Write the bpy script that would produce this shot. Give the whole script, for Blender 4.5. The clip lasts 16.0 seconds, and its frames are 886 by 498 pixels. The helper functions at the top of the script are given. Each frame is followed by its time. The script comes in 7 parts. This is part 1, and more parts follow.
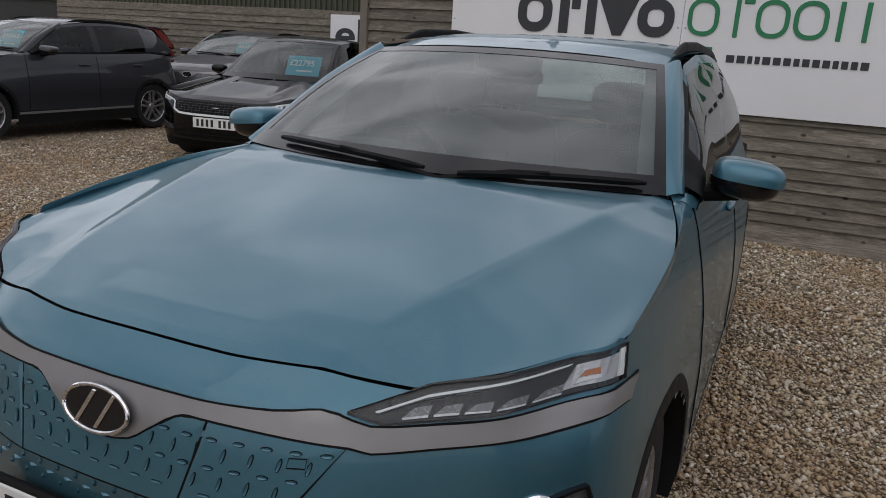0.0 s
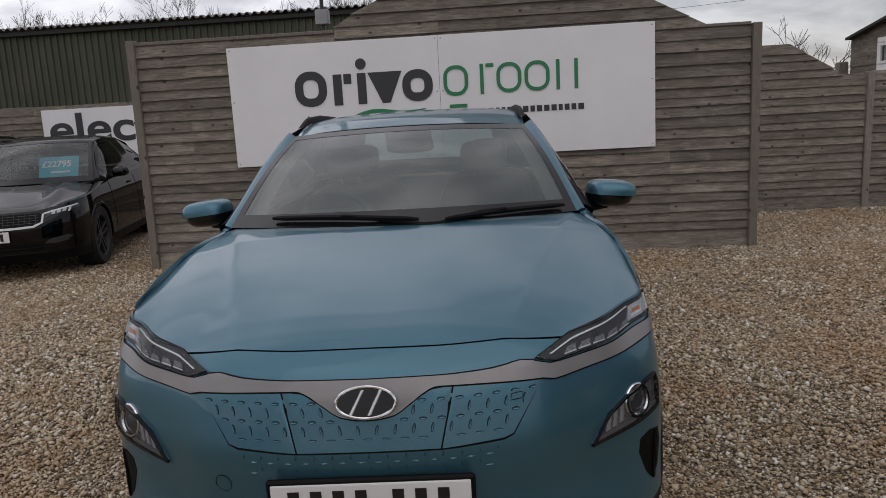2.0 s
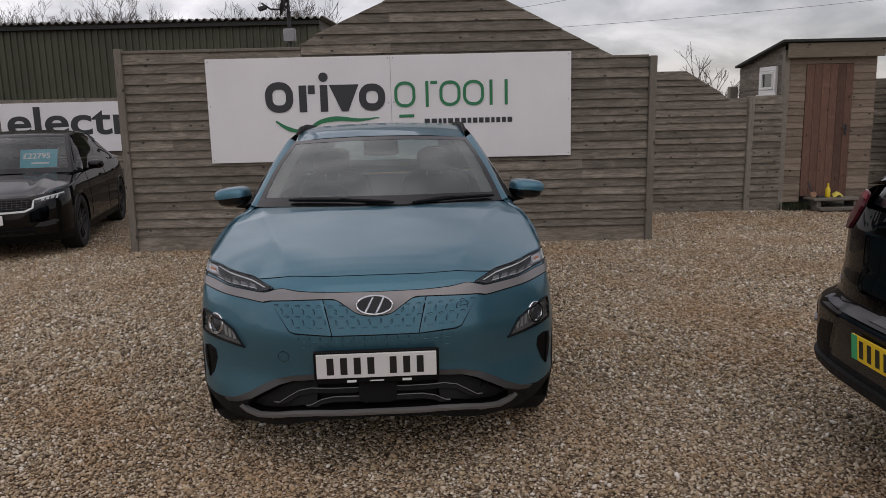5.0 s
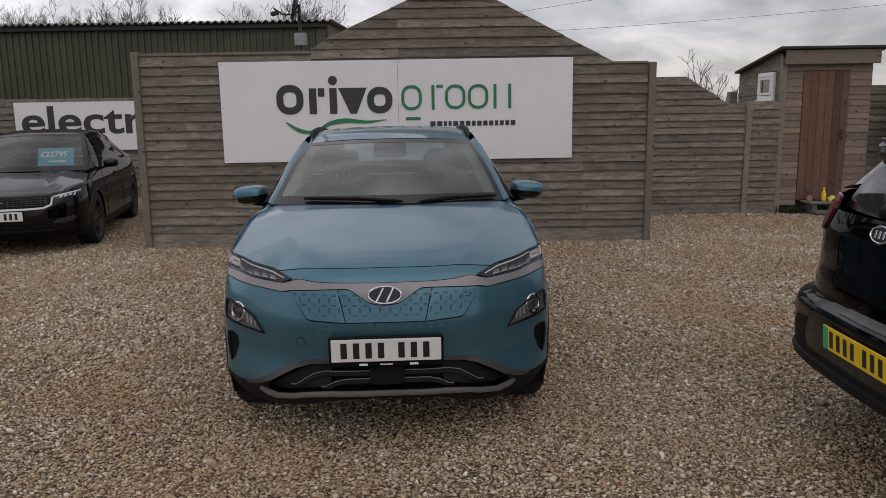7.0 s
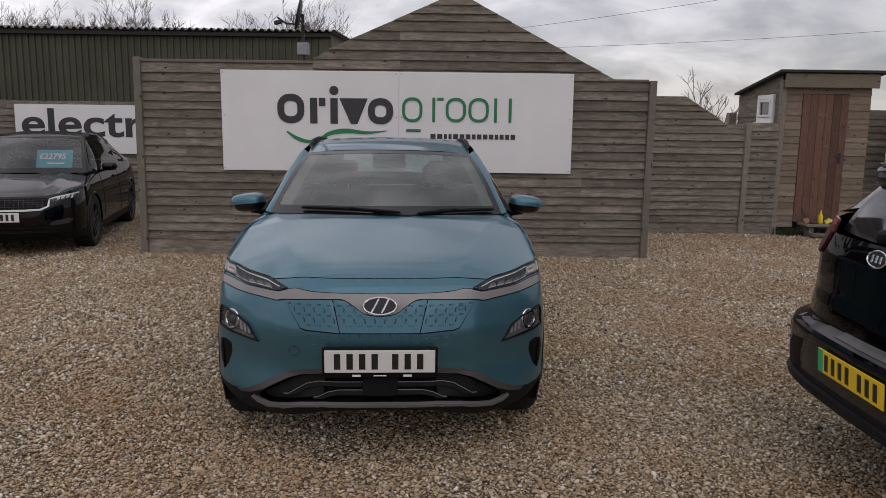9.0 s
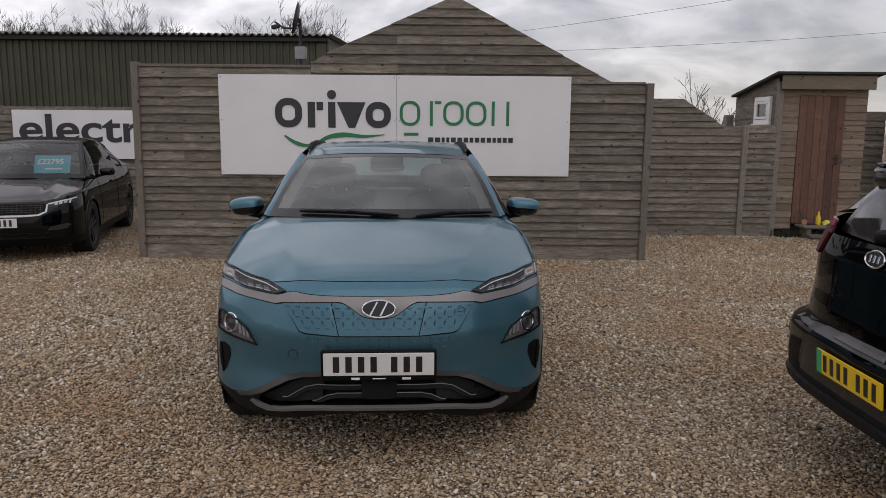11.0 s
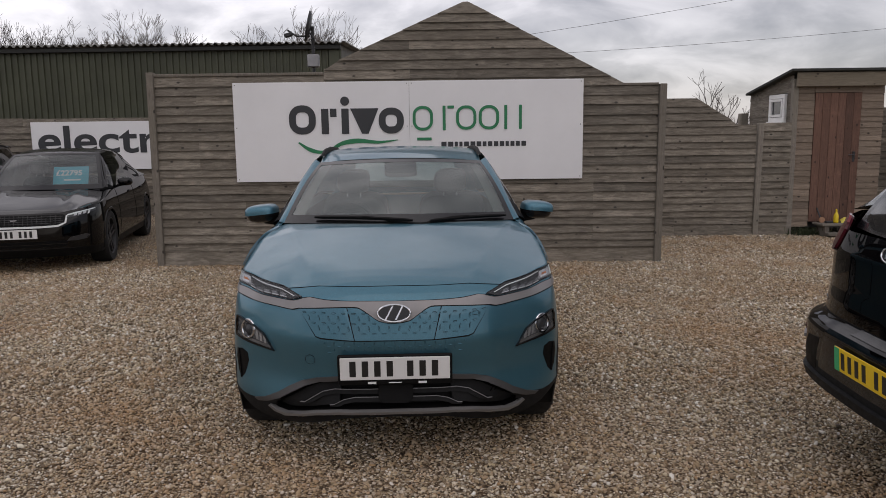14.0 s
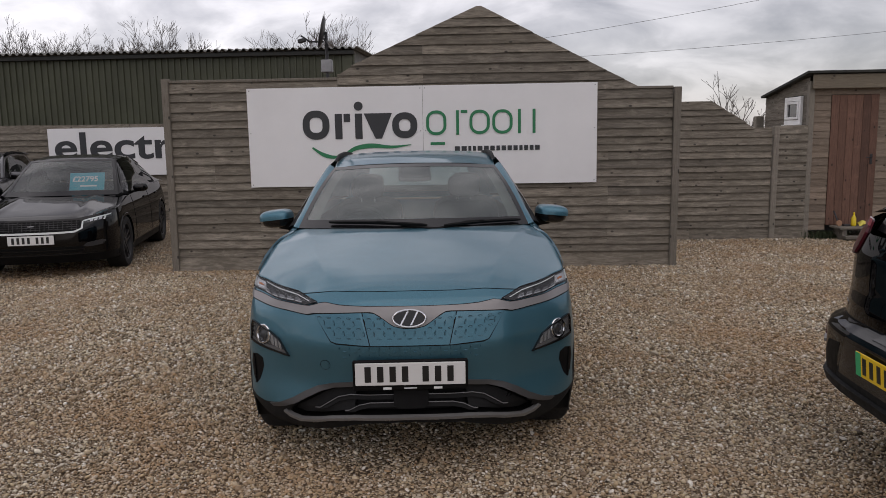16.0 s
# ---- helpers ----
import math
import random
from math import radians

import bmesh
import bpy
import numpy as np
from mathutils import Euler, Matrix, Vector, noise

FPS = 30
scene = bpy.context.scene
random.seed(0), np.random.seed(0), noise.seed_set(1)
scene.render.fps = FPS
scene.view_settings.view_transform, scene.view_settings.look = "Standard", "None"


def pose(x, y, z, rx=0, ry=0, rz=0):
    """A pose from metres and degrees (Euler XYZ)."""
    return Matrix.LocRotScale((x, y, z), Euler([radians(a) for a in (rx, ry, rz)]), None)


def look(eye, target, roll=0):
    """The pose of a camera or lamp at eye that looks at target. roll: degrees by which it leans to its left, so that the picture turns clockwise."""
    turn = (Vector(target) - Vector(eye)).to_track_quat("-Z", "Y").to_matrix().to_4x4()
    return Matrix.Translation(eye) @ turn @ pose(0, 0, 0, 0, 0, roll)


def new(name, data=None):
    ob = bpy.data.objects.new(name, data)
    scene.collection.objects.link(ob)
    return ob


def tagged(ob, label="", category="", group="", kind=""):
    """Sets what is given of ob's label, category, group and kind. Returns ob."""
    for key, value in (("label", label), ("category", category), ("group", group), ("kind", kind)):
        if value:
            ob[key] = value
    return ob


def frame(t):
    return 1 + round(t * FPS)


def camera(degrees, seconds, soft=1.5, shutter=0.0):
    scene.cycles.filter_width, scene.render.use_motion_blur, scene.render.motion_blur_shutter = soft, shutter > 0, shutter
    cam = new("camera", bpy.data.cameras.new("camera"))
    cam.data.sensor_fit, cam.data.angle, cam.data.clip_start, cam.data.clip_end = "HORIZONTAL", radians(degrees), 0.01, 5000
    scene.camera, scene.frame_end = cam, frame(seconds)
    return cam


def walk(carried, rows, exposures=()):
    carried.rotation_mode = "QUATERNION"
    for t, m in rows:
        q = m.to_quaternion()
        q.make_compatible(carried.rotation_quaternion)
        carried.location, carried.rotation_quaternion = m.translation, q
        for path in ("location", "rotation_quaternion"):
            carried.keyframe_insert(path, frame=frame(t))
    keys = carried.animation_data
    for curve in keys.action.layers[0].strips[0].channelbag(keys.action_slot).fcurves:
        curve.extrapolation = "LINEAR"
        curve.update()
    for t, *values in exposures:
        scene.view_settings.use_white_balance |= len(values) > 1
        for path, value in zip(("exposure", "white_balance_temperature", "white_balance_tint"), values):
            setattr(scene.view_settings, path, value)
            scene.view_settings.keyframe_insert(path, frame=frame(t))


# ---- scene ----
cam = camera(60.8, 16.0, 0.85)
PATH = [
    (0, (0.193, 0.24, 1.445), (-0.676, 1.967, 0.932), 3.6),
    (0.5, (-0.008, -0.092, 1.446), (-0.69, 1.736, 1.008), 2.4),
    (1, (-0.267, -0.291, 1.468), (-0.686, 1.598, 0.961), 1.0),
    (1.5, (-0.467, -0.497, 1.48), (-0.592, 1.461, 1.095), -0.3),
    (2, (-0.506, -0.76, 1.514), (-0.673, 1.201, 1.159), -3.2),
    (2.5, (-0.612, -1.015, 1.53), (-0.73, 0.942, 1.135), -3.8),
    (3, (-0.666, -1.24, 1.576), (-0.726, 0.719, 1.177), -1.8),
    (3.5, (-0.578, -1.45, 1.587), (-0.719, 0.513, 1.229), -2.3),
    (4, (-0.609, -1.685, 1.594), (-0.685, 0.284, 1.256), -2.2),
    (6.5, (-0.592, -2.421, 1.624), (-0.553, -0.459, 1.237), -1.1),
    (7, (-0.613, -2.407, 1.631), (-0.608, -0.438, 1.277), -0.9),
    (7.5, (-0.625, -2.38, 1.619), (-0.629, -0.409, 1.281), -0.5),
    (8, (-0.624, -2.376, 1.62), (-0.626, -0.403, 1.289), -0.0),
    (8.5, (-0.618, -2.398, 1.626), (-0.613, -0.425, 1.296), 0.7),
    (9, (-0.614, -2.4, 1.63), (-0.6, -0.426, 1.309), 0.7),
    (11.5, (-0.614, -2.402, 1.619), (-0.594, -0.426, 1.308), 0.2),
    (12, (-0.609, -2.403, 1.615), (-0.589, -0.428, 1.299), -0.1),
    (12.5, (-0.61, -2.412, 1.627), (-0.594, -0.437, 1.316), -0.1),
    (13, (-0.605, -2.41, 1.622), (-0.605, -0.433, 1.315), -0.4),
    (13.5, (-0.608, -2.416, 1.626), (-0.621, -0.439, 1.322), -0.5),
    (14, (-0.606, -2.422, 1.625), (-0.629, -0.445, 1.325), -0.7),
    (14.5, (-0.611, -2.409, 1.622), (-0.644, -0.431, 1.324), -0.8),
    (15, (-0.618, -2.414, 1.625), (-0.659, -0.436, 1.33), -0.6),
    (15.5, (-0.621, -2.409, 1.625), (-0.672, -0.431, 1.333), -0.4),
    (16, (-0.617, -2.407, 1.625), (-0.674, -0.429, 1.337), -1.0),
]
walk(cam, [(t, look(eye, target, roll)) for t, eye, target, roll in PATH],
     [(0.0, 0.06, 6500, 12), (0.5, -0.04, 6500, 12.5), (1.0, -0.1, 6520, 12.5), (2.0, -0.1, 6600, 14.5), (3.0, -0.08, 6680, 15.5), (6.5, -0.04, 6750, 16.5), (16.0, 0.02, 6700, 16)])


# ---- light ----
world = bpy.data.worlds.new("sky")
scene.world = world
world.use_nodes = True
wn, wl = world.node_tree.nodes, world.node_tree.links
wn.clear()
SUN_EL, SUN_ROT = radians(52), radians(160)
sky = wn.new("ShaderNodeTexSky")
sky.sky_type = 'NISHITA'
sky.sun_disc = False
sky.sun_elevation, sky.sun_rotation = SUN_EL, SUN_ROT
skybg = wn.new("ShaderNodeBackground")
skybg.inputs[1].default_value = 0.03
wl.new(sky.outputs[0], skybg.inputs[0])
wtc = wn.new("ShaderNodeTexCoord")
wsep = wn.new("ShaderNodeSeparateXYZ")
wl.new(wtc.outputs["Generated"], wsep.inputs[0])
wadd = wn.new("ShaderNodeMath")
wadd.operation = 'ADD'
wadd.inputs[1].default_value = 0.42
wabs = wn.new("ShaderNodeMath")
wabs.operation = 'MAXIMUM'
wabs.inputs[1].default_value = 0.0
wl.new(wsep.outputs[2], wabs.inputs[0])
wl.new(wabs.outputs[0], wadd.inputs[0])
wdiv = wn.new("ShaderNodeVectorMath")
wdiv.operation = 'DIVIDE'
wcomb = wn.new("ShaderNodeCombineXYZ")
for k in range(3):
    wl.new(wadd.outputs[0], wcomb.inputs[k])
wl.new(wtc.outputs["Generated"], wdiv.inputs[0])
wl.new(wcomb.outputs[0], wdiv.inputs[1])
cl = wn.new("ShaderNodeTexNoise")
cl.inputs["Scale"].default_value = 3.6
cl.inputs["Detail"].default_value = 8.0
cl.inputs["Roughness"].default_value = 0.52
cl.inputs["Distortion"].default_value = 0.35
wmap = wn.new("ShaderNodeMapping")
wmap.inputs["Location"].default_value = (3.1, 1.7, 0.0)
wmap.inputs["Scale"].default_value = (1.0, 1.35, 0.4)
wl.new(wdiv.outputs[0], wmap.inputs[0])
wl.new(wmap.outputs[0], cl.inputs["Vector"])
cr = wn.new("ShaderNodeValToRGB")
for e, (p, c) in zip((cr.color_ramp.elements[0], cr.color_ramp.elements[1], cr.color_ramp.elements.new(0.5), cr.color_ramp.elements.new(0.58)),
                     ((0.32, (0.29, 0.285, 0.3, 1)), (0.72, (0.86, 0.855, 0.865, 1)), (0.46, (0.44, 0.435, 0.445, 1)), (0.56, (0.6, 0.595, 0.605, 1)))):
    e.position, e.color = p, c
wl.new(cl.outputs["Fac"], cr.inputs[0])
cbg = wn.new("ShaderNodeBackground")
cbg.inputs[1].default_value = 0.95
wl.new(cr.outputs[0], cbg.inputs[0])
# an overcast sky is brighter overhead than at the horizon
wz = wn.new("ShaderNodeMath")
wz.operation = 'MULTIPLY_ADD'
wz.inputs[1].default_value, wz.inputs[2].default_value = 0.13, 0.78
wl.new(wabs.outputs[0], wz.inputs[0])
# and brighter towards the side where the veiled sun stands
wdot = wn.new("ShaderNodeVectorMath")
wdot.operation = 'DOT_PRODUCT'
wdot.inputs[1].default_value = (-0.85, 0.5, 0.15)
wl.new(wtc.outputs["Generated"], wdot.inputs[0])
wside = wn.new("ShaderNodeMath")
wside.operation = 'MULTIPLY_ADD'
wside.inputs[1].default_value, wside.inputs[2].default_value = 1.15, 0.9
wpos = wn.new("ShaderNodeMath")
wpos.operation = 'MAXIMUM'
wpos.inputs[1].default_value = 0.0
wl.new(wdot.outputs["Value"], wpos.inputs[0])
wl.new(wpos.outputs[0], wside.inputs[0])
wtot = wn.new("ShaderNodeMath")
wtot.operation = 'MULTIPLY'
wl.new(wz.outputs[0], wtot.inputs[0])
wl.new(wside.outputs[0], wtot.inputs[1])
wl.new(wtot.outputs[0], cbg.inputs[1])
wmix = wn.new("ShaderNodeAddShader")
wl.new(skybg.outputs[0], wmix.inputs[0])
wl.new(cbg.outputs[0], wmix.inputs[1])
wout = wn.new("ShaderNodeOutputWorld")
wl.new(wmix.outputs[0], wout.inputs[0])

sun = new("sun", bpy.data.lights.new("sun", 'SUN'))
sun.data.energy, sun.data.angle, sun.data.color = 0.72, radians(80), (1.0, 0.97, 0.93)
sun.matrix_world = look((0, 0, 30), (-2.7, 7.6, 30 - 10.5))


# ---- materials ----
class Mat:
    """A node material with a Principled shader and short helpers."""

    def __init__(self, name, base=(0.5, 0.5, 0.5), rough=0.6, metal=0.0, **more):
        self.m = bpy.data.materials.new(name)
        self.m.use_nodes = True
        self.n, self.l = self.m.node_tree.nodes, self.m.node_tree.links
        self.b = self.n["Principled BSDF"]
        self.set("Base Color", (*base, 1))
        self.set("Roughness", rough)
        self.set("Metallic", metal)
        for key, value in more.items():
            self.set(key.replace("_", " "), value)

    def set(self, key, value):
        self.b.inputs[key].default_value = value

    def node(self, kind, **values):
        nd = self.n.new(kind)
        for key, value in values.items():
            nd.inputs[key.replace("_", " ")].default_value = value
        return nd

    def coords(self, scale=(1, 1, 1), kind="Object", shift=None):
        tc, mp = self.n.new("ShaderNodeTexCoord"), self.n.new("ShaderNodeMapping")
        self.l.new(tc.outputs[kind], mp.inputs[0])
        mp.inputs["Scale"].default_value = scale
        if shift is not None:
            self.l.new(shift, mp.inputs["Location"])
        return mp.outputs[0]

    def noise(self, vec, scale, detail=4, rough=0.5, dist=0.0):
        nd = self.node("ShaderNodeTexNoise", Scale=scale, Detail=detail, Roughness=rough, Distortion=dist)
        self.l.new(vec, nd.inputs["Vector"])
        return nd.outputs["Fac"]

    def ramp(self, fac, stops):
        nd = self.n.new("ShaderNodeValToRGB")
        els = nd.color_ramp.elements
        while len(els) < len(stops):
            els.new(0.5)
        for e, (p, c) in zip(els, stops):
            e.position, e.color = p, (*c, 1) if len(c) == 3 else c
        self.l.new(fac, nd.inputs[0])
        return nd.outputs[0]

    def mix(self, fac, a, b, mode='MIX'):
        nd = self.n.new("ShaderNodeMix")
        nd.data_type, nd.blend_type = 'RGBA', mode
        for sock, v in ((nd.inputs[0], fac), (nd.inputs[6], a), (nd.inputs[7], b)):
            if hasattr(v, "links"):
                self.l.new(v, sock)
            else:
                sock.default_value = v if not isinstance(v, tuple) or len(v) == 4 else (*v, 1)
        return nd.outputs[2]

    def math(self, op, a, b=0.0):
        nd = self.n.new("ShaderNodeMath")
        nd.operation = op
        for sock, v in ((nd.inputs[0], a), (nd.inputs[1], b)):
            if hasattr(v, "links"):
                self.l.new(v, sock)
            else:
                sock.default_value = v
        return nd.outputs[0]

    def colour(self, out):
        self.l.new(out, self.b.inputs["Base Color"])

    def rough(self, out):
        self.l.new(out, self.b.inputs["Roughness"])

    def bump(self, height, strength=0.3, distance=0.01):
        nd = self.node("ShaderNodeBump", Strength=strength, Distance=distance)
        self.l.new(height, nd.inputs["Height"])
        self.l.new(nd.outputs[0], self.b.inputs["Normal"])

    def object_random(self):
        return self.n.new("ShaderNodeObjectInfo").outputs["Random"]

    def island_random(self):
        return self.n.new("ShaderNodeNewGeometry").outputs["Random Per Island"]


def wood(name, dark, light, tint, grain_axis=0, stain=0.5):
    """Sawn timber: grain along one axis, each board its own shade, knots, stains."""
    w = Mat(name, rough=0.85)
    rnd = w.object_random()
    shift = w.n.new("ShaderNodeCombineXYZ")
    for k, f in enumerate((37.0, 11.0, 23.0)):
        w.l.new(w.math('MULTIPLY', rnd, f), shift.inputs[k])
    sc = [70, 70, 70]
    sc[grain_axis] = 4.5
    vec = w.coords(tuple(sc), "Object", shift.outputs[0])
    fine = w.noise(vec, 1.6, 6, 0.62, 0.4)
    col = w.ramp(fine, [(0.3, dark), (0.5, tuple(a * 0.4 + b * 0.6 for a, b in zip(dark, light))), (0.7, light)])
    sc2 = [9.0, 9.0, 20.0]
    sc2[grain_axis] = 3.6
    blot = w.noise(w.coords(tuple(sc2), "Object", shift.outputs[0]), 1.2, 7, 0.66, 0.3)
    col = w.mix(w.ramp(blot, [(0.44, (0, 0, 0)), (0.62, (stain, stain, stain))]), col, tint)
    wide = w.noise(w.coords((1.6, 1.6, 1.6), "Object", shift.outputs[0]), 1.0, 4, 0.6)
    col = w.mix(w.ramp(wide, [(0.4, (0, 0, 0)), (0.65, (0.5, 0.5, 0.5))]), col, tuple(c * 1.2 for c in tint))
    pale = w.noise(w.coords((2.3, 2.3, 5.0), "Object", shift.outputs[0]), 1.7, 6, 0.7, 0.6)
    col = w.mix(w.ramp(pale, [(0.56, (0, 0, 0)), (0.72, (0.55, 0.55, 0.55))]), col, tuple(c * 1.15 for c in light))
    kv = [8.0, 13.0, 13.0]
    kv[grain_axis], kv[0] = kv[0], kv[grain_axis]
    knot = w.node("ShaderNodeTexVoronoi", Scale=1.0)
    w.l.new(w.coords(tuple(kv), "Object", shift.outputs[0]), knot.inputs["Vector"])
    few = w.n.new("ShaderNodeSeparateColor")
    w.l.new(knot.outputs["Color"], few.inputs[0])
    spot = w.math('MULTIPLY', w.ramp(knot.outputs["Distance"], [(0.11, (0.95, 0.95, 0.95)), (0.22, (0, 0, 0))]), w.ramp(few.outputs[0], [(0.7, (0, 0, 0)), (0.72, (1, 1, 1))]))
    col = w.mix(spot, col, tuple(c * 0.3 for c in dark))
    shade = w.ramp(rnd, [(0.0, (0.7, 0.69, 0.68)), (0.25, (0.98, 0.97, 0.95)), (0.5, (0.84, 0.82, 0.79)), (0.75, (1.08, 1.07, 1.05)), (1.0, (1.22, 1.2, 1.17))])
    col = w.mix(1.0, col, shade, 'MULTIPLY')
    w.colour(col)
    w.bump(fine, 0.5, 0.004)
    return w.m


WOOD = wood("weathered_boards", (0.09, 0.079, 0.064), (0.315, 0.281, 0.234), (0.094, 0.081, 0.064), stain=0.72)
WOOD_POST = wood("weathered_post", (0.12, 0.105, 0.09), (0.25, 0.225, 0.195), (0.15, 0.14, 0.115), 2)
WOOD_SHED = wood("shed_boards", (0.11, 0.083, 0.062), (0.285, 0.228, 0.18), (0.17, 0.134, 0.104))
WOOD_GREEN = wood("treated_boards", (0.13, 0.11, 0.082), (0.25, 0.215, 0.165), (0.17, 0.15, 0.115))
WOOD_DOOR = wood("stained_door_boards", (0.065, 0.034, 0.026), (0.2, 0.108, 0.078), (0.105, 0.056, 0.04), 2, 0.6)
# darker copy of the weathered boards, with shade put into its colour
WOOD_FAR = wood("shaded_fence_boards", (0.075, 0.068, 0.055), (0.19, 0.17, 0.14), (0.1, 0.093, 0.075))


def gravel_ground():
    g = Mat("gravel_ground", rough=0.9)
    vec = g.coords((1, 1, 1))
    v1 = g.node("ShaderNodeTexVoronoi", Scale=62.0, Randomness=1.0)
    v2 = g.node("ShaderNodeTexVoronoi", Scale=110.0, Randomness=1.0)
    warp = g.noise(vec, 30.0, 2)
    wv = g.n.new("ShaderNodeVectorMath")
    wv.operation = 'ADD'
    sc = g.n.new("ShaderNodeVectorMath")
    sc.operation = 'SCALE'
    sc.inputs[3].default_value = 0.012
    wn_ = g.node("ShaderNodeTexNoise", Scale=45.0, Detail=2.0)
    g.l.new(vec, wn_.inputs["Vector"])
    g.l.new(wn_.outputs["Color"], sc.inputs[0])
    g.l.new(vec, wv.inputs[0])
    g.l.new(sc.outputs[0], wv.inputs[1])
    for v in (v1, v2):
        g.l.new(wv.outputs[0], v.inputs["Vector"])
    sep1, sep2 = g.n.new("ShaderNodeSeparateColor"), g.n.new("ShaderNodeSeparateColor")
    g.l.new(v1.outputs["Color"], sep1.inputs[0])
    g.l.new(v2.outputs["Color"], sep2.inputs[0])
    stops = [(0.0, (0.05, 0.036, 0.022)), (0.2, (0.17, 0.12, 0.07)), (0.5, (0.38, 0.29, 0.18)), (0.75, (0.56, 0.47, 0.33)), (0.95, (0.92, 0.86, 0.74))]
    c1, c2 = g.ramp(sep1.outputs[0], stops), g.ramp(sep2.outputs[0], stops)
    which = g.ramp(sep1.outputs[1], [(0.45, (0, 0, 0)), (0.5, (1, 1, 1))])
    col = g.mix(which, c1, c2)
    dirt = g.noise(vec, 0.9, 6, 0.62, 0.4)
    dm = g.ramp(dirt, [(0.47, (0, 0, 0)), (0.66, (0.5, 0.5, 0.5))])
    col = g.mix(dm, col, g.mix(warp, (0.2, 0.125, 0.06), (0.38, 0.24, 0.12)))
    # shade between the stones, multiplied into the colour towards the cell edges
    gap_shade = g.ramp(v1.outputs["Distance"], [(0.25, (1, 1, 1)), (0.7, (0.2, 0.14, 0.09))])
    col = g.mix(1.0, col, gap_shade, 'MULTIPLY')
    g.colour(col)
    h = g.math('ADD', g.math('MULTIPLY', v1.outputs["Distance"], -1.0), g.math('MULTIPLY', v2.outputs["Distance"], -0.5))
    g.bump(h, 0.9, 0.012)
    return g.m


def gravel_stone():
    g = Mat("gravel_stone", rough=0.6)
    rnd = g.island_random()
    col = g.ramp(rnd, [(0.0, (0.06, 0.045, 0.03)), (0.1, (0.28, 0.2, 0.115)), (0.24, (0.62, 0.5, 0.32)), (0.36, (0.24, 0.18, 0.115)), (0.5, (0.74, 0.64, 0.47)),
                       (0.6, (0.14, 0.1, 0.066)), (0.7, (0.86, 0.79, 0.65)), (0.8, (0.4, 0.255, 0.13)), (0.9, (0.52, 0.45, 0.35)), (1.0, (0.98, 0.96, 0.9))])
    fine = g.noise(g.coords((1, 1, 1)), 160.0, 3)
    col = g.mix(g.ramp(fine, [(0.4, (0.2, 0.2, 0.2)), (0.65, (0, 0, 0))]), col, (0.2, 0.14, 0.09))
    dirt = g.noise(g.coords((1, 1, 1)), 0.9, 6, 0.62, 0.4)
    col = g.mix(g.ramp(dirt, [(0.44, (0, 0, 0)), (0.66, (0.6, 0.6, 0.6))]), col, (0.40, 0.24, 0.115))
    g.colour(col)
    g.bump(fine, 0.4, 0.003)
    return g.m


GRAVEL, STONE = gravel_ground(), gravel_stone()


def plain(name, base, rough, metal=0.0, vary=0.12, scale=6.0, bump=0.0, **more):
    """A surface of one colour with faint dirt and unevenness."""
    p = Mat(name, base, rough, metal, **more)
    vec = p.coords((1, 1, 1))
    f = p.noise(vec, scale, 6, 0.6)
    lo, hi = tuple(c * (1 - vary) for c in base), tuple(min(1, c * (1 + vary * 0.6)) for c in base)
    p.colour(p.ramp(f, [(0.3, lo), (0.7, hi)]))
    p.rough(p.ramp(p.noise(vec, scale * 3.1, 5), [(0.3, (max(0.0, rough - 0.06),) * 3), (0.7, (min(1, rough + 0.08),) * 3)]))
    if bump:
        p.bump(p.noise(vec, scale * 40, 3), bump, 0.002)
    return p.m


SIGN_WHITE = plain("sign_board_white", (0.78, 0.78, 0.79), 0.45, vary=0.05, scale=1.4)
SIGN_DARK = plain("sign_lettering_charcoal", (0.035, 0.037, 0.042), 0.4, vary=0.1)
SIGN_GREEN = plain("sign_lettering_green", (0.02, 0.2, 0.085), 0.4, vary=0.1)
CLAD_GREEN = plain("green_steel_cladding", (0.062, 0.067, 0.042), 0.55, vary=0.3, scale=1.1)
CLAD_DARK = plain("dark_gutter_steel", (0.014, 0.015, 0.013), 0.5, vary=0.2)
ROOF_CEMENT = plain("fibre_cement_roof", (0.2, 0.2, 0.19), 0.9, vary=0.3, scale=3.0)
FELT = plain("roofing_felt", (0.04, 0.042, 0.038), 0.95, vary=0.3, scale=9, bump=0.5)
METAL_GREY = plain("galvanised_metal", (0.3, 0.3, 0.31), 0.5, 0.7, vary=0.2)
METAL_DARK = plain("dark_painted_metal", (0.03, 0.03, 0.033), 0.45, 0.2)
UPVC = plain("white_plastic_frame", (0.78, 0.78, 0.77), 0.35, vary=0.05)
BARK = plain("bark", (0.1, 0.085, 0.075), 0.95, vary=0.3, scale=12)
GRASS = plain("grass", (0.028, 0.04, 0.014), 0.8, vary=0.4, scale=20)
YELLOW = plain("yellow_plastic", (0.75, 0.55, 0.02), 0.35, vary=0.08)


# ---- mesh helpers ----
def mesh_of(name, verts, faces, smooth=False):
    me = bpy.data.meshes.new(name)
    me.from_pydata([tuple(map(float, v)) for v in verts], [], faces)
    if smooth:
        me.polygons.foreach_set("use_smooth", [True] * len(me.polygons))
    me.update()
    return me


def thing(name, m, label, category, group="", kind=""):
    """An Empty at a thing's base."""
    ob = new(name)
    ob.empty_display_size = 0.1
    ob.matrix_world = m
    return tagged(ob, label, category, group, kind)


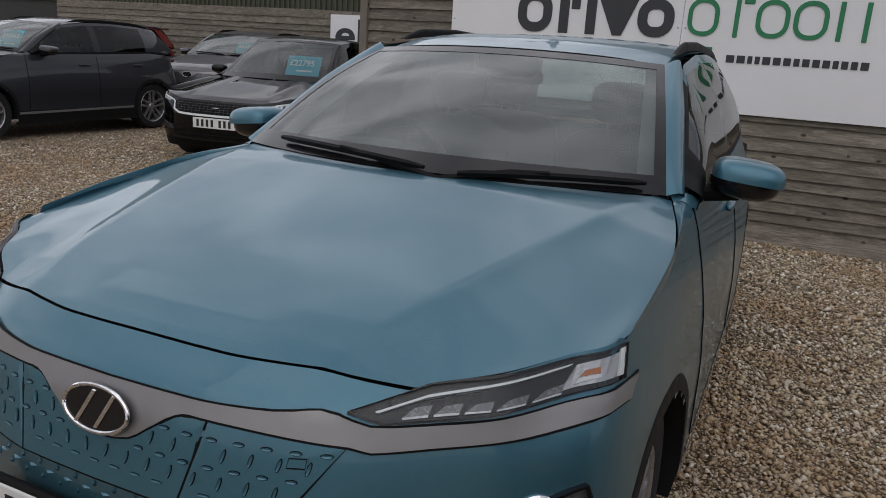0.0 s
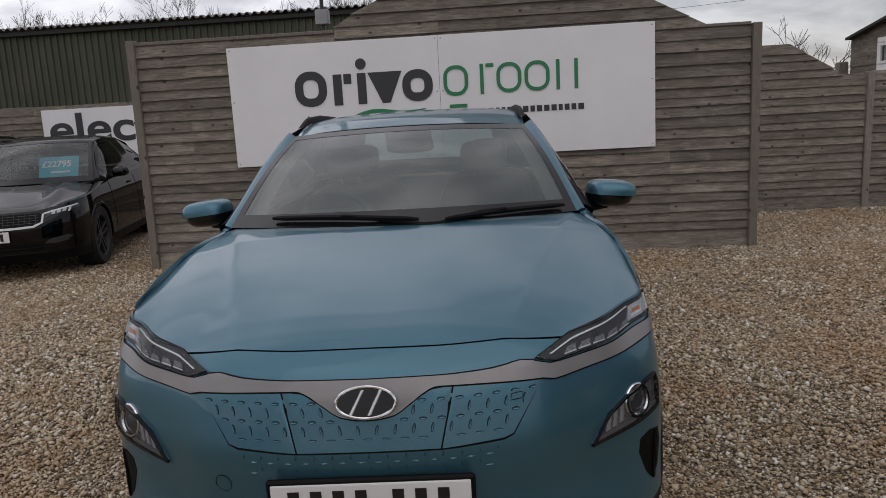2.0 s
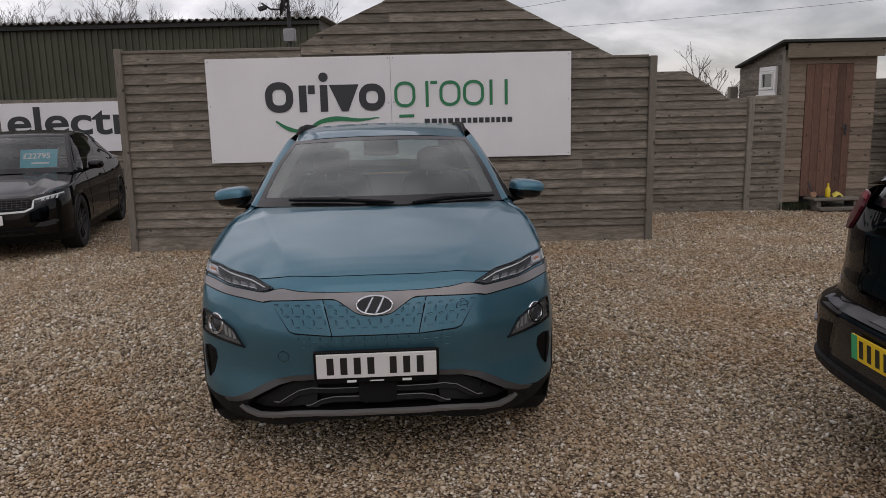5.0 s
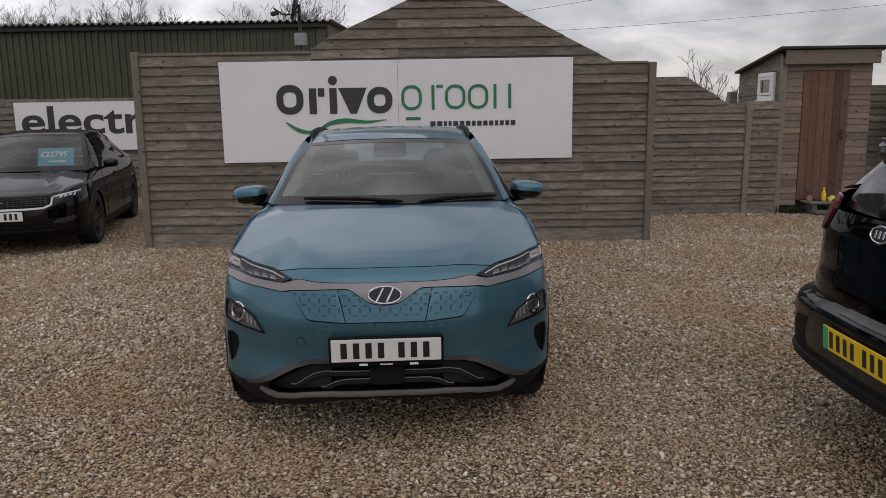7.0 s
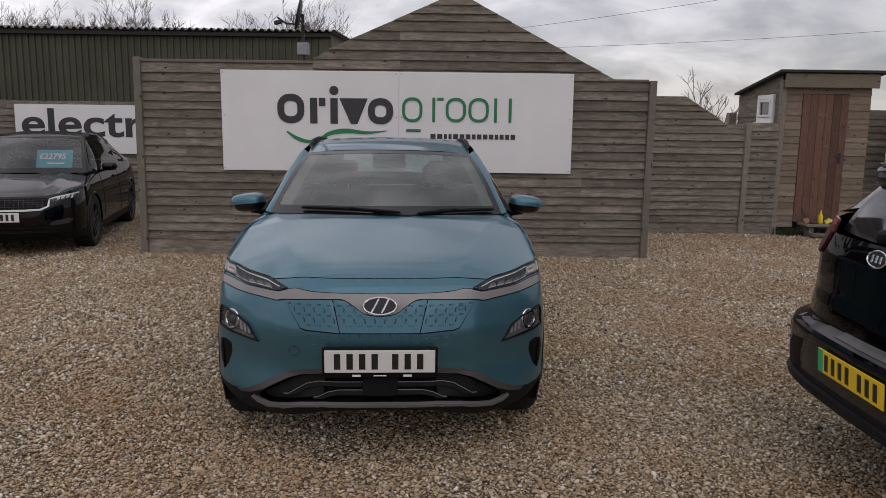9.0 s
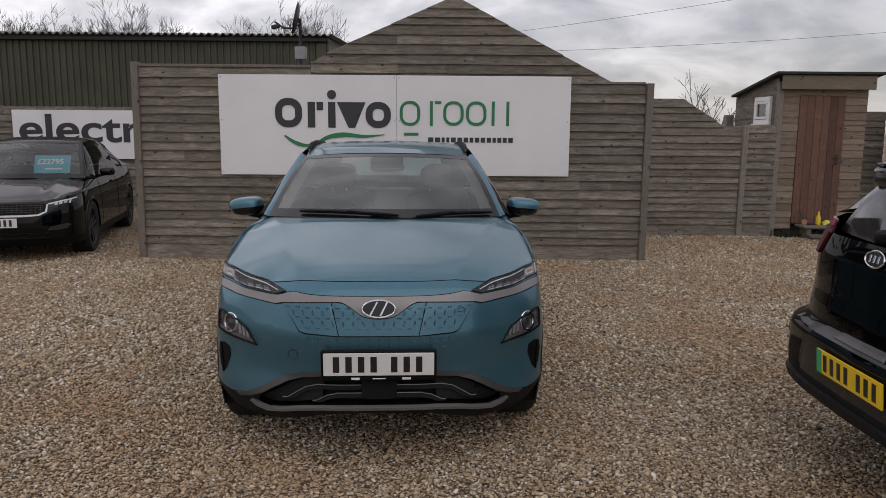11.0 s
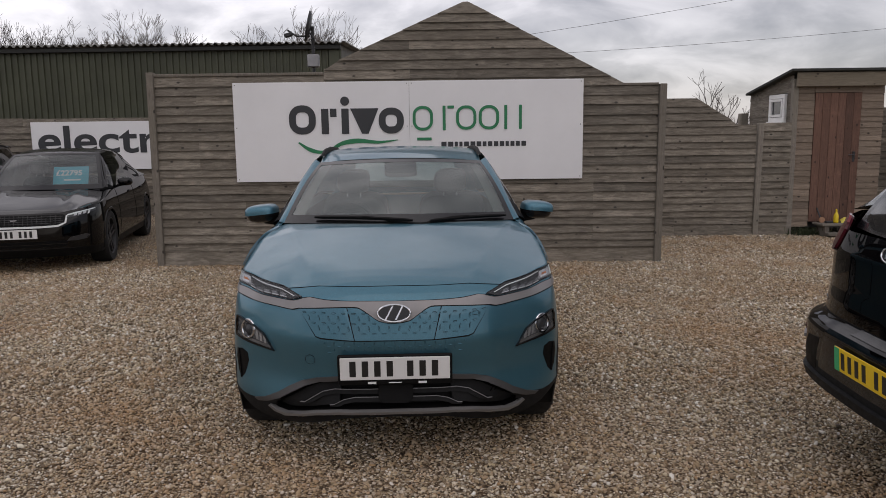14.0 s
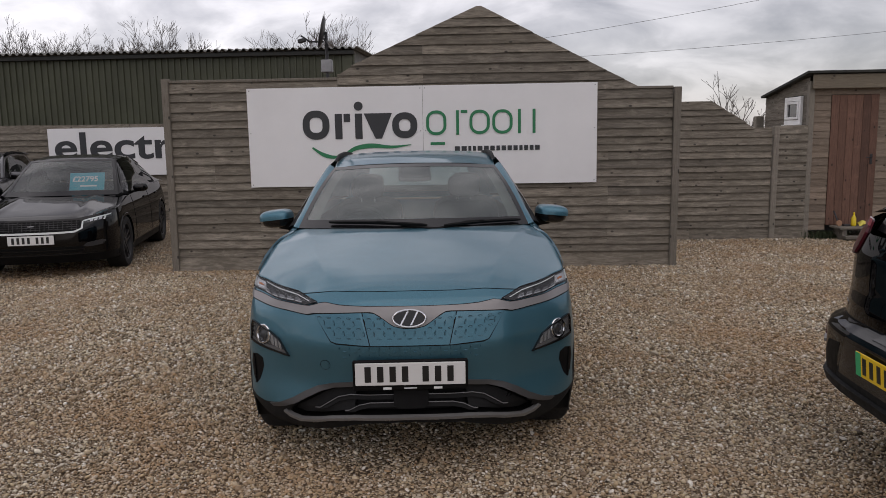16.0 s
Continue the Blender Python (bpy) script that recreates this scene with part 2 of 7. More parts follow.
def piece(name, me, material, parent=None, label="", m=None):
    """A mesh object under a thing or part, in its parent's space."""
    ob = new(name, me)
    if material and not me.materials:
        me.materials.append(material)
    ob.parent = parent
    if m is not None:
        ob.matrix_basis = m
    return tagged(ob, label)


def part(name, bm, material, parent=None, label="", m=None, smooth=False):
    me = bpy.data.meshes.new(name)
    bm.normal_update()
    bm.to_mesh(me)
    bm.free()
    if smooth:
        me.polygons.foreach_set("use_smooth", [True] * len(me.polygons))
    return piece(name, me, material, parent, label, m)


def box(x0, x1, y0, y1, z0, z1, bevel=0.0, segments=1):
    bm = bmesh.new()
    bmesh.ops.create_cube(bm, size=1.0)
    for v in bm.verts:
        v.co = Vector((x0 + (v.co.x + 0.5) * (x1 - x0), y0 + (v.co.y + 0.5) * (y1 - y0), z0 + (v.co.z + 0.5) * (z1 - z0)))
    if bevel:
        bmesh.ops.bevel(bm, geom=bm.edges[:], offset=bevel, segments=segments, affect='EDGES', profile=0.6)
    return bm


def merged(*bms):
    out = bmesh.new()
    for b in bms:
        me = bpy.data.meshes.new("tmp")
        b.to_mesh(me)
        b.free()
        out.from_mesh(me)
        bpy.data.meshes.remove(me)
    return out


def moved(bm, m):
    bmesh.ops.transform(bm, matrix=m, verts=bm.verts)
    return bm


def tube(points, r, sides=8, caps=True, taper=None):
    """A round bar along points; r may be one radius or one per point."""
    pts = [Vector(p) for p in points]
    rs = [r] * len(pts) if not hasattr(r, "__len__") else r
    bm = bmesh.new()
    rings, up = [], Vector((0.137, 0.31, 0.94))
    for i, p in enumerate(pts):
        d = (pts[min(i + 1, len(pts) - 1)] - pts[max(i - 1, 0)]).normalized()
        a = d.cross(up)
        if a.length < 1e-4:
            a = d.cross(Vector((1, 0, 0)))
        a.normalize()
        b = d.cross(a)
        rings.append([bm.verts.new(p + rs[i] * (math.cos(2 * math.pi * k / sides) * a + math.sin(2 * math.pi * k / sides) * b)) for k in range(sides)])
    for q, w in zip(rings, rings[1:]):
        for k in range(sides):
            bm.faces.new((q[k], q[(k + 1) % sides], w[(k + 1) % sides], w[k]))
    if caps:
        bm.faces.new(rings[0][::-1])
        bm.faces.new(rings[-1])
    return bm


def lathe(profile, sides=32, axis='y'):
    """A turned solid from (radius, along) pairs about an axis."""
    bm = bmesh.new()
    rings = []
    for r, h in profile:
        ring = []
        for k in range(sides):
            a = 2 * math.pi * k / sides
            c, s = r * math.cos(a), r * math.sin(a)
            ring.append(bm.verts.new({'x': (h, c, s), 'y': (c, h, s), 'z': (c, s, h)}[axis]))
        rings.append(ring)
    for q, w in zip(rings, rings[1:]):
        for k in range(sides):
            bm.faces.new((q[k], q[(k + 1) % sides], w[(k + 1) % sides], w[k]))
    for ring in (rings[0], rings[-1]):
        if len(ring) and (ring[0].co - ring[1].co).length > 1e-5:
            bm.faces.new(ring)
    bmesh.ops.remove_doubles(bm, verts=bm.verts, dist=1e-6)
    bmesh.ops.recalc_face_normals(bm, faces=bm.faces)
    return bm


def smooth_line(pts, n):
    """Points resampled along a Catmull-Rom curve, n in all."""
    p = np.array(pts, float)
    ext = np.vstack([2 * p[0] - p[1], p, 2 * p[-1] - p[-2]])
    seg = np.linalg.norm(np.diff(p, axis=0), axis=1)
    cum = np.concatenate([[0], np.cumsum(seg)]) / seg.sum()
    out = []
    for t in np.linspace(0, 1, n):
        i = min(int(np.searchsorted(cum, t, side='right')) - 1, len(seg) - 1)
        f = (t - cum[i]) / (cum[i + 1] - cum[i])
        a, b, c, d = ext[i:i + 4]
        out.append(0.5 * (2 * b + (c - a) * f + (2 * a - 5 * b + 4 * c - d) * f * f + (3 * b - a - 3 * c + d) * f ** 3))
    return np.array(out)


def prism(outline, depth, bevel=0.0):
    """A flat outline in x, z given thickness along y (from 0 towards -depth)."""
    bm = bmesh.new()
    vs = [bm.verts.new((x, 0, z)) for x, z in outline]
    f = bm.faces.new(vs)
    ext = bmesh.ops.extrude_face_region(bm, geom=[f])
    for g in ext["geom"]:
        if isinstance(g, bmesh.types.BMVert):
            g.co.y -= depth
    bmesh.ops.recalc_face_normals(bm, faces=bm.faces)
    if bevel:
        bmesh.ops.bevel(bm, geom=bm.edges[:], offset=bevel, segments=1, affect='EDGES')
    return bm


# ---- ground ----
def ground_sheet():
    xs = np.concatenate([[-900, -300, -80, -30], np.linspace(-14, 12, 66), [25, 80, 300, 900]])
    ys = np.concatenate([[-300, -60, -15], np.linspace(-5, 14, 48), [30, 90, 300, 1200]])
    vs, fs = [], []
    for y in ys:
        for x in xs:
            near = 1.0 if -14 <= x <= 12 and -5 <= y <= 14 else 0.0
            vs.append((x, y, near * 0.008 * noise.noise((x * 0.8, y * 0.8, 0.3))))
    w = len(xs)
    for j in range(len(ys) - 1):
        for i in range(w - 1):
            a = j * w + i
            fs.append((a, a + 1, a + w + 1, a + w))
    ob = new("ground", mesh_of("ground", vs, fs, True))
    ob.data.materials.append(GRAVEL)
    tagged(ob, "forecourt of loose tan and grey pea gravel with damp brown patches", "gravel", kind="structure")


def loose_stones():
    """Single pebbles over the forecourt, thickest where the camera stands near."""
    rng = np.random.default_rng(5)
    phi = (1 + 5 ** 0.5) / 2
    ico = np.array([(-1, phi, 0), (1, phi, 0), (-1, -phi, 0), (1, -phi, 0), (0, -1, phi), (0, 1, phi), (0, -1, -phi), (0, 1, -phi),
                    (phi, 0, -1), (phi, 0, 1), (-phi, 0, -1), (-phi, 0, 1)]) / (1 + phi * phi) ** 0.5
    tri = np.array([(0, 11, 5), (0, 5, 1), (0, 1, 7), (0, 7, 10), (0, 10, 11), (1, 5, 9), (5, 11, 4), (11, 10, 2), (10, 7, 6), (7, 1, 8),
                    (3, 9, 4), (3, 4, 2), (3, 2, 6), (3, 6, 8), (3, 8, 9), (4, 9, 5), (2, 4, 11), (6, 2, 10), (8, 6, 7), (9, 8, 1)])
    octa = np.array([(1, 0, 0), (-1, 0, 0), (0, 1, 0), (0, -1, 0), (0, 0, 1), (0, 0, -1)], float)
    otri = np.array([(0, 2, 4), (2, 1, 4), (1, 3, 4), (3, 0, 4), (2, 0, 5), (1, 2, 5), (3, 1, 5), (0, 3, 5)])
    for name, base, tri, zones in (("loose_stones", ico, tri, [(-3.4, 2.2, 0.3, 2.4, 4600)]),
                                   ("far_stones", octa, otri, [(-4.4, 3.6, 2.4, 4.6, 4300), (-5.6, 5.2, 4.6, 7.2, 2700), (1.6, 6.6, 7.2, 9.4, 1900), (-8.5, -4.6, 4.6, 9.0, 1000), (-8.5, -4.4, 2.4, 4.6, 1100)])):
        scatter(name, rng, base, tri, zones, 0.95 if name == "loose_stones" else 1.42)


def scatter(name, rng, shape, tri, zones, grow):
    k = len(shape)
    pos = []
    for x0, x1, y0, y1, per in zones:
        n = int((x1 - x0) * (y1 - y0) * per)
        pos.append(np.column_stack([rng.uniform(x0, x1, n), rng.uniform(y0, y1, n)]) + rng.normal(0, 0.45, (n, 2)))
    pos = np.vstack(pos)
    n = len(pos)
    size = np.clip(rng.lognormal(math.log(0.0063), 0.34, n), 0.004, 0.018) * grow
    squash = np.column_stack([rng.uniform(0.8, 1.45, n), rng.uniform(0.7, 1.1, n), rng.uniform(0.5, 0.95, n)])
    ang = rng.uniform(0, 2 * np.pi, n)
    v = shape[None] * (1 + rng.uniform(-0.22, 0.22, (n, k, 1))) * squash[:, None] * size[:, None, None]
    c, s = np.cos(ang)[:, None], np.sin(ang)[:, None]
    x, y = v[..., 0] * c - v[..., 1] * s, v[..., 0] * s + v[..., 1] * c
    tilt = rng.uniform(-0.5, 0.5, n)[:, None]
    z = v[..., 2] + x * tilt
    out = np.stack([x + pos[:, :1], y + pos[:, 1:], z + (size * rng.uniform(0.1, 0.9, n))[:, None]], -1).reshape(-1, 3)
    idx = (tri[None] + k * np.arange(n)[:, None, None]).reshape(-1)
    me = bpy.data.meshes.new(name)
    me.vertices.add(len(out))
    me.vertices.foreach_set("co", out.ravel())
    m = len(idx) // 3
    me.loops.add(len(idx))
    me.loops.foreach_set("vertex_index", idx.astype(np.int32))
    me.polygons.add(m)
    me.polygons.foreach_set("loop_start", np.arange(0, 3 * m, 3, dtype=np.int32))
    me.update(calc_edges=True)
    ob = new(name, me)
    me.materials.append(STONE)
    tagged(ob, "scattered rounded pebbles in tan, brown, grey and white", "gravel", kind="stuff")


ground_sheet()
loose_stones()


# ---- fences ----
def board_mesh(length, height, seed, lap=1.0, cut_l=0.0, cut_r=0.0):
    """A feather-edged board, thin above and thick below, slightly wavy; the cuts slope its ends. lap: how far it stands proud below."""
    n = 14
    vs, fs = [], []
    for i in range(n + 1):
        f = i / n
        w = 0.007 * noise.noise((f * length * 1.7, seed * 3.7, 0.0)) * min(1.0, lap + 0.3)
        k = 0.008 * noise.noise((f * length * 0.9, seed * 5.1, 4.0)) * lap
        xt = f * (length - cut_l - cut_r) + cut_l
        xb = f * length
        vs += [(xb, -0.036 * lap + k, w), (xb, -0.018 * lap + k, w + 0.002), (xt, -0.001 + 0.6 * k, height + 0.018 + w), (xt, -0.009 + 0.6 * k, height + 0.018 + w)]
    for i in range(n):
        a, b = 4 * i, 4 * i + 4
        fs += [(a, b, b + 3, a + 3), (a + 2, b + 2, b + 1, a + 1), (a, a + 1, b + 1, b), (a + 3, b + 3, b + 2, a + 2)]
    fs += [(3, 2, 1, 0), (4 * n, 4 * n + 1, 4 * n + 2, 4 * n + 3)]
    return mesh_of("board", vs, fs)


def boarded(parent, x0, x1, z0, z1, y, material, pitch=0.108, joints=(), bottom=0.0, seed=1, top_of=None, lap=1.0):
    """Rows of lapped boards from z0 to z1 between x0 and x1; top_of(x) trims the upper rows to a sloping outline."""
    rng = random.Random(seed)
    free = z1 - z0 - bottom
    hs = [rng.uniform(0.84, 1.18) for _ in range(max(1, round(free / pitch)))]
    hs = ([bottom] if bottom else []) + [h * free / sum(hs) for h in hs]
    xs = np.linspace(x0, x1, 1200)

    def span(z):
        ok = [x for x in xs if top_of(x) >= z] if top_of else [x0, x1]
        return (ok[0], ok[-1]) if ok else None
    z = z0
    for h in hs:
        low, high = span(z), span(z + h + 0.018)
        if not low:
            break
        high = high or ((low[0] + low[1]) / 2 - 0.01, (low[0] + low[1]) / 2 + 0.01)
        cuts = [low[0]] + [j for j in joints if low[0] + 0.3 < j < low[1] - 0.3 and rng.random() < 0.4] + [low[1]]
        for c0, c1 in zip(cuts, cuts[1:]):
            cl_ = high[0] - low[0] if c0 == low[0] else 0.0
            cr_ = low[1] - high[1] if c1 == low[1] else 0.0
            me = board_mesh(c1 - c0 - 0.0005, h, rng.random() * 40, lap, max(0.0, cl_), max(0.0, cr_))
            sloped = 0.0 if top_of else rng.uniform(-0.12, 0.12)
            piece("board", me, material, parent, m=pose(c0, y + rng.uniform(-0.004, 0.002) * lap, z + (0 if top_of else rng.uniform(-0.004, 0.004)), 0, sloped, 0))
        z += h


def post(parent, x, y, z0, z1, w=0.09, d=0.09, lean=0.0):
    bm = box(-w / 2, w / 2, -d / 2, d / 2, 0, z1 - z0, 0.006)
    return part("post", bm, WOOD_POST, parent, m=pose(x, y, z0, 0, lean, 0))


FY = 7.10
fence = thing("boarded_fence", pose(0, 0, 0), "tall weathered grey-brown lapped timber fence with a gabled top", "fence", kind="structure")


def gable_top(x):
    return min(2.46 + (x + 2.16) * 0.44, 3.225 - (x + 0.39) * 0.52)


boarded(fence, -4.27, -2.16, 0.0, 2.36, FY, WOOD, joints=(-3.75, -3.2, -2.6), bottom=0.19, seed=3)
boarded(fence, -2.157, 1.96, 0.0, 2.2, FY, WOOD, joints=(-1.45, -0.6, 0.3, 1.18), bottom=0.19, seed=4)
boarded(fence, -2.157, 1.6, 2.2, 3.2, FY + 0.002, WOOD, joints=(-1.1, 0.35), seed=5, top_of=gable_top)
post(fence, -4.315, FY - 0.02, -0.1, 2.42, 0.085, 0.1, 0.3)
post(fence, 1.995, FY - 0.02, -0.1, 2.21, 0.085, 0.1, 0.4)
part("cap_rail", box(-4.36, -2.16, -0.035, 0.03, 2.365, 2.4, 0.005), WOOD_POST, fence, m=pose(0, FY, 0))
part("cap_rail", box(1.5, 1.96, -0.035, 0.03, 2.195, 2.225, 0.005), WOOD_POST, fence, m=pose(0, FY, 0))
part("back_frame", merged(*[box(x - 0.04, x + 0.04, 0.02, 0.1, 0, 2.15) for x in (-4.2, -2.2, -0.2, 1.9)]), WOOD_POST, fence, m=pose(0, FY, 0))

F2Y = 9.45
fence_far = thing("rear_fence", pose(0, 0, 0), "lower weathered lapped timber fence with a sloping shoulder", "fence", kind="structure")
boarded(fence_far, 1.9, 4.12, -0.02, 1.70, F2Y, WOOD, joints=(2.9,), bottom=0.2, seed=7)
boarded(fence_far, 1.9, 3.84, 1.70, 2.11, F2Y + 0.002, WOOD, seed=8, top_of=lambda x: 2.12 - (x - 3.2) * 0.62)
boarded(fence_far, 4.2, 4.66, -0.02, 1.72, F2Y, WOOD, bottom=0.22, seed=9)
post(fence_far, 4.16, F2Y - 0.02, -0.1, 1.735, 0.085, 0.09, 0.6)
stub = thing("gate_post", pose(4.62, 11.3, 0), "short square timber post behind the fence", "post")
part("shaft", box(-0.07, 0.07, -0.07, 0.07, 0, 1.93, 0.012), WOOD_POST, stub)
tag = thing("post_tag", pose(4.2, F2Y - 0.045, 1.38), "small white plastic tag on the fence post", "tag")
part("plate", box(-0.022, 0.022, -0.006, 0, -0.09, 0.09, 0.002), UPVC, tag)
part("bar", box(-0.01, 0.012, -0.008, -0.0062, -0.05, 0.05), SIGN_DARK, tag)

fence_side = thing("side_fence", pose(0, 0, 0), "weathered lapped timber fence beyond the shed, coloured darker as if in shade", "fence", kind="structure")
boarded(fence_side, 6.08, 6.5, 0, 1.94, 9.7, WOOD, bottom=0.2, seed=12)
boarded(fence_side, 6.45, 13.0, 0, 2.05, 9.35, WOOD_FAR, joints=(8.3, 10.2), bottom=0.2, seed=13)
post(fence_side, 6.44, 9.33, -0.1, 2.08)


# ---- sign on the fence ----
def rounded_ring(w, h, stroke, r, n=6):
    """A hollow rounded block: outer and inner outline, as a strip."""
    def loop(w_, h_, r_):
        pts = []
        for cx, cz, a0 in ((w_ / 2 - r_, h_ / 2 - r_, 0), (-w_ / 2 + r_, h_ / 2 - r_, 90), (-w_ / 2 + r_, -h_ / 2 + r_, 180), (w_ / 2 - r_, -h_ / 2 + r_, 270)):
            for k in range(n + 1):
                a = radians(a0 + 90 * k / n)
                pts.append((cx + r_ * math.cos(a), cz + r_ * math.sin(a)))
        return pts
    o, i = loop(w, h, r), loop(w - 2 * stroke, h - 2 * stroke, max(0.004, r - stroke))
    bm = bmesh.new()
    k = len(o)
    front = [bm.verts.new((x, -0.008, z)) for x, z in o], [bm.verts.new((x, -0.008, z)) for x, z in i]
    back = [bm.verts.new((x, 0, z)) for x, z in o], [bm.verts.new((x, 0, z)) for x, z in i]
    for a in range(k):
        b = (a + 1) % k
        bm.faces.new((front[0][a], front[0][b], front[1][b], front[1][a]))
        bm.faces.new((front[0][b], front[0][a], back[0][a], back[0][b]))
        bm.faces.new((front[1][a], front[1][b], back[1][b], back[1][a]))
    bmesh.ops.recalc_face_normals(bm, faces=bm.faces)
    return bm


def ribbon(points, widths, material, parent, name="swoosh", depth=0.008):
    """A flat strip of changing width in the x, z plane."""
    p = smooth_line([(x, z, 0) for x, z in points], 40)
    w = np.interp(np.linspace(0, 1, 40), np.linspace(0, 1, len(widths)), widths)
    left, right = [], []
    for i in range(40):
        d = p[min(i + 1, 39)] - p[max(i - 1, 0)]
        d = d / np.linalg.norm(d)
        left.append((p[i][0] - d[1] * w[i] / 2, p[i][1] + d[0] * w[i] / 2))
        right.append((p[i][0] + d[1] * w[i] / 2, p[i][1] - d[0] * w[i] / 2))
    vs = [(x, -depth, z) for x, z in left] + [(x, -depth, z) for x, z in right] + [(x, 0, z) for x, z in left] + [(x, 0, z) for x, z in right]
    fs = []
    for i in range(39):
        fs += [(i, i + 1, 41 + i, 40 + i), (i, 80 + i, 81 + i, i + 1), (40 + i, 41 + i, 121 + i, 120 + i)]
    return piece(name, mesh_of(name, vs, fs), material, parent)


SX0, SX1, SZ0, SZ1 = -3.285, 1.03, 1.063, 2.28
sign = thing("fence_sign", pose(0, FY - 0.055, 0), "large white fence sign with raised charcoal and green shapes", "sign")
SEAM = -1.11
part("panel", box(SX0, SEAM - 0.0015, -0.012, 0, SZ0, SZ1, 0.002), SIGN_WHITE, sign)
part("panel", box(SEAM + 0.0015, SX1, -0.012, 0, SZ0, SZ1, 0.002), SIGN_WHITE, sign)
part("batten", box(SX0 + 0.1, SX1 - 0.1, 0, 0.035, 1.3, 1.36), WOOD_POST, sign)
part("batten", box(SX0 + 0.1, SX1 - 0.1, 0, 0.035, 2.0, 2.06), WOOD_POST, sign)
for x in (SX0 + 0.03, SEAM - 0.03, SEAM + 0.03, SX1 - 0.03):
    for z in (SZ0 + 0.03, (SZ0 + SZ1) / 2 + 0.06, SZ1 - 0.03):
        part("screw", moved(lathe([(0.0, -0.004), (0.006, -0.003), (0.007, 0)], 10), pose(x, -0.012, z)), METAL_GREY, sign)


def glass(name, tint, haze_film=0.0, rough=0.0, ior=1.5):
    """Thin sheet glass: clear with a tint, mirror-like at grazing view."""
    g = Mat(name)
    tr = g.n.new("ShaderNodeBsdfTransparent")
    tr.inputs[0].default_value = (*tint, 1)
    gl = g.n.new("ShaderNodeBsdfGlossy")
    gl.inputs["Roughness"].default_value = rough
    fr = g.n.new("ShaderNodeFresnel")
    fr.inputs[0].default_value = ior
    mx = g.n.new("ShaderNodeMixShader")
    g.l.new(fr.outputs[0], mx.inputs[0])
    g.l.new(tr.outputs[0], mx.inputs[1])
    g.l.new(gl.outputs[0], mx.inputs[2])
    last = mx
    if haze_film:
        # a thin dust film whose green-grey tone also paints in the hazy sky reflection
        df = g.n.new("ShaderNodeBsdfDiffuse")
        df.inputs[0].default_value = (0.43, 0.55, 0.5, 1)
        last = g.n.new("ShaderNodeMixShader")
        g.l.new(g.ramp(g.noise(g.coords((1, 1, 1)), 2.5, 5, 0.6), [(0.3, (haze_film * 0.75,) * 3), (0.7, (haze_film * 1.25,) * 3)]), last.inputs[0])
        g.l.new(mx.outputs[0], last.inputs[1])
        g.l.new(df.outputs[0], last.inputs[2])
    g.l.new(last.outputs[0], g.n["Material Output"].inputs[0])
    return g.m


def car_paint(name, base, flake=0.25, metal=0.35, rough=0.35, dusty=0.06, spec=0.5, coat=0.8, clear=0.04):
    p = Mat(name, base, rough, metal)
    p.set("Coat Weight", coat)
    p.set("Specular IOR Level", spec)
    p.set("Coat Roughness", clear)
    p.set("Coat IOR", 1.5)
    fine = p.node("ShaderNodeTexVoronoi", Scale=1400.0)
    p.l.new(p.coords((1, 1, 1)), fine.inputs["Vector"])
    sep = p.n.new("ShaderNodeSeparateColor")
    p.l.new(fine.outputs["Color"], sep.inputs[0])
    lo, hi = tuple(c * (1 - flake) for c in base), tuple(min(1, c * (1 + flake)) for c in base)
    col = p.ramp(sep.outputs[0], [(0.1, lo), (0.9, hi)])
    dust = p.noise(p.coords((1, 1, 1)), 3.0, 6, 0.65)
    col = p.mix(p.ramp(dust, [(0.5, (0, 0, 0)), (0.8, (dusty,) * 3)]), col, (0.3, 0.27, 0.22))
    p.colour(col)
    p.rough(p.ramp(dust, [(0.4, (rough,) * 3), (0.8, (rough + 0.1,) * 3)]))
    return p.m


DARK_GLASS = plain("dark_glass", (0.012, 0.014, 0.016), 0.06, vary=0.2, Specular_IOR_Level=0.6)
SCREEN_GLASS = glass("windscreen_glass", (0.54, 0.67, 0.64), 0.075, ior=2.2)
DIM_GLASS = glass("dark_screen_glass", (0.66, 0.74, 0.74), 0.03, ior=1.8)
SIDE_GLASS = glass("tinted_side_glass", (0.36, 0.43, 0.43))
PRIVACY_GLASS = glass("privacy_glass", (0.1, 0.11, 0.11))
LENS = glass("clear_lamp_lens", (0.9, 0.92, 0.93), ior=1.22)
BLUE = car_paint("metallic_teal_blue_paint", (0.058, 0.162, 0.217), 0.2, 0.62, 0.38, 0.05, 0.3, 0.62, 0.03)
BLACK_PAINT = car_paint("black_paint", (0.0015, 0.0015, 0.002), 0.2, 0.0, 0.3, 0.0, 0.0, 0.75, 0.02)
GREY_PAINT = car_paint("dark_grey_metallic_paint", (0.035, 0.036, 0.042), 0.2, 0.4, 0.35, 0.02, 0.2)
SILVER_PAINT = car_paint("mid_grey_metallic_paint", (0.09, 0.09, 0.1), 0.2, 0.4, 0.35, 0.02, 0.2)
RED_PAINT = car_paint("red_paint", (0.2, 0.008, 0.012), 0.2, 0.1, 0.3)
CLADDING = plain("grey_plastic_cladding", (0.009, 0.0093, 0.01), 0.6, vary=0.15, scale=8, bump=0.25, Specular_IOR_Level=0.2)
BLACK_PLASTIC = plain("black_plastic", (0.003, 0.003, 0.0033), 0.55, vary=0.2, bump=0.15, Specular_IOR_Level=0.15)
GLOSS_BLACK = plain("gloss_black_plastic", (0.007, 0.007, 0.008), 0.16, vary=0.2)
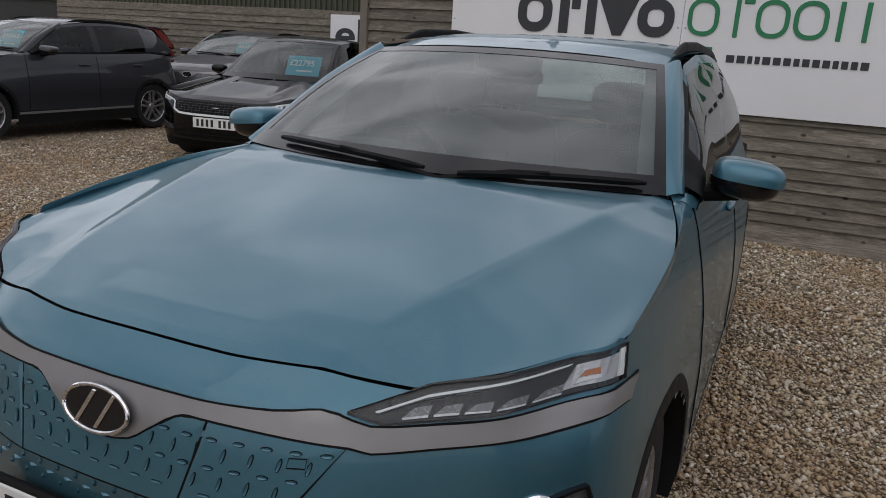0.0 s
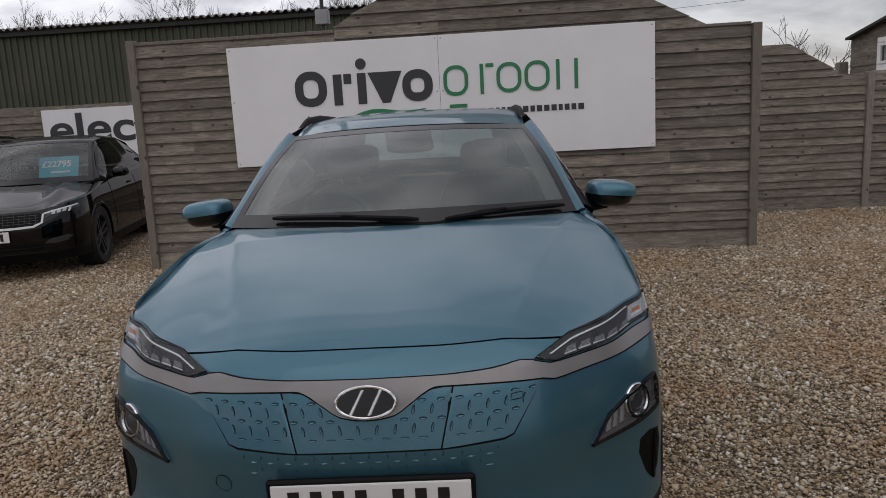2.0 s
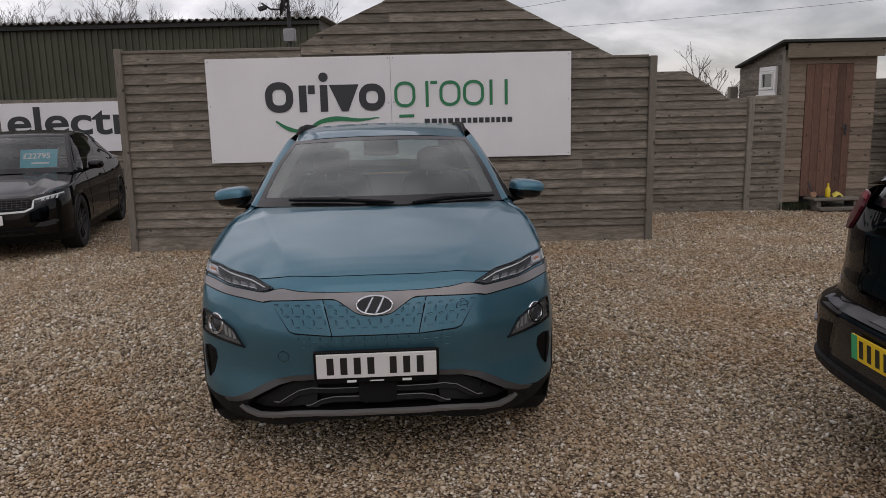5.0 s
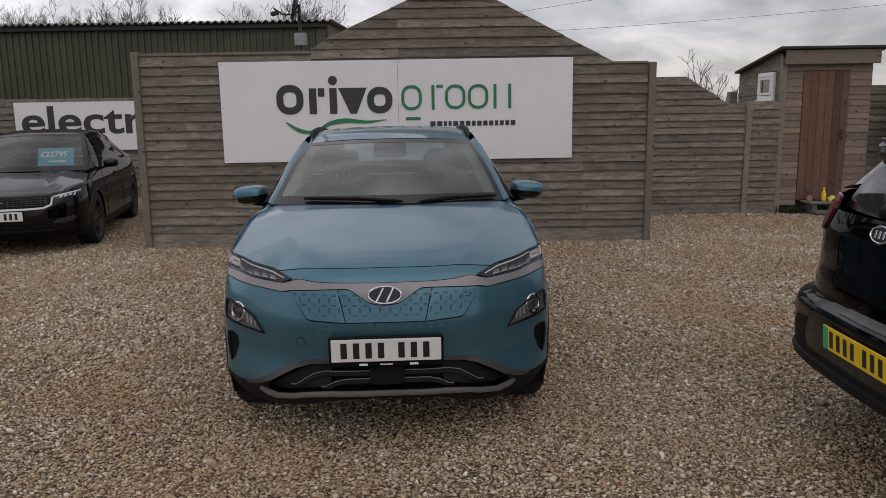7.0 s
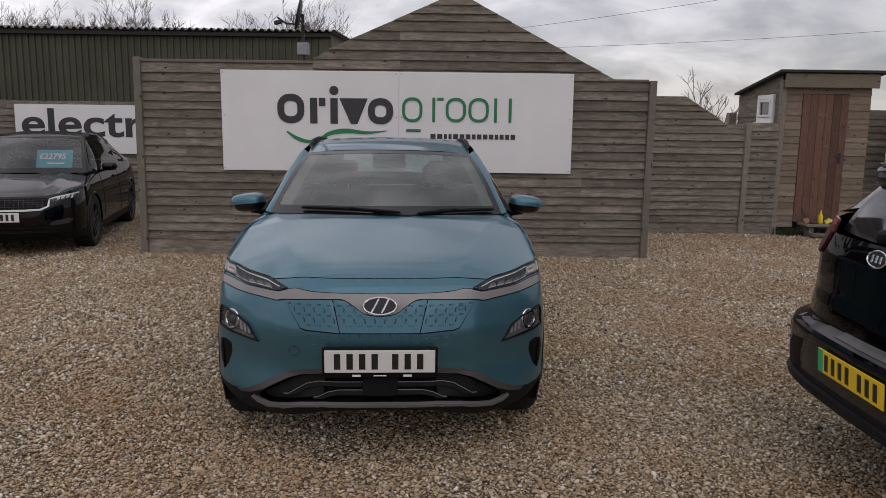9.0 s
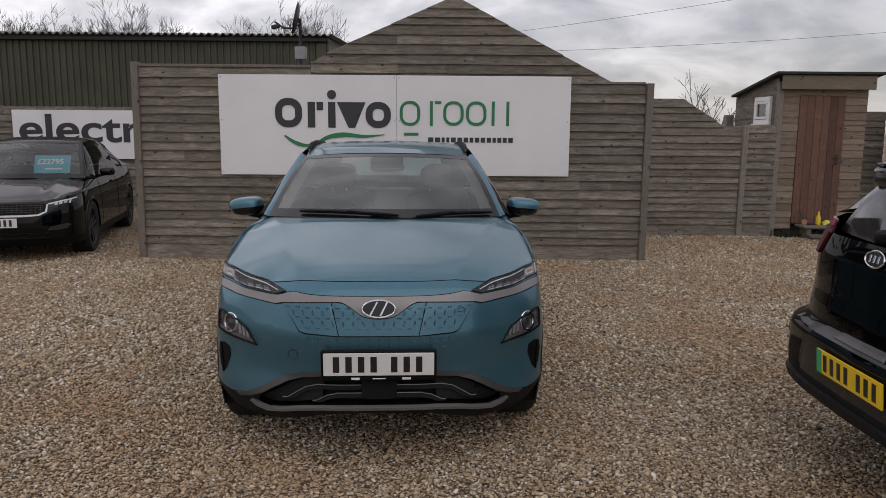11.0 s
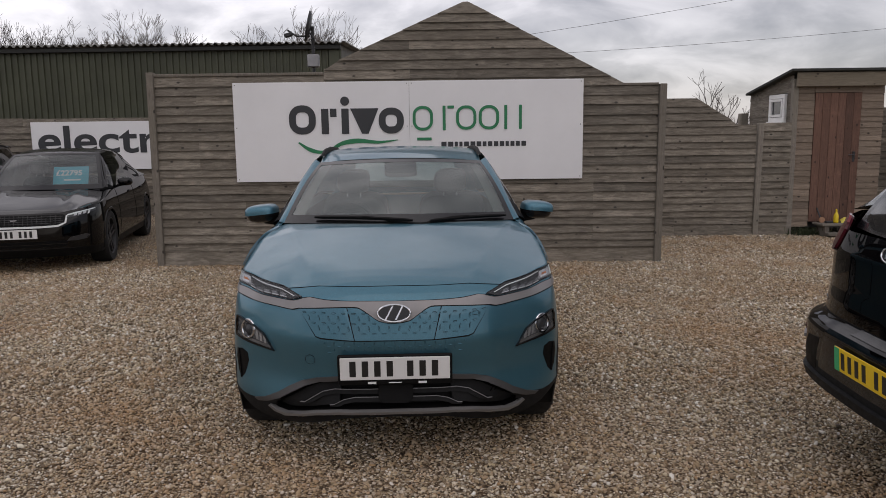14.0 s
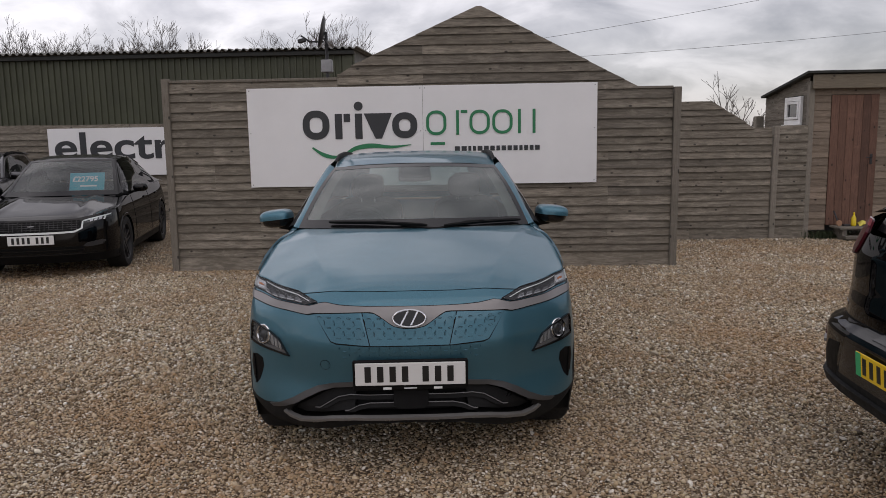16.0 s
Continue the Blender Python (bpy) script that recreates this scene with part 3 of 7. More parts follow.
BAR_EDGE = plain("grey_edge_line", (0.2, 0.2, 0.205), 0.4, 0.3, vary=0.1)
LIP_SILVER = plain("lip_strip_silver", (0.2, 0.196, 0.192), 0.4, 0.4, vary=0.08)
SATIN_SILVER = plain("satin_silver_trim", (0.255, 0.246, 0.245), 0.42, 0.6, vary=0.06)
CHROME = plain("chrome", (0.8, 0.8, 0.82), 0.08, 1.0, vary=0.03)
GUNMETAL = plain("gunmetal_trim", (0.1, 0.1, 0.103), 0.4, 0.6, vary=0.1)
RUBBER = plain("tyre_rubber", (0.008, 0.008, 0.0085), 0.85, vary=0.3, scale=14)
ALLOY = plain("alloy_silver", (0.42, 0.42, 0.43), 0.3, 0.8, vary=0.08)
PLATE_WHITE = plain("white_plate", (0.7, 0.7, 0.69), 0.35, vary=0.04)
PLATE_YELLOW = plain("yellow_plate", (0.75, 0.5, 0.015), 0.35, vary=0.05)
PLATE_GREEN = plain("green_plate_flash", (0.03, 0.36, 0.14), 0.4)
PLATE_INK = plain("plate_ink", (0.012, 0.012, 0.012), 0.4)
LAMP_GREY = plain("lamp_reflector", (0.6, 0.6, 0.62), 0.3, 0.25, vary=0.15, scale=20)
LAMP_DARK = plain("lamp_housing", (0.03, 0.03, 0.032), 0.3, vary=0.2)
LAMP_MID = plain("lamp_bowl", (0.2, 0.2, 0.205), 0.25, 0.5, vary=0.25, scale=30)
LAMP_RING = plain("lamp_ring", (0.5, 0.5, 0.51), 0.22, 0.5, vary=0.1)
LAMP_EYE = plain("projector_glass", (0.05, 0.05, 0.054), 0.06, vary=0.4, scale=30)
AMBER = plain("amber_lens", (0.46, 0.17, 0.075), 0.2)
RED_LENS = plain("red_tail_lens", (0.085, 0.012, 0.02), 0.12, vary=0.2, scale=12)
TRIM_GREY = plain("interior_light_grey", (0.2, 0.21, 0.2), 0.85, vary=0.1)
TRIM_DARK = plain("interior_dark", (0.025, 0.025, 0.027), 0.75, vary=0.2)
SEAT_CLOTH = plain("seat_dark_cloth", (0.035, 0.035, 0.038), 0.95, vary=0.25, scale=20)
PRICE_TEAL = plain("teal_price_card", (0.03, 0.42, 0.55), 0.5, vary=0.08)
CARD_WHITE = plain("card_white", (0.75, 0.78, 0.78), 0.5, vary=0.03)
BLOCK_GREY = plain("light_block_plastic", (0.2, 0.2, 0.21), 0.25, 0.3, vary=0.25, scale=40)


def sign_shapes():
    """Raised shapes of the sign: rings, bars, a wedge and a dot in charcoal, thinner ones in green, small bars and the swoosh."""
    lo, hi = 1.645, 1.955

    def ring(x0, x1, z0, z1, stroke, mat):
        part("ring", moved(rounded_ring(x1 - x0, z1 - z0, stroke, min(x1 - x0, z1 - z0) * 0.45), pose((x0 + x1) / 2, -0.0125, (z0 + z1) / 2)), mat, sign)

    def bar(x0, x1, z0, z1, mat):
        part("bar", box(x0, x1, -0.0205, -0.0125, z0, z1, 0.003), mat, sign)
    ring(-2.6, -2.27, lo, 2.0, 0.085, SIGN_DARK)
    bar(-2.2, -2.11, lo, hi, SIGN_DARK)
    bar(-2.09, -2.01, hi - 0.1, hi, SIGN_DARK)
    bar(-1.95, -1.86, lo, hi, SIGN_DARK)
    part("dot", moved(lathe([(0, -0.008), (0.055, -0.008), (0.055, 0)], 24), pose(-1.905, -0.0125, 2.045)), SIGN_DARK, sign)
    part("wedge", moved(prism([(-1.84, hi), (-1.70, lo), (-1.62, lo), (-1.49, hi)], 0.008, 0.002), pose(0, -0.0125, 0)), SIGN_DARK, sign)
    ring(-1.49, -1.18, lo, hi + 0.005, 0.085, SIGN_DARK)
    ring(-1.07, -0.82, lo + 0.03, hi + 0.02, 0.036, SIGN_GREEN)
    bar(-1.02, -0.84, lo - 0.09, lo - 0.055, SIGN_GREEN)
    bar(-0.70, -0.664, lo + 0.03, hi + 0.02, SIGN_GREEN)
    bar(-0.64, -0.56, hi - 0.016, hi + 0.02, SIGN_GREEN)
    ring(-0.535, -0.285, lo + 0.035, hi + 0.02, 0.036, SIGN_GREEN)
    ring(-0.255, -0.005, lo + 0.035, hi + 0.02, 0.036, SIGN_GREEN)
    bar(0.06, 0.096, lo + 0.035, hi + 0.02, SIGN_GREEN)
    bar(0.24, 0.276, lo + 0.035, hi + 0.02, SIGN_GREEN)
    x = -0.72
    rng = random.Random(2)
    for k in range(15):
        w = rng.uniform(0.035, 0.065)
        bar(x, x + w, 1.475, 1.535, SIGN_DARK)
        x += w + 0.02
    sw = ribbon([(-2.49, 1.545), (-2.36, 1.46), (-2.22, 1.425), (-2.08, 1.46), (-1.95, 1.53), (-1.75, 1.56), (-1.5, 1.54), (-1.26, 1.565)], [0.02, 0.05, 0.03, 0.045, 0.06, 0.045, 0.03, 0.008], SIGN_GREEN, sign)
    sw.matrix_basis = pose(0, -0.0125, 0)


def barn():
    ob = thing("barn", pose(0, 0, 0), "long barn clad in dark green ribbed steel over timber boards", "barn", kind="structure")
    y, x0, x1, eave = 13.65, -34.0, -2.90, 3.45
    vs, fs = [], []
    pitch, prof = 0.135, ((0, 0), (0.05, 0), (0.062, -0.035), (0.09, -0.035), (0.102, 0))
    cols = []
    x = x0
    while x < x1:
        cols += [(x + a, y + b) for a, b in prof]
        x += pitch
    for cx, cy in cols:
        vs += [(cx, cy, 2.02), (cx, cy, eave)]
    for i in range(len(cols) - 1):
        fs.append((2 * i, 2 * i + 2, 2 * i + 3, 2 * i + 1))
    piece("steel_cladding", mesh_of("steel_cladding", vs, fs), CLAD_GREEN, ob)
    part("gutter", box(x0, x1 + 0.05, y - 0.12, y - 0.02, eave - 0.06, eave + 0.03, 0.01), CLAD_DARK, ob)
    # corrugated sheets of the roof, seen edge-on at the eave
    vs, fs = [], []
    n = int((x1 + 0.25 - x0) / 0.0365)
    for i in range(n):
        cx = x0 + i * 0.0365
        h = 0.028 * math.cos(2 * math.pi * cx / 0.146)
        vs += [(cx, y - 0.2, eave + 0.075 + h), (cx, y + 5.0, eave + 0.30 + h), (cx, y - 0.2, eave + 0.062 + h)]
    for i in range(n - 1):
        a = 3 * i
        fs += [(a, a + 3, a + 4, a + 1), (a + 2, a + 5, a + 3, a)]
    piece("roof_sheet", mesh_of("roof_sheet", vs, fs, True), ROOF_CEMENT, ob)
    part("end_wall", box(x1 - 0.2, x1, y - 0.04, y + 9.0, 0, eave - 0.07, 0.0), CLAD_GREEN, ob)
    vs, fs = [], []
    for i in range(60):
        cy = y + i * 0.15
        vs += [(x1 + 0.004 + 0.02 * (i % 2), cy, eave - 0.6), (x1 + 0.004 + 0.02 * (i % 2), cy, eave + 0.04 + 0.045 * i * 0.15)]
    for i in range(59):
        fs.append((2 * i, 2 * i + 2, 2 * i + 3, 2 * i + 1))
    piece("end_sheet", mesh_of("end_sheet", vs, fs), ROOF_CEMENT, ob)
    part("inner_wall", box(x0, x1, y + 0.05, y + 0.15, 0, eave), CLAD_DARK, ob)
    boarded(ob, x0 + 16, x1 - 0.6, 0, 2.04, y - 0.03, WOOD, pitch=0.14, joints=(-16.1, -14.0, -11.8, -9.6, -7.4, -5.2), bottom=0.2, seed=21)
    return ob


def words(text, x, y, z, size, material, parent, name="lettering", depth=0.01, stretch=1.0, m=None):
    cu = bpy.data.curves.new(name, 'FONT')
    cu.body, cu.size, cu.extrude = text, size, depth / 2
    cu.offset = size * 0.018
    tmp = new("tmp_text", cu)
    dg = bpy.context.evaluated_depsgraph_get()
    me = bpy.data.meshes.new_from_object(tmp.evaluated_get(dg))
    bpy.data.objects.remove(tmp)
    me.materials.clear()
    me.transform(Matrix.Diagonal((stretch, 1, 1, 1)))
    return piece(name, me, material, parent, m=m if m is not None else pose(x, y, z, 90, 0, 0))


def barn_sign():
    ob = thing("barn_sign", pose(0, 13.54, -0.02), "white banner sign on the barn with dark lettering", "sign")
    part("panel", box(-9.41, -3.6, -0.012, 0, 1.0, 2.0, 0.003), SIGN_WHITE, ob)
    words("electric", -9.3, -0.014, 1.36, 0.80, SIGN_DARK, ob, stretch=1.36)
    part("fixing", box(-9.2, -3.7, 0, 0.03, 1.4, 1.5), WOOD_POST, ob)


def shed():
    x0, x1, y0, y1 = 4.69, 6.06, 9.47, 11.15
    ob = thing("garden_shed", pose(0, 0, 0), "small timber shed with a red-brown door and a sloping felt roof", "shed")
    boarded(ob, x0 + 0.05, 5.0, 0.12, 2.28, y0, WOOD_SHED, pitch=0.104, seed=31, lap=0.6)
    boarded(ob, 5.72, x1, 0.12, 2.28, y0, WOOD_SHED, pitch=0.104, seed=32, lap=0.6)
    part("header", box(5.0, 5.72, -0.02, 0.02, 2.19, 2.29, 0.003), WOOD_SHED, ob, m=pose(0, y0, 0))
    part("corner_post", box(x0 - 0.03, x0 + 0.05, y0 - 0.04, y0 + 0.05, 0.0, 2.4, 0.004), WOOD_POST, ob)
    part("fascia", box(x0 - 0.02, x1 + 0.06, y0 - 0.12, y0 - 0.09, 2.28, 2.49, 0.004), WOOD_GREEN, ob)
    # left wall of level boards, round the window
    side = thing("tmp", pose(0, 0, 0), "", "")
    side.name = "side_wall"
    side.parent = ob
    side.matrix_basis = pose(x0, y1, 0, 0, 0, -90)
    boarded(side, 0, y1 - y0 - 0.02, 0.1, 1.72, 0.0, WOOD, pitch=0.13, seed=33, lap=0.5)
    boarded(side, 0, 0.86, 1.72, 2.26, 0.0, WOOD, pitch=0.13, seed=34, lap=0.5)
    boarded(side, 1.46, y1 - y0 - 0.02, 1.72, 2.35, 0.0, WOOD, pitch=0.6, seed=35, lap=0.3)
    boarded(side, 0.5, y1 - y0 - 0.02, 2.2, 2.34, 0.0, WOOD, pitch=0.15, seed=36, lap=0.3)
    boarded(side, 1.0, y1 - y0 - 0.02, 2.34, 2.44, 0.0, WOOD, pitch=0.15, seed=37, lap=0.3)
    win = thing("tmp", pose(0, 0, 0), "", "")
    win.name = "window"
    win.parent = ob
    win.matrix_basis = pose(x0 - 0.02, y1, 0, 0, 0, -90)
    fr = []
    a0, a1, b0, b1 = 0.87, 1.46, 1.76, 2.19
    for q in (box(a0, a1, -0.03, 0.02, b0, b0 + 0.07, 0.006), box(a0, a1, -0.03, 0.02, b1 - 0.07, b1, 0.006), box(a0, a0 + 0.07, -0.03, 0.02, b0 + 0.07, b1 - 0.07, 0.004), box(a1 - 0.07, a1, -0.03, 0.02, b0 + 0.07, b1 - 0.07, 0.004)):
        fr.append(q)
    part("frame", merged(*fr), UPVC, win)
    sash = [box(a0 + 0.075, a1 - 0.075, -0.038, 0.01, b0 + 0.075, b0 + 0.115, 0.005), box(a0 + 0.075, a1 - 0.075, -0.038, 0.01, b1 - 0.115, b1 - 0.075, 0.005),
            box(a0 + 0.075, a0 + 0.115, -0.038, 0.01, b0 + 0.115, b1 - 0.115, 0.003), box(a1 - 0.115, a1 - 0.075, -0.038, 0.01, b0 + 0.115, b1 - 0.115, 0.003)]
    part("sash", merged(*sash), UPVC, win)
    part("pane", box(a0 + 0.11, a1 - 0.11, -0.012, -0.006, b0 + 0.11, b1 - 0.11), DARK_GLASS, win)
    part("sill", box(a0 - 0.02, a1 + 0.02, -0.06, 0.0, b0 - 0.03, b0, 0.005), UPVC, win)
    part("inner_box", box(x0 + 0.06, x1 - 0.03, y0 + 0.06, y1, 0.1, 2.2), METAL_DARK, ob)
    # roof slopes down towards the back
    vs = [(x0 - 0.12, y0 - 0.16, 2.51), (x1 + 0.17, y0 - 0.16, 2.51), (x1 + 0.17, y1 - 0.04, 2.23), (x0 - 0.12, y1 - 0.04, 2.23)]
    vs = vs + [(a, b, c + 0.035) for a, b, c in vs]
    piece("roof", mesh_of("roof", vs, [(3, 2, 1, 0), (4, 5, 6, 7), (0, 1, 5, 4), (1, 2, 6, 5), (2, 3, 7, 6), (3, 0, 4, 7)]), FELT, ob)
    door = thing("tmp", pose(0, 0, 0), "", "")
    door.name = "door"
    door.parent = ob
    door.matrix_basis = pose(5.005, y0 - 0.01, 0.2)
    for k in range(6):
        part("plank", box(k * 0.1185 + 0.001, (k + 1) * 0.1185 - 0.002, -0.02, 0.005, 0, 1.985, 0.003), WOOD_DOOR, door)
    hd = merged(box(0.615, 0.655, -0.028, -0.02, 0.93, 1.09, 0.006), tube([(0.635, -0.03, 1.04), (0.635, -0.055, 1.04), (0.54, -0.058, 1.035)], 0.008))
    part("handle", hd, METAL_DARK, door, "black lever handle")
    step = thing("timber_step", pose(5.05, y0 - 0.42, 0), "low weathered timber step at the shed door", "step")
    part("tread", box(0, 0.75, 0.02, 0.36, 0.165, 0.2, 0.006), WOOD_POST, step)
    part("riser", box(0.06, 0.13, 0.06, 0.34, 0, 0.165, 0.004), WOOD_POST, step)
    part("riser", box(0.62, 0.69, 0.06, 0.34, 0, 0.165, 0.004), WOOD_POST, step)
    part("lower_tread", box(0.05, 0.72, -0.08, 0.05, 0.03, 0.075, 0.004), WOOD_POST, step)
    bottle = thing("spray_bottle", pose(5.34, y0 - 0.22, 0.2), "yellow plastic bottle standing on the step", "bottle")
    part("body", moved(lathe([(0.0, 0), (0.035, 0.0), (0.038, 0.02), (0.036, 0.12), (0.018, 0.155), (0.013, 0.17)], 16, 'z'), pose(0, 0, 0)), YELLOW, bottle, smooth=True)
    part("cap", lathe([(0.014, 0.168), (0.015, 0.2), (0.006, 0.215), (0, 0.216)], 12, 'z'), YELLOW, bottle)
    cloth = thing("cleaning_cloth", pose(5.48, y0 - 0.22, 0.2), "crumpled yellow cleaning cloth on the step", "cloth")
    vs, fs = [], []
    for j in range(9):
        for i in range(9):
            a, b = (i - 4) / 4, (j - 4) / 4
            r2 = a * a + b * b
            vs.append((a * 0.075, b * 0.06, max(0.002, 0.085 * (1 - r2 * 0.62) + 0.025 * noise.noise((a * 2.6, b * 2.6, 1.0)))))
    for j in range(8):
        for i in range(8):
            q = j * 9 + i
            fs.append((q, q + 1, q + 10, q + 9))
    piece("fold", mesh_of("fold", vs, fs, True), plain("yellow_cloth", (0.6, 0.52, 0.1), 0.9, vary=0.2, scale=30), cloth)
    brush = thing("hand_brush", pose(5.13, y0 - 0.2, 0.2), "round hand brush with a dark handle leaning on the door", "brush")
    part("head", moved(lathe([(0, -0.02), (0.042, -0.02), (0.045, 0.0), (0.04, 0.02), (0, 0.02)], 20), pose(0, 0, 0.045)), plain("pale_wood", (0.36, 0.2, 0.12), 0.6), brush)
    part("handle", tube([(-0.01, 0.03, 0.08), (-0.03, 0.12, 0.22)], 0.012), METAL_DARK, brush)
    pad = thing("dark_sponge", pose(5.23, y0 - 0.22, 0.2), "small dark sponge on the step", "sponge")
    part("pad", box(-0.05, 0.06, -0.03, 0.03, 0, 0.03, 0.01, 2), METAL_DARK, pad)
    rng = random.Random(9)
    vs, fs = [], []
    for k in range(300):
        x, yy = rng.gauss(4.95, 0.14), rng.uniform(9.25, 9.42)
        h, d = rng.uniform(0.05, 0.16), rng.uniform(0, 6.28)
        dx, dy = 0.004 * math.cos(d), 0.004 * math.sin(d)
        b = len(vs)
        lx, ly = rng.uniform(-0.05, 0.05), rng.uniform(-0.05, 0.03)
        vs += [(x - dx, yy - dy, 0), (x + dx, yy + dy, 0), (x + lx * 0.5 + dx, yy + ly * 0.5 + dy, h * 0.65), (x + lx, yy + ly, h)]
        fs += [(b, b + 1, b + 2), (b, b + 2, b + 3)]
    ob2 = new("grass_tuft", mesh_of("grass_tuft", vs, fs))
    ob2.data.materials.append(GRASS)
    tagged(ob2, "tuft of rough grass at the foot of the shed", "grass", kind="stuff")


def aerial():
    ob = thing("satellite_dish", pose(-2.32, 7.32, 0), "small grey satellite dish and arm on a pole behind the fence", "satellite dish")
    part("pole", tube([(0, 0, 0), (0, 0, 2.98)], 0.02), METAL_DARK, ob)
    part("box", box(-0.07, 0.07, -0.05, 0.05, 2.48, 2.64, 0.012), METAL_GREY, ob)
    dish = moved(lathe([(0.0, 0.03), (0.1, 0.022), (0.17, 0.008), (0.2, -0.012), (0.203, -0.01), (0.17, 0.014), (0, 0.04)], 24, 'x'), pose(-0.05, 0, 2.98, 0, 12, 7))
    part("reflector", dish, METAL_DARK, ob, smooth=True)
    part("arm", tube([(-0.03, 0, 2.86), (-0.2, -0.05, 2.86), (-0.3, -0.08, 2.93)], 0.012), METAL_DARK, ob)
    part("receiver", moved(box(-0.05, 0.05, -0.03, 0.03, -0.025, 0.025, 0.01), pose(-0.29, -0.08, 2.87, 0, -15, 0)), METAL_DARK, ob)
    part("bracket", tube([(0, 0, 2.7), (0.02, -0.03, 2.83), (-0.03, 0, 2.9)], 0.014), METAL_DARK, ob)


def bare_tree(x, y, height, spread, seed, stems=1, thin=0.007, depth=6, label="leafless deciduous tree with a fine twiggy crown"):
    """Trunk and limbs that fork again and again into twigs."""
    rng = random.Random(seed)
    ob = thing("bare_tree", pose(x, y, 0), label, "tree", "trees beyond the barn")
    verts, faces = [], []

    def seg(a, b, ra, rb, sides):
        d = (b - a).normalized()
        u = d.cross(Vector((0.3, 0.2, 0.9))).normalized()
        w = d.cross(u)
        base = len(verts)
        for p, r in ((a, ra), (b, rb)):
            for k in range(sides):
                t = 2 * math.pi * k / sides
                verts.append(tuple(p + r * (math.cos(t) * u + math.sin(t) * w)))
        for k in range(sides):
            faces.append((base + k, base + (k + 1) % sides, base + sides + (k + 1) % sides, base + sides + k))

    def grow(p, d, length, r, depth):
        bits = 2 if depth < 4 else 3
        q = p
        for b in range(bits):
            d2 = (d + Vector((rng.gauss(0, 0.12), rng.gauss(0, 0.12), 0.06))).normalized()
            e = q + d2 * length / bits
            seg(q, e, max(thin, r * (1 - 0.25 * b / bits)), max(thin, r * (1 - 0.25 * (b + 1) / bits)), 6 if depth > 3 else 3)
            if depth > 0 and b > 0 and rng.random() < 0.7:
                side = Vector((rng.gauss(0, 1), rng.gauss(0, 1), rng.gauss(0.35, 0.3))).normalized()
                grow(e, (d2 * 0.65 + side * 0.75 * spread).normalized(), length * rng.uniform(0.5, 0.75), r * 0.5, depth - 1)
            q, d = e, d2
        if depth > 0:
            for _ in range(2 if depth > 1 else 3):
                side = Vector((rng.gauss(0, 1), rng.gauss(0, 1), rng.gauss(0.3, 0.3))).normalized()
                grow(q, (d * 0.8 + side * 0.5 * spread).normalized(), length * rng.uniform(0.6, 0.85), r * 0.62, depth - 1)

    for s in range(stems):
        base = Vector((rng.uniform(-0.4, 0.4) * (stems > 1), rng.uniform(-0.4, 0.4) * (stems > 1), 0))
        tilt = Vector((rng.gauss(0, 0.12) * stems ** 0.5, rng.gauss(0, 0.1), 1)).normalized()
        grow(base, tilt, height * 0.36, height * 0.013, depth)
    trunk_faces = faces[:4 * 6]
    top = max(v[2] for v in verts)
    k = height / top
    verts2 = [(a * k, b * k, c * k) for a, b, c in verts]
    piece("trunk", mesh_of("trunk", verts2[:48], [f for f in faces if max(f) < 48]), BARK, ob)
    piece("crown", mesh_of("crown", verts2, [f for f in faces if max(f) >= 48]), BARK, ob, "bare grey-brown twigs")


def cable(a, b, sag, r):
    pts = []
    for k in range(25):
        f = k / 24
        pts.append(tuple(Vector(a).lerp(Vector(b), f) - Vector((0, 0, sag * 4 * f * (1 - f)))))
    ob = thing("overhead_cable", pose(0, 0, 0), "thin dark overhead cable against the sky", "cable", "overhead cables")
    part("wire", tube(pts, r, 5, False), METAL_DARK, ob)


# ---- car bodywork ----
def lut(table):
    xs, ys = [a for a, _ in table], [b for _, b in table]
    return lambda q: float(np.interp(q, xs, ys))


def soft(a, b, q):
    f = min(1.0, max(0.0, (q - a) / (b - a)))
    return f * f * (3 - 2 * f)


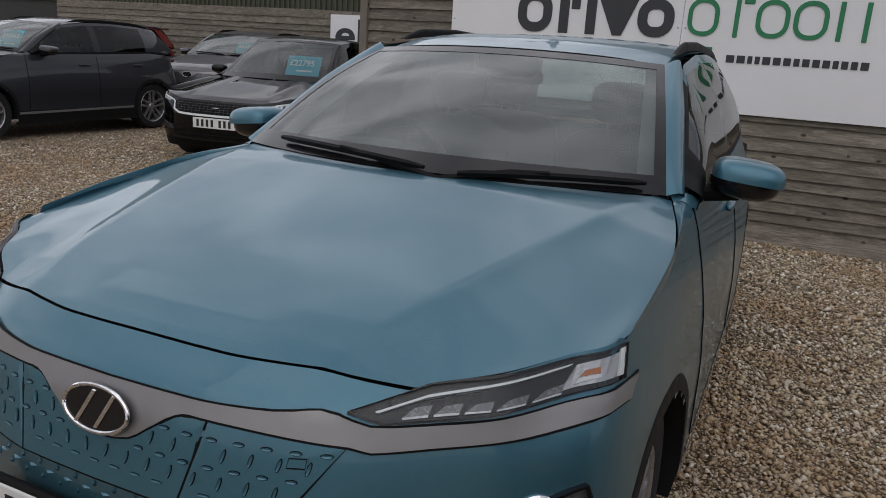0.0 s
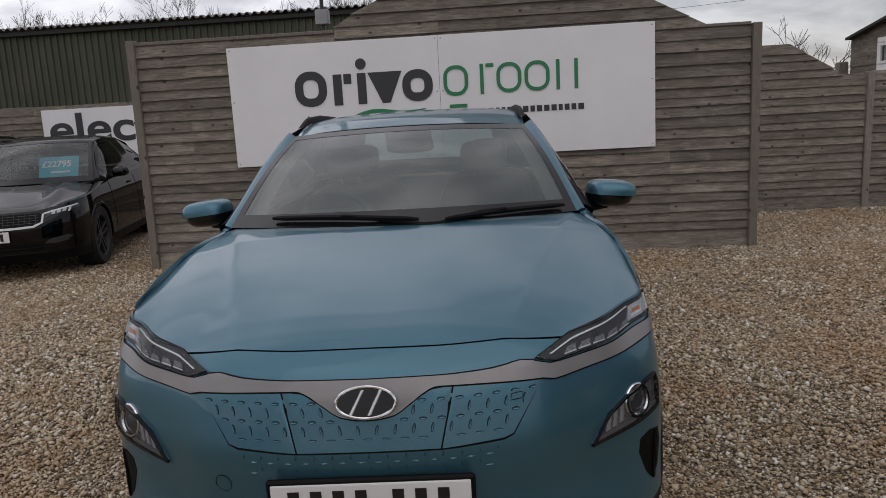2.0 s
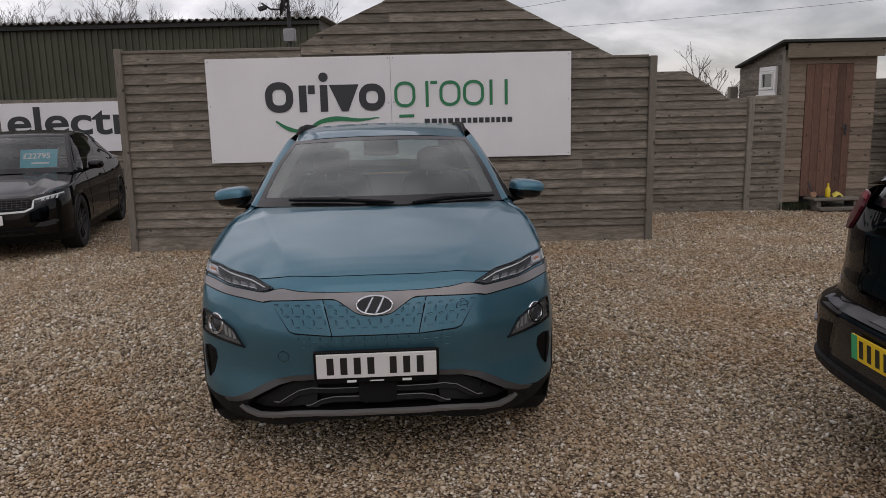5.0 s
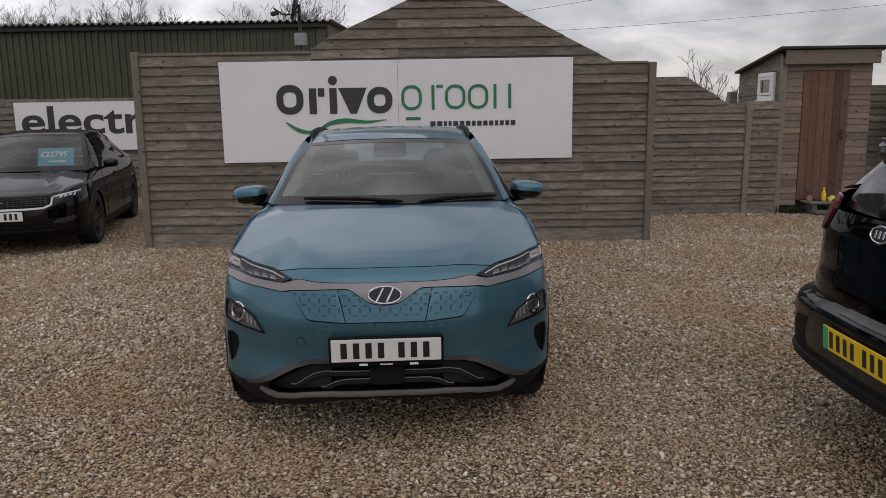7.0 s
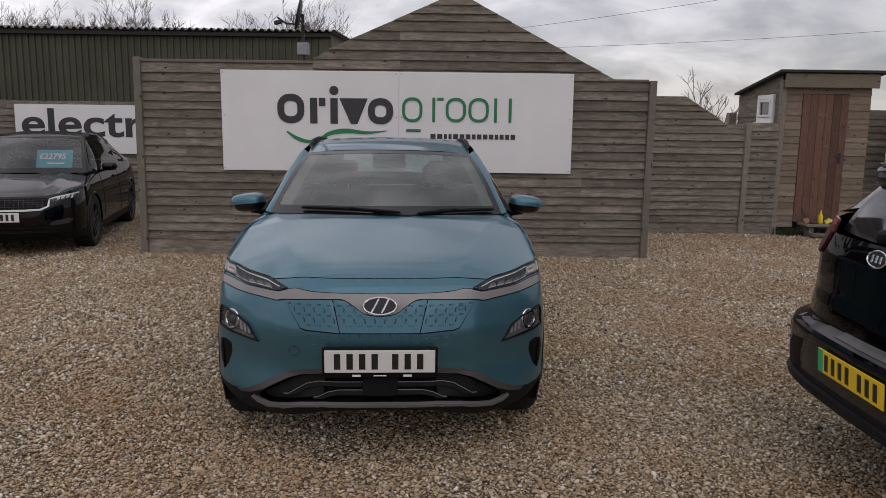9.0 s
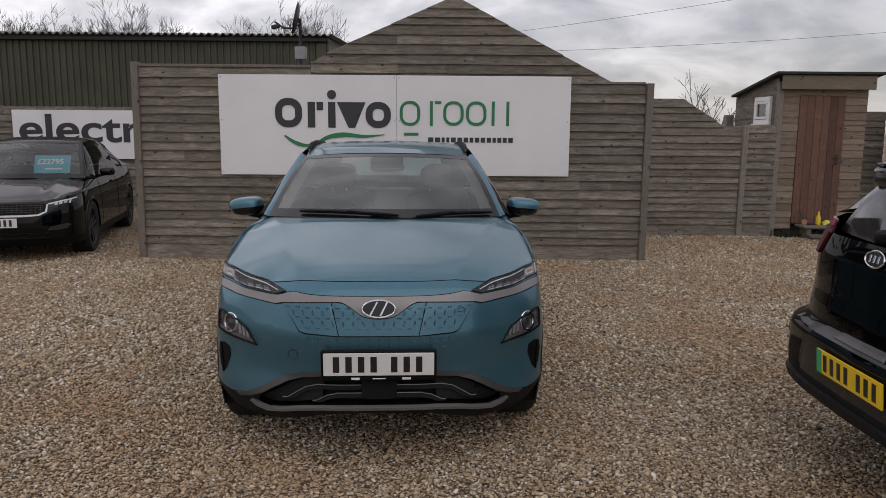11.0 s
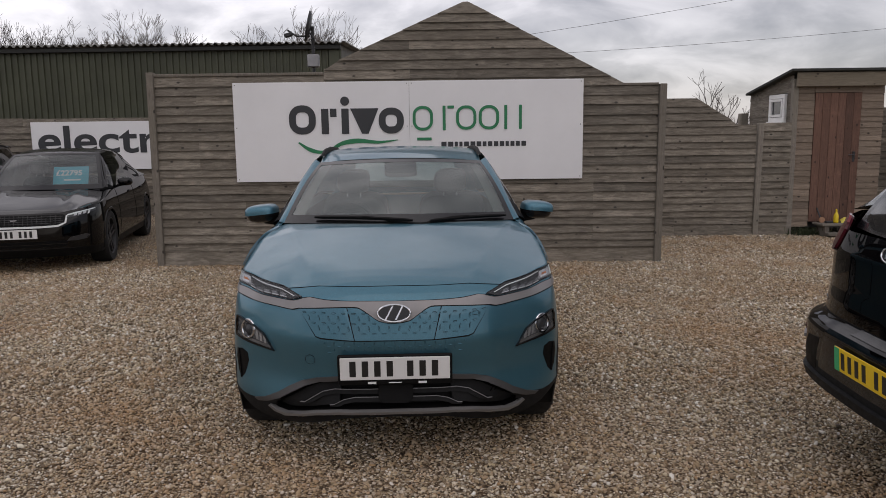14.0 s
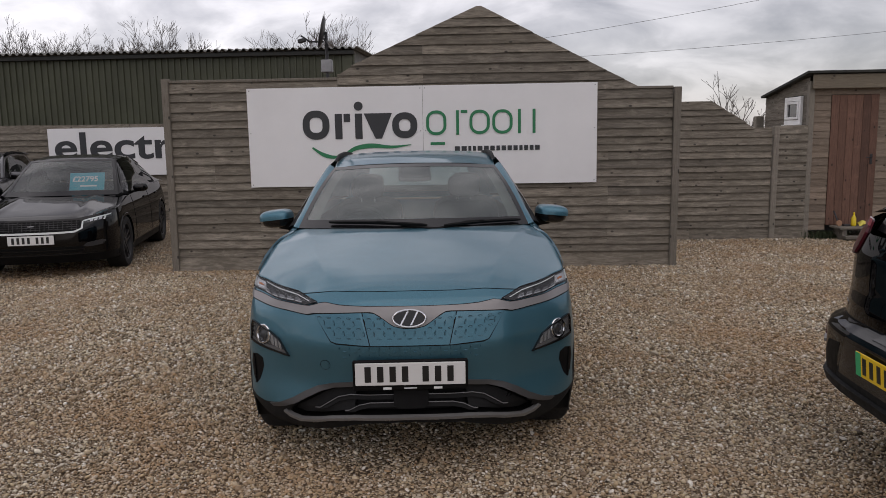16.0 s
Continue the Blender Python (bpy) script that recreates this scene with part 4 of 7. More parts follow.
class Shell:
    """A car's body wrapped round a plan curve (half, from the nose round the flank to the tail).
    Local axes: u across, v back from the nose, z up."""

    def __init__(self, plan, narrow, lean, tail, n=150, keep=0.3, fade=(0.45, 0.88), corner=0.0):
        p = smooth_line([(u, v, 0) for u, v in plan], n)
        self.U, self.V, self.n = p[:, 0].clip(0), p[:, 1], n
        self.w, self.q, self.t = lut(narrow), lut(lean), lut(tail)
        self.keep, self.fd, self.cut = keep, fade, corner
        self.mid = int(np.argmax(self.V > 0.5 * self.V.max()))
        self.length = self.V.max()

    def share(self, u):
        return 1 - soft(self.fd[0], self.fd[1], u) * (1 - self.keep)

    def chamfer(self, a, z):
        """How far the upper corner of the nose is cut back."""
        return self.cut * soft(0.78, 0.90, z) * math.exp(-((a - 0.785) / 0.075) ** 2)

    def at(self, k, z):
        u, v = self.U[k], self.V[k]
        front = self.share(u) * (1 - soft(0.45, 1.0, v))
        back = soft(self.length - 1.0, self.length - 0.2, v)
        return u * self.w(z), v + self.q(z) * front + self.t(z) * back + (self.chamfer(u, z) if v < 1.0 else 0.0)

    def front(self, u, z):
        """Depth v of the nose at u, z."""
        a = min(abs(u) / self.w(z), self.U[:self.mid].max() - 1e-4)
        v = float(np.interp(a, self.U[:self.mid], self.V[:self.mid]))
        return v + self.q(z) * self.share(a) * (1 - soft(0.45, 1.0, v)) + self.chamfer(a, z)

    def normal(self, u, z, e=0.004):
        du = (self.front(u + e, z) - self.front(u - e, z)) / (2 * e)
        dz = (self.front(u, z + e) - self.front(u, z - e)) / (2 * e)
        return Vector((du, -1, dz)).normalized()

    def flank(self, v, z):
        """Half width u of the side at v, z."""
        return float(np.interp(v, self.V, self.U)) * self.w(z)

    def wrap(self, low, high, rows, keep=lambda u, v, z: True, loop=True):
        """Mesh between two heights given as functions of the plan point (u, v)."""
        n = self.n
        cols = [(1, k) for k in range(n)] + [(-1, k) for k in range(n - 2, 0, -1)]
        vs, fs = [], []
        for sgn, k in cols:
            u, v = self.U[k], self.V[k]
            z0, z1 = low(u, v), high(u, v)
            for j in range(rows + 1):
                z = z0 + (z1 - z0) * j / rows
                a, b = self.at(k, z)
                vs.append((sgn * a, b, z))
        m = rows + 1
        for i in range(len(cols)):
            i2 = (i + 1) % len(cols)
            for j in range(rows):
                q = (i * m + j, i2 * m + j, i2 * m + j + 1, i * m + j + 1)
                c = np.mean([vs[x] for x in q], axis=0)
                if keep(*c):
                    fs.append(q)
        return vs, fs


def eased(line, n):
    """A line of (u, z) points resampled along a smooth curve."""
    return [(float(p[0]), float(p[1])) for p in smooth_line([(u, z, 0) for u, z in line], n)]


def clip_poly(poly, u):
    """Lowest and highest z of an outline at u."""
    zs = []
    for (a, b), (c, d) in zip(poly, poly[1:] + poly[:1]):
        if min(a, c) - 1e-9 <= u <= max(a, c) + 1e-9:
            zs += [b, d] if abs(a - c) < 1e-9 else [b + (d - b) * (u - a) / (c - a)]
    return min(zs), max(zs)


def on_nose(shell, poly, proud, thick, rows=4, step=0.02, mirror=1, sheet=False):
    """A panel with the outline poly (u, z) that follows the nose, proud of it by so much."""
    us = sorted({round(a, 5) for a, _ in poly})
    full = []
    for a, b in zip(us, us[1:]):
        k = max(1, int((b - a) / step))
        full += [a + (b - a) * i / k for i in range(k)]
    full.append(us[-1])
    bm = bmesh.new()
    grid = []
    for u in full:
        z0, z1 = clip_poly(poly, u)
        if z1 - z0 < 0.0015:
            z0, z1 = z0 - 0.0008, z1 + 0.0008
        col = []
        for j in range(rows + 1):
            z = z0 + (z1 - z0) * j / rows
            nrm = shell.normal(u, z)
            p = Vector((u, shell.front(u, z), z))
            a, b = p + nrm * proud, p + nrm * (proud - thick)
            col.append((bm.verts.new((mirror * a.x, a.y, a.z)), bm.verts.new((mirror * b.x, b.y, b.z))))
        grid.append(col)
    n = len(grid)
    if sheet:
        for i in range(n - 1):
            for j in range(rows):
                q = [grid[i][j][0], grid[i + 1][j][0], grid[i + 1][j + 1][0], grid[i][j + 1][0]]
                bm.faces.new(q if mirror > 0 else q[::-1])
        bmesh.ops.delete(bm, geom=[v for v in bm.verts if not v.link_faces], context='VERTS')
        return bm
    for i in range(n - 1):
        for j in range(rows):
            for s in (0, 1):
                bm.faces.new([grid[i][j][s], grid[i + 1][j][s], grid[i + 1][j + 1][s], grid[i][j + 1][s]])
        for j in (0, rows):
            bm.faces.new([grid[i][j][0], grid[i + 1][j][0], grid[i + 1][j][1], grid[i][j][1]])
    for i in (0, n - 1):
        for j in range(rows):
            bm.faces.new([grid[i][j][0], grid[i][j + 1][0], grid[i][j + 1][1], grid[i][j][1]])
    bmesh.ops.recalc_face_normals(bm, faces=bm.faces)
    return bm


def rim_on_nose(shell, poly, proud, width, drop=0.014, mirror=1, step=0.015):
    """A narrow frame along an outline on the nose, with a skirt down to the body."""
    cu, cz = sum(a for a, _ in poly) / len(poly), sum(b for _, b in poly) / len(poly)
    bm = bmesh.new()
    rows = []
    for (a, b), (c, d) in zip(poly, poly[1:] + poly[:1]):
        k = max(1, int(math.hypot(c - a, d - b) / step))
        for i in range(k):
            u, z = a + (c - a) * i / k, b + (d - b) * i / k
            du, dz = cu - u, cz - z
            f = width / max(width, abs(dz) + 0.25 * abs(du))
            ui, zi = u + du * f * 0.25, z + dz * f
            p, q = Vector((u, shell.front(u, z), z)), Vector((ui, shell.front(ui, zi), zi))
            n1, n2 = shell.normal(u, z), shell.normal(ui, zi)
            row = []
            for w in (p + n1 * (proud - drop), p + n1 * proud, q + n2 * proud, q + n2 * (proud - 0.006)):
                row.append(bm.verts.new((mirror * w.x, w.y, w.z)))
            rows.append(row)
    for q, w in zip(rows, rows[1:] + rows[:1]):
        for i in range(3):
            bm.faces.new((q[i], q[i + 1], w[i + 1], w[i]))
    bmesh.ops.recalc_face_normals(bm, faces=bm.faces)
    return bm


def smooth_part(name, bm, material, parent, label="", angle=35, m=None):
    ob = part(name, bm, material, parent, label, m)
    return rounded(ob, angle)


def rounded(ob, angle=35):
    """Smooth shading with hard edges past an angle."""
    me = ob.data
    me.polygons.foreach_set("use_smooth", [True] * len(me.polygons))
    bm = bmesh.new()
    bm.from_mesh(me)
    for e in bm.edges:
        e.smooth = len(e.link_faces) == 2 and e.calc_face_angle(0) < radians(angle)
    bm.to_mesh(me)
    bm.free()
    return ob


def shell_part(name, data, material, parent, label="", flip=False):
    vs, fs = data
    bm = bmesh.new()
    vv = [bm.verts.new(p) for p in vs]
    for f in fs:
        try:
            bm.faces.new([vv[i] for i in (f[::-1] if flip else f)])
        except ValueError:
            pass
    bmesh.ops.delete(bm, geom=[v for v in bm.verts if not v.link_faces], context='VERTS')
    bmesh.ops.remove_doubles(bm, verts=bm.verts, dist=1e-5)
    bmesh.ops.recalc_face_normals(bm, faces=bm.faces)
    return smooth_part(name, bm, material, parent, label)


def patch(fn, nu, nv):
    """Verts and faces of fn(a, b), a and b from 0 to 1."""
    vs = [tuple(fn(i / nu, j / nv)) for j in range(nv + 1) for i in range(nu + 1)]
    fs = [(j * (nu + 1) + i, j * (nu + 1) + i + 1, (j + 1) * (nu + 1) + i + 1, (j + 1) * (nu + 1) + i) for j in range(nv) for i in range(nu)]
    return vs, fs


def both(fn):
    """Calls fn(+1) and fn(-1)."""
    fn(1)
    fn(-1)


def wheel(parent, x, v, r, width, side, spokes=5, rim_mat=None, twist=0.0):
    """Tyre, alloy rim with spokes and a dark hub, standing on the ground."""
    rim_mat = rim_mat or ALLOY
    m = pose(x, v, r)
    s = side
    w = width
    tyre = lathe([(r * 0.70, -w * 0.46), (r * 0.78, -w * 0.5), (r * 0.93, -w * 0.5), (r * 0.985, -w * 0.4), (r, -w * 0.2), (r, w * 0.2), (r * 0.985, w * 0.4), (r * 0.93, w * 0.5), (r * 0.78, w * 0.5), (r * 0.70, w * 0.46), (r * 0.69, 0)], 48, 'x')
    ob = thing("tmp", pose(0, 0, 0), "", "")
    ob.name = "wheel"
    ob.parent = parent
    ob.matrix_basis = m
    smooth_part("tyre", tyre, RUBBER, ob, "black rubber tyre")
    rim = lathe([(r * 0.71, -w * 0.45 * s), (r * 0.71, w * 0.44 * s), (r * 0.69, w * 0.47 * s), (r * 0.665, w * 0.44 * s), (r * 0.64, w * 0.2 * s), (r * 0.63, -w * 0.3 * s)], 48, 'x')
    smooth_part("rim", rim, rim_mat, ob, "silver alloy rim")
    sp = []
    for k in range(spokes):
        for d in (-1, 1):
            a = 2 * math.pi * k / spokes + twist
            b = bmesh.new()
            prof = ((0.12, 0.05, 0.36), (0.40, 0.075, 0.40), (0.655, 0.10, 0.42))
            rows = []
            for rr, off, h in prof:
                y0, y1 = d * off * r * 0.9, d * (off + 0.085) * r * 0.9
                rows.append([b.verts.new((s * w * h, y0, rr * r)), b.verts.new((s * w * h, y1, rr * r)), b.verts.new((s * w * (h - 0.14), y1, rr * r)), b.verts.new((s * w * (h - 0.14), y0, rr * r))])
            for q, t in zip(rows, rows[1:]):
                for i in range(4):
                    b.faces.new((q[i], q[(i + 1) % 4], t[(i + 1) % 4], t[i]))
            b.faces.new(rows[0])
            b.faces.new(rows[-1])
            bmesh.ops.recalc_face_normals(b, faces=b.faces)
            sp.append(moved(b, Matrix.Rotation(a, 4, 'X')))
    part("spokes", merged(*sp), rim_mat, ob)
    part("hub", lathe([(0, s * w * 0.4), (r * 0.12, s * w * 0.4), (r * 0.16, s * w * 0.3), (r * 0.16, 0)], 20, 'x'), rim_mat, ob)
    part("brake_disc", lathe([(0, s * w * 0.02), (r * 0.5, s * w * 0.02), (r * 0.5, -s * w * 0.05), (0, -s * w * 0.05)], 24, 'x'), METAL_DARK, ob)
    return ob


def arch(shell, v0, z0, r_in, r_out, proud, side, squash=1.0, from_deg=-12, to_deg=180):
    """A moulding round a wheel opening, proud of the flank, with a lip that turns inwards."""
    bm = bmesh.new()
    rings = []
    for k in range(41):
        a = radians(from_deg + (to_deg - from_deg) * k / 40)
        ring = []
        for rr, pr in ((r_in, -0.10), (r_in, proud * 0.8), ((r_in + r_out) / 2, proud), (r_out - 0.01, proud * 0.9), (r_out, -0.004)):
            sq = 1 + 0.035 * abs(math.sin(2 * a)) * squash
            v, z = v0 + rr * sq * math.cos(a), max(0.17, z0 + rr * sq * math.sin(a))
            u = shell.flank(min(max(v, 0.3), shell.length - 0.2), z)
            ring.append(bm.verts.new((side * (u + pr), v, z)))
        rings.append(ring)
    for q, w in zip(rings, rings[1:]):
        for i in range(4):
            bm.faces.new((q[i], q[i + 1], w[i + 1], w[i]))
    bmesh.ops.recalc_face_normals(bm, faces=bm.faces)
    return bm


def well(v0, z0, r, side, u_in, u_out):
    """The dark lining of a wheel opening."""
    bm = bmesh.new()
    rings = []
    for k in range(25):
        a = radians(-4 + 186 * k / 24)
        rings.append([bm.verts.new((side * uu, v0 + r * math.cos(a), max(0.1, z0 + r * math.sin(a)))) for uu in (u_in, u_out)])
    for q, w in zip(rings, rings[1:]):
        bm.faces.new((q[0], q[1], w[1], w[0]))
    bm.faces.new([r_[0] for r_ in rings])
    return bm


def blob(cx, cy, cz, rx, ry, rz, power=2.6, nu=24, nv=14, top=1.0, bottom=-1.0):
    """A rounded, boxy closed form (superellipsoid), or a slice of it between two levels."""
    def c(a, p):
        q = math.cos(a)
        return math.copysign(abs(q) ** (2 / p), q)

    def s(a, p):
        q = math.sin(a)
        return math.copysign(abs(q) ** (2 / p), q)
    bm = bmesh.new()
    rows = []
    a0, a1 = math.asin(bottom), math.asin(top)
    for j in range(nv + 1):
        b = a0 + (a1 - a0) * j / nv
        rows.append([bm.verts.new((cx + rx * c(b, power) * c(2 * math.pi * i / nu, power), cy + ry * c(b, power) * s(2 * math.pi * i / nu, power), cz + rz * s(b, power))) for i in range(nu)])
    for q, w in zip(rows, rows[1:]):
        for i in range(nu):
            bm.faces.new((q[i], q[(i + 1) % nu], w[(i + 1) % nu], w[i]))
    bm.faces.new(rows[0][::-1])
    bm.faces.new(rows[-1])
    bmesh.ops.remove_doubles(bm, verts=bm.verts, dist=1e-5)
    bmesh.ops.recalc_face_normals(bm, faces=bm.faces)
    return bm


def plate(parent, m, base, ink, flash=False, surround=0.0, layout=((0, 4), (4.65, 3))):
    """A registration plate; its characters are plain bars."""
    ob = thing("tmp", pose(0, 0, 0), "", "")
    ob.name = "number_plate"
    ob.parent = parent
    ob.matrix_basis = m
    part("backing", box(-0.26, 0.26, -0.004, 0.004, -0.0555, 0.0555, 0.004, 2), base, ob)
    if surround:
        part("surround", merged(box(-0.272, 0.272, 0.001, 0.02, -0.083, 0.067, 0.006)), BLACK_PLASTIC, ob)
        for dx in (-0.11, 0.13):
            part("small_mark", box(dx - 0.02, dx + 0.02, 0.0, 0.0012, -0.077, -0.066), CARD_WHITE, ob)
        part("small_mark", box(-0.03, 0.03, 0.0, 0.0012, -0.074, -0.069), CARD_WHITE, ob)
    x = -0.20 if not flash else -0.185
    for start, count in layout:
        for k in range(count):
            cx = x + (start + k) * 0.0585
            part("bar", box(cx - 0.015, cx + 0.015, -0.0052, -0.0041, -0.0385, 0.0385), ink, ob)
    if flash:
        part("flash", box(-0.258, -0.215, -0.0052, -0.0041, -0.054, 0.054), PLATE_GREEN, ob)
    return ob


def sub(name, parent, m=None, label=""):
    """An Empty for a part that has pieces of its own."""
    ob = new(name)
    ob.empty_display_size = 0.05
    ob.parent = parent
    if m is not None:
        ob.matrix_basis = m
    return tagged(ob, label)


def seat(parent, u, v, z0, top, w, head=True):
    ob = sub("seat", parent)
    smooth_part("backrest", blob(u, v, (z0 + top) / 2, w / 2, 0.07, (top - z0) / 2, 4.0), SEAT_CLOTH, ob, angle=60)
    smooth_part("cushion", blob(u, v - 0.28, z0, w / 2, 0.28, 0.09, 4.0), SEAT_CLOTH, ob, angle=60)
    if head:
        smooth_part("headrest", blob(u, v - 0.01, top + 0.11, 0.125, 0.05, 0.085, 3.5), SEAT_CLOTH, ob, angle=60)
        part("headrest_post", merged(tube([(u - 0.05, v, top - 0.03), (u - 0.05, v, top + 0.06)], 0.006, 6), tube([(u + 0.05, v, top - 0.03), (u + 0.05, v, top + 0.06)], 0.006, 6)), METAL_GREY, ob)


def torus(cx, cy, cz, r, rr, tilt):
    pts = [(r * math.cos(2 * math.pi * k / 36), 0, r * math.sin(2 * math.pi * k / 36)) for k in range(37)]
    return moved(tube(pts, rr, 8, False), pose(cx, cy, cz, tilt, 0, 0))


def price_card(m, text, w=0.42, h=0.26, parent=None):
    ob = thing("price_card", m, "teal price card with white figures behind a windscreen", "price card", "price cards")
    part("card", box(-w / 2, w / 2, 0, 0.003, -h / 2, h / 2, 0.001), PRICE_TEAL, ob)
    if text:
        words(text, -w * 0.43, -0.001, 0.0, h * 0.42, CARD_WHITE, ob, depth=0.001, stretch=1.0)
    else:
        for k in range(6):
            part("bar", box(-w * 0.4 + k * w * 0.13, -w * 0.31 + k * w * 0.13, -0.001, 0, 0.02, h * 0.3), CARD_WHITE, ob)
    part("bar", box(-w * 0.2, w * 0.28, -0.001, 0, -h * 0.3, -h * 0.22), CARD_WHITE, ob)
    return ob


# ---- the compact electric crossover ----
XSHELL = Shell(
    plan=[(0, .052), (.15, .055), (.26, .066), (.45, .12), (.6, .217), (.72, .30), (.80, .375), (.845, .45), (.868, .56), (.884, .78), (.893, 1.1), (.897, 1.6),
          (.898, 2.2), (.899, 2.9), (.892, 3.3), (.875, 3.7), (.82, 3.98), (.6, 4.12), (.3, 4.165), (0, 4.18)],
    narrow=[(.2, .97), (.35, 1.0), (.6, 1.0), (.75, .985), (.85, .966), (.92, .948), (1.0, .925), (1.06, .9), (1.12, .87)],
    lean=[(.2, .07), (.25, .03), (.33, .004), (.40, .02), (.45, .032), (.5, .03), (.58, .016), (.66, .006), (.75, .026), (.80, .038), (.85, .060), (.88, .098), (.91, .142), (.95, .2), (1.1, .3)],
    tail=[(.2, -.1), (.35, 0), (.65, 0), (.9, -.05), (1.12, -.13)], n=170, corner=0.06)

xover_seam = lut([(0, .482), (.27, .482), (.38, .470), (.45, .451), (.52, .414), (.58, .374), (.66, .334), (.75, .316), (.81, .328), (.86, .36), (.9, .38)])
xover_nose_top = lut([(0, .902), (.39, .900), (.55, .881), (.60, .892), (.74, .918), (.845, .938), (.87, .95)])
xover_side_top = lut([(.5, .934), (.62, .952), (.8, .976), (1.0, .998), (1.2, 1.018), (1.42, 1.038), (1.58, 1.056), (2.6, 1.075), (3.5, 1.10), (3.9, 1.08), (4.18, 1.04)])
bonnet_rise = lut([(.18, .900), (.22, .921), (.27, .938), (.35, .957), (.5, .985), (.7, 1.02), (.9, 1.055), (1.1, 1.088), (1.25, 1.102), (1.45, 1.112)])


xover_lip = lut([(0, .286), (.25, .276), (.37, .246), (.5, .214), (.62, .206), (.69, .222), (.755, .25), (.80, .285), (.85, .33), (.87, .34)])


def xover_low(u, v):
    return xover_lip(u) if v < 0.6 else 0.18


def xover_mid(u, v):
    return xover_seam(u) if v < 0.55 else 0.36 + 0.06 * soft(3.6, 4.1, v)


def xover_top(u, v):
    return xover_nose_top(u) if v < 0.5 else xover_side_top(v)


def xover_bonnet(u, v):
    a = abs(u)
    crease = 0.315 + 0.285 * v
    z = bonnet_rise(v) - 0.057 * (a / 0.74) ** 2.4 * (1 - 0.1 * soft(0.9, 1.4, v))
    d = a - crease
    k = soft(0.2, 0.5, v)
    z += (0.25 + 0.75 * k) * 0.013 * math.exp(-abs(d) / (0.14 if d < 0 else 0.05))
    return z


bonnet_line = lut([(0, .902), (.37, .900), (.53, .882), (.545, .888), (.70, .915), (.815, .936)])
bonnet_reach = lut([(0, 0), (.5, .385), (.66, .53), (1, .815)])


def bonnet_point(t, b, lower=0.0, grow=0.0):
    """The bonnet: t from its middle to its edge, b from nose to windscreen."""
    u0 = bonnet_reach(t)
    z0 = bonnet_line(u0)
    v0 = XSHELL.front(u0, z0) + 0.007
    u1, v1 = 0.75 * t, 1.15 + 0.27 * t * t + grow
    u = u0 + (u1 - u0) * b + 0.042 * math.sin(math.pi * b) * t ** 3
    v = v0 + (v1 - v0) * b
    z = xover_bonnet(u, v) + (z0 + 0.002 - xover_bonnet(u0, v0)) * math.exp(-((v - v0) / 0.16) ** 1.4)
    return u, v - grow * (1 - b), z - lower


def xover_bonnet_patch(lower=0.0, grow=0.0):
    def fn(a, b):
        s = 1 if a >= 0.5 else -1
        u, v, z = bonnet_point(abs(2 * a - 1), b ** 1.3, lower, grow)
        return s * u, v, z
    return patch(fn, 100, 60)


def screen_point(a, b):
    """The windscreen: a from side to side, b from its foot to its head."""
    s = 2 * a - 1
    t = abs(s)
    u = (0.735 + (0.575 - 0.735) * b) * s
    v = (1.165 + 0.245 * t * t) * (1 - b) + (1.975 + 0.1 * t * t) * b
    z = (1.096 - 0.018 * t * t) * (1 - b) + (1.457 - 0.022 * t * t) * b
    bulge = 0.03 * math.sin(math.pi * b)
    return u, v - 0.4 * bulge, z + bulge


roof_mid = lut([(1.9, 1.44), (1.98, 1.462), (2.2, 1.502), (2.45, 1.525), (2.8, 1.536), (3.3, 1.522), (3.7, 1.49), (3.9, 1.465)])


def xover_roof(a, b, drop=0.0):
    s = 2 * a - 1
    t = abs(s)
    v0, v1 = 1.985 + 0.1 * t * t, 3.86 - 0.06 * t * t
    v = v0 + (v1 - v0) * b
    u = (0.578 + 0.03 * soft(0, 0.4, b) - 0.03 * soft(0.7, 1, b)) * s
    return u, v, roof_mid(v - 0.1 * t * t * (1 - b)) - 0.022 * t ** 2 - 0.018 * t ** 8 - drop


side_low = lut([(1.45, 1.034), (1.6, 1.057), (2.6, 1.075), (3.5, 1.10), (4.0, 1.08)])
side_high = lut([(1.45, 1.06), (1.60, 1.135), (1.85, 1.30), (2.1, 1.435), (2.5, 1.48), (2.9, 1.49), (3.4, 1.47), (3.75, 1.435), (4.0, 1.25)])
side_in = lut([(1.45, .785), (1.6, .752), (1.85, .695), (2.1, .632), (2.5, .622), (3.0, .62), (3.5, .605), (3.8, .585), (4.0, .6)])


def xover_side(v, b):
    z0, z1 = side_low(v), side_high(v)
    u0 = XSHELL.flank(min(v, 3.75), z0) * (1 if v < 3.6 else 1 - 0.12 * soft(3.6, 4.05, v))
    u1 = side_in(v)
    return u0 + (u1 - u0) * b + 0.03 * math.sin(math.pi * b), v, z0 + (z1 - z0) * b


def in_wheel(u, v, z, wheels, r=0.375):
    return abs(u) > 0.6 and any((v - w) ** 2 + (z - 0.335) ** 2 < r * r for w in wheels)


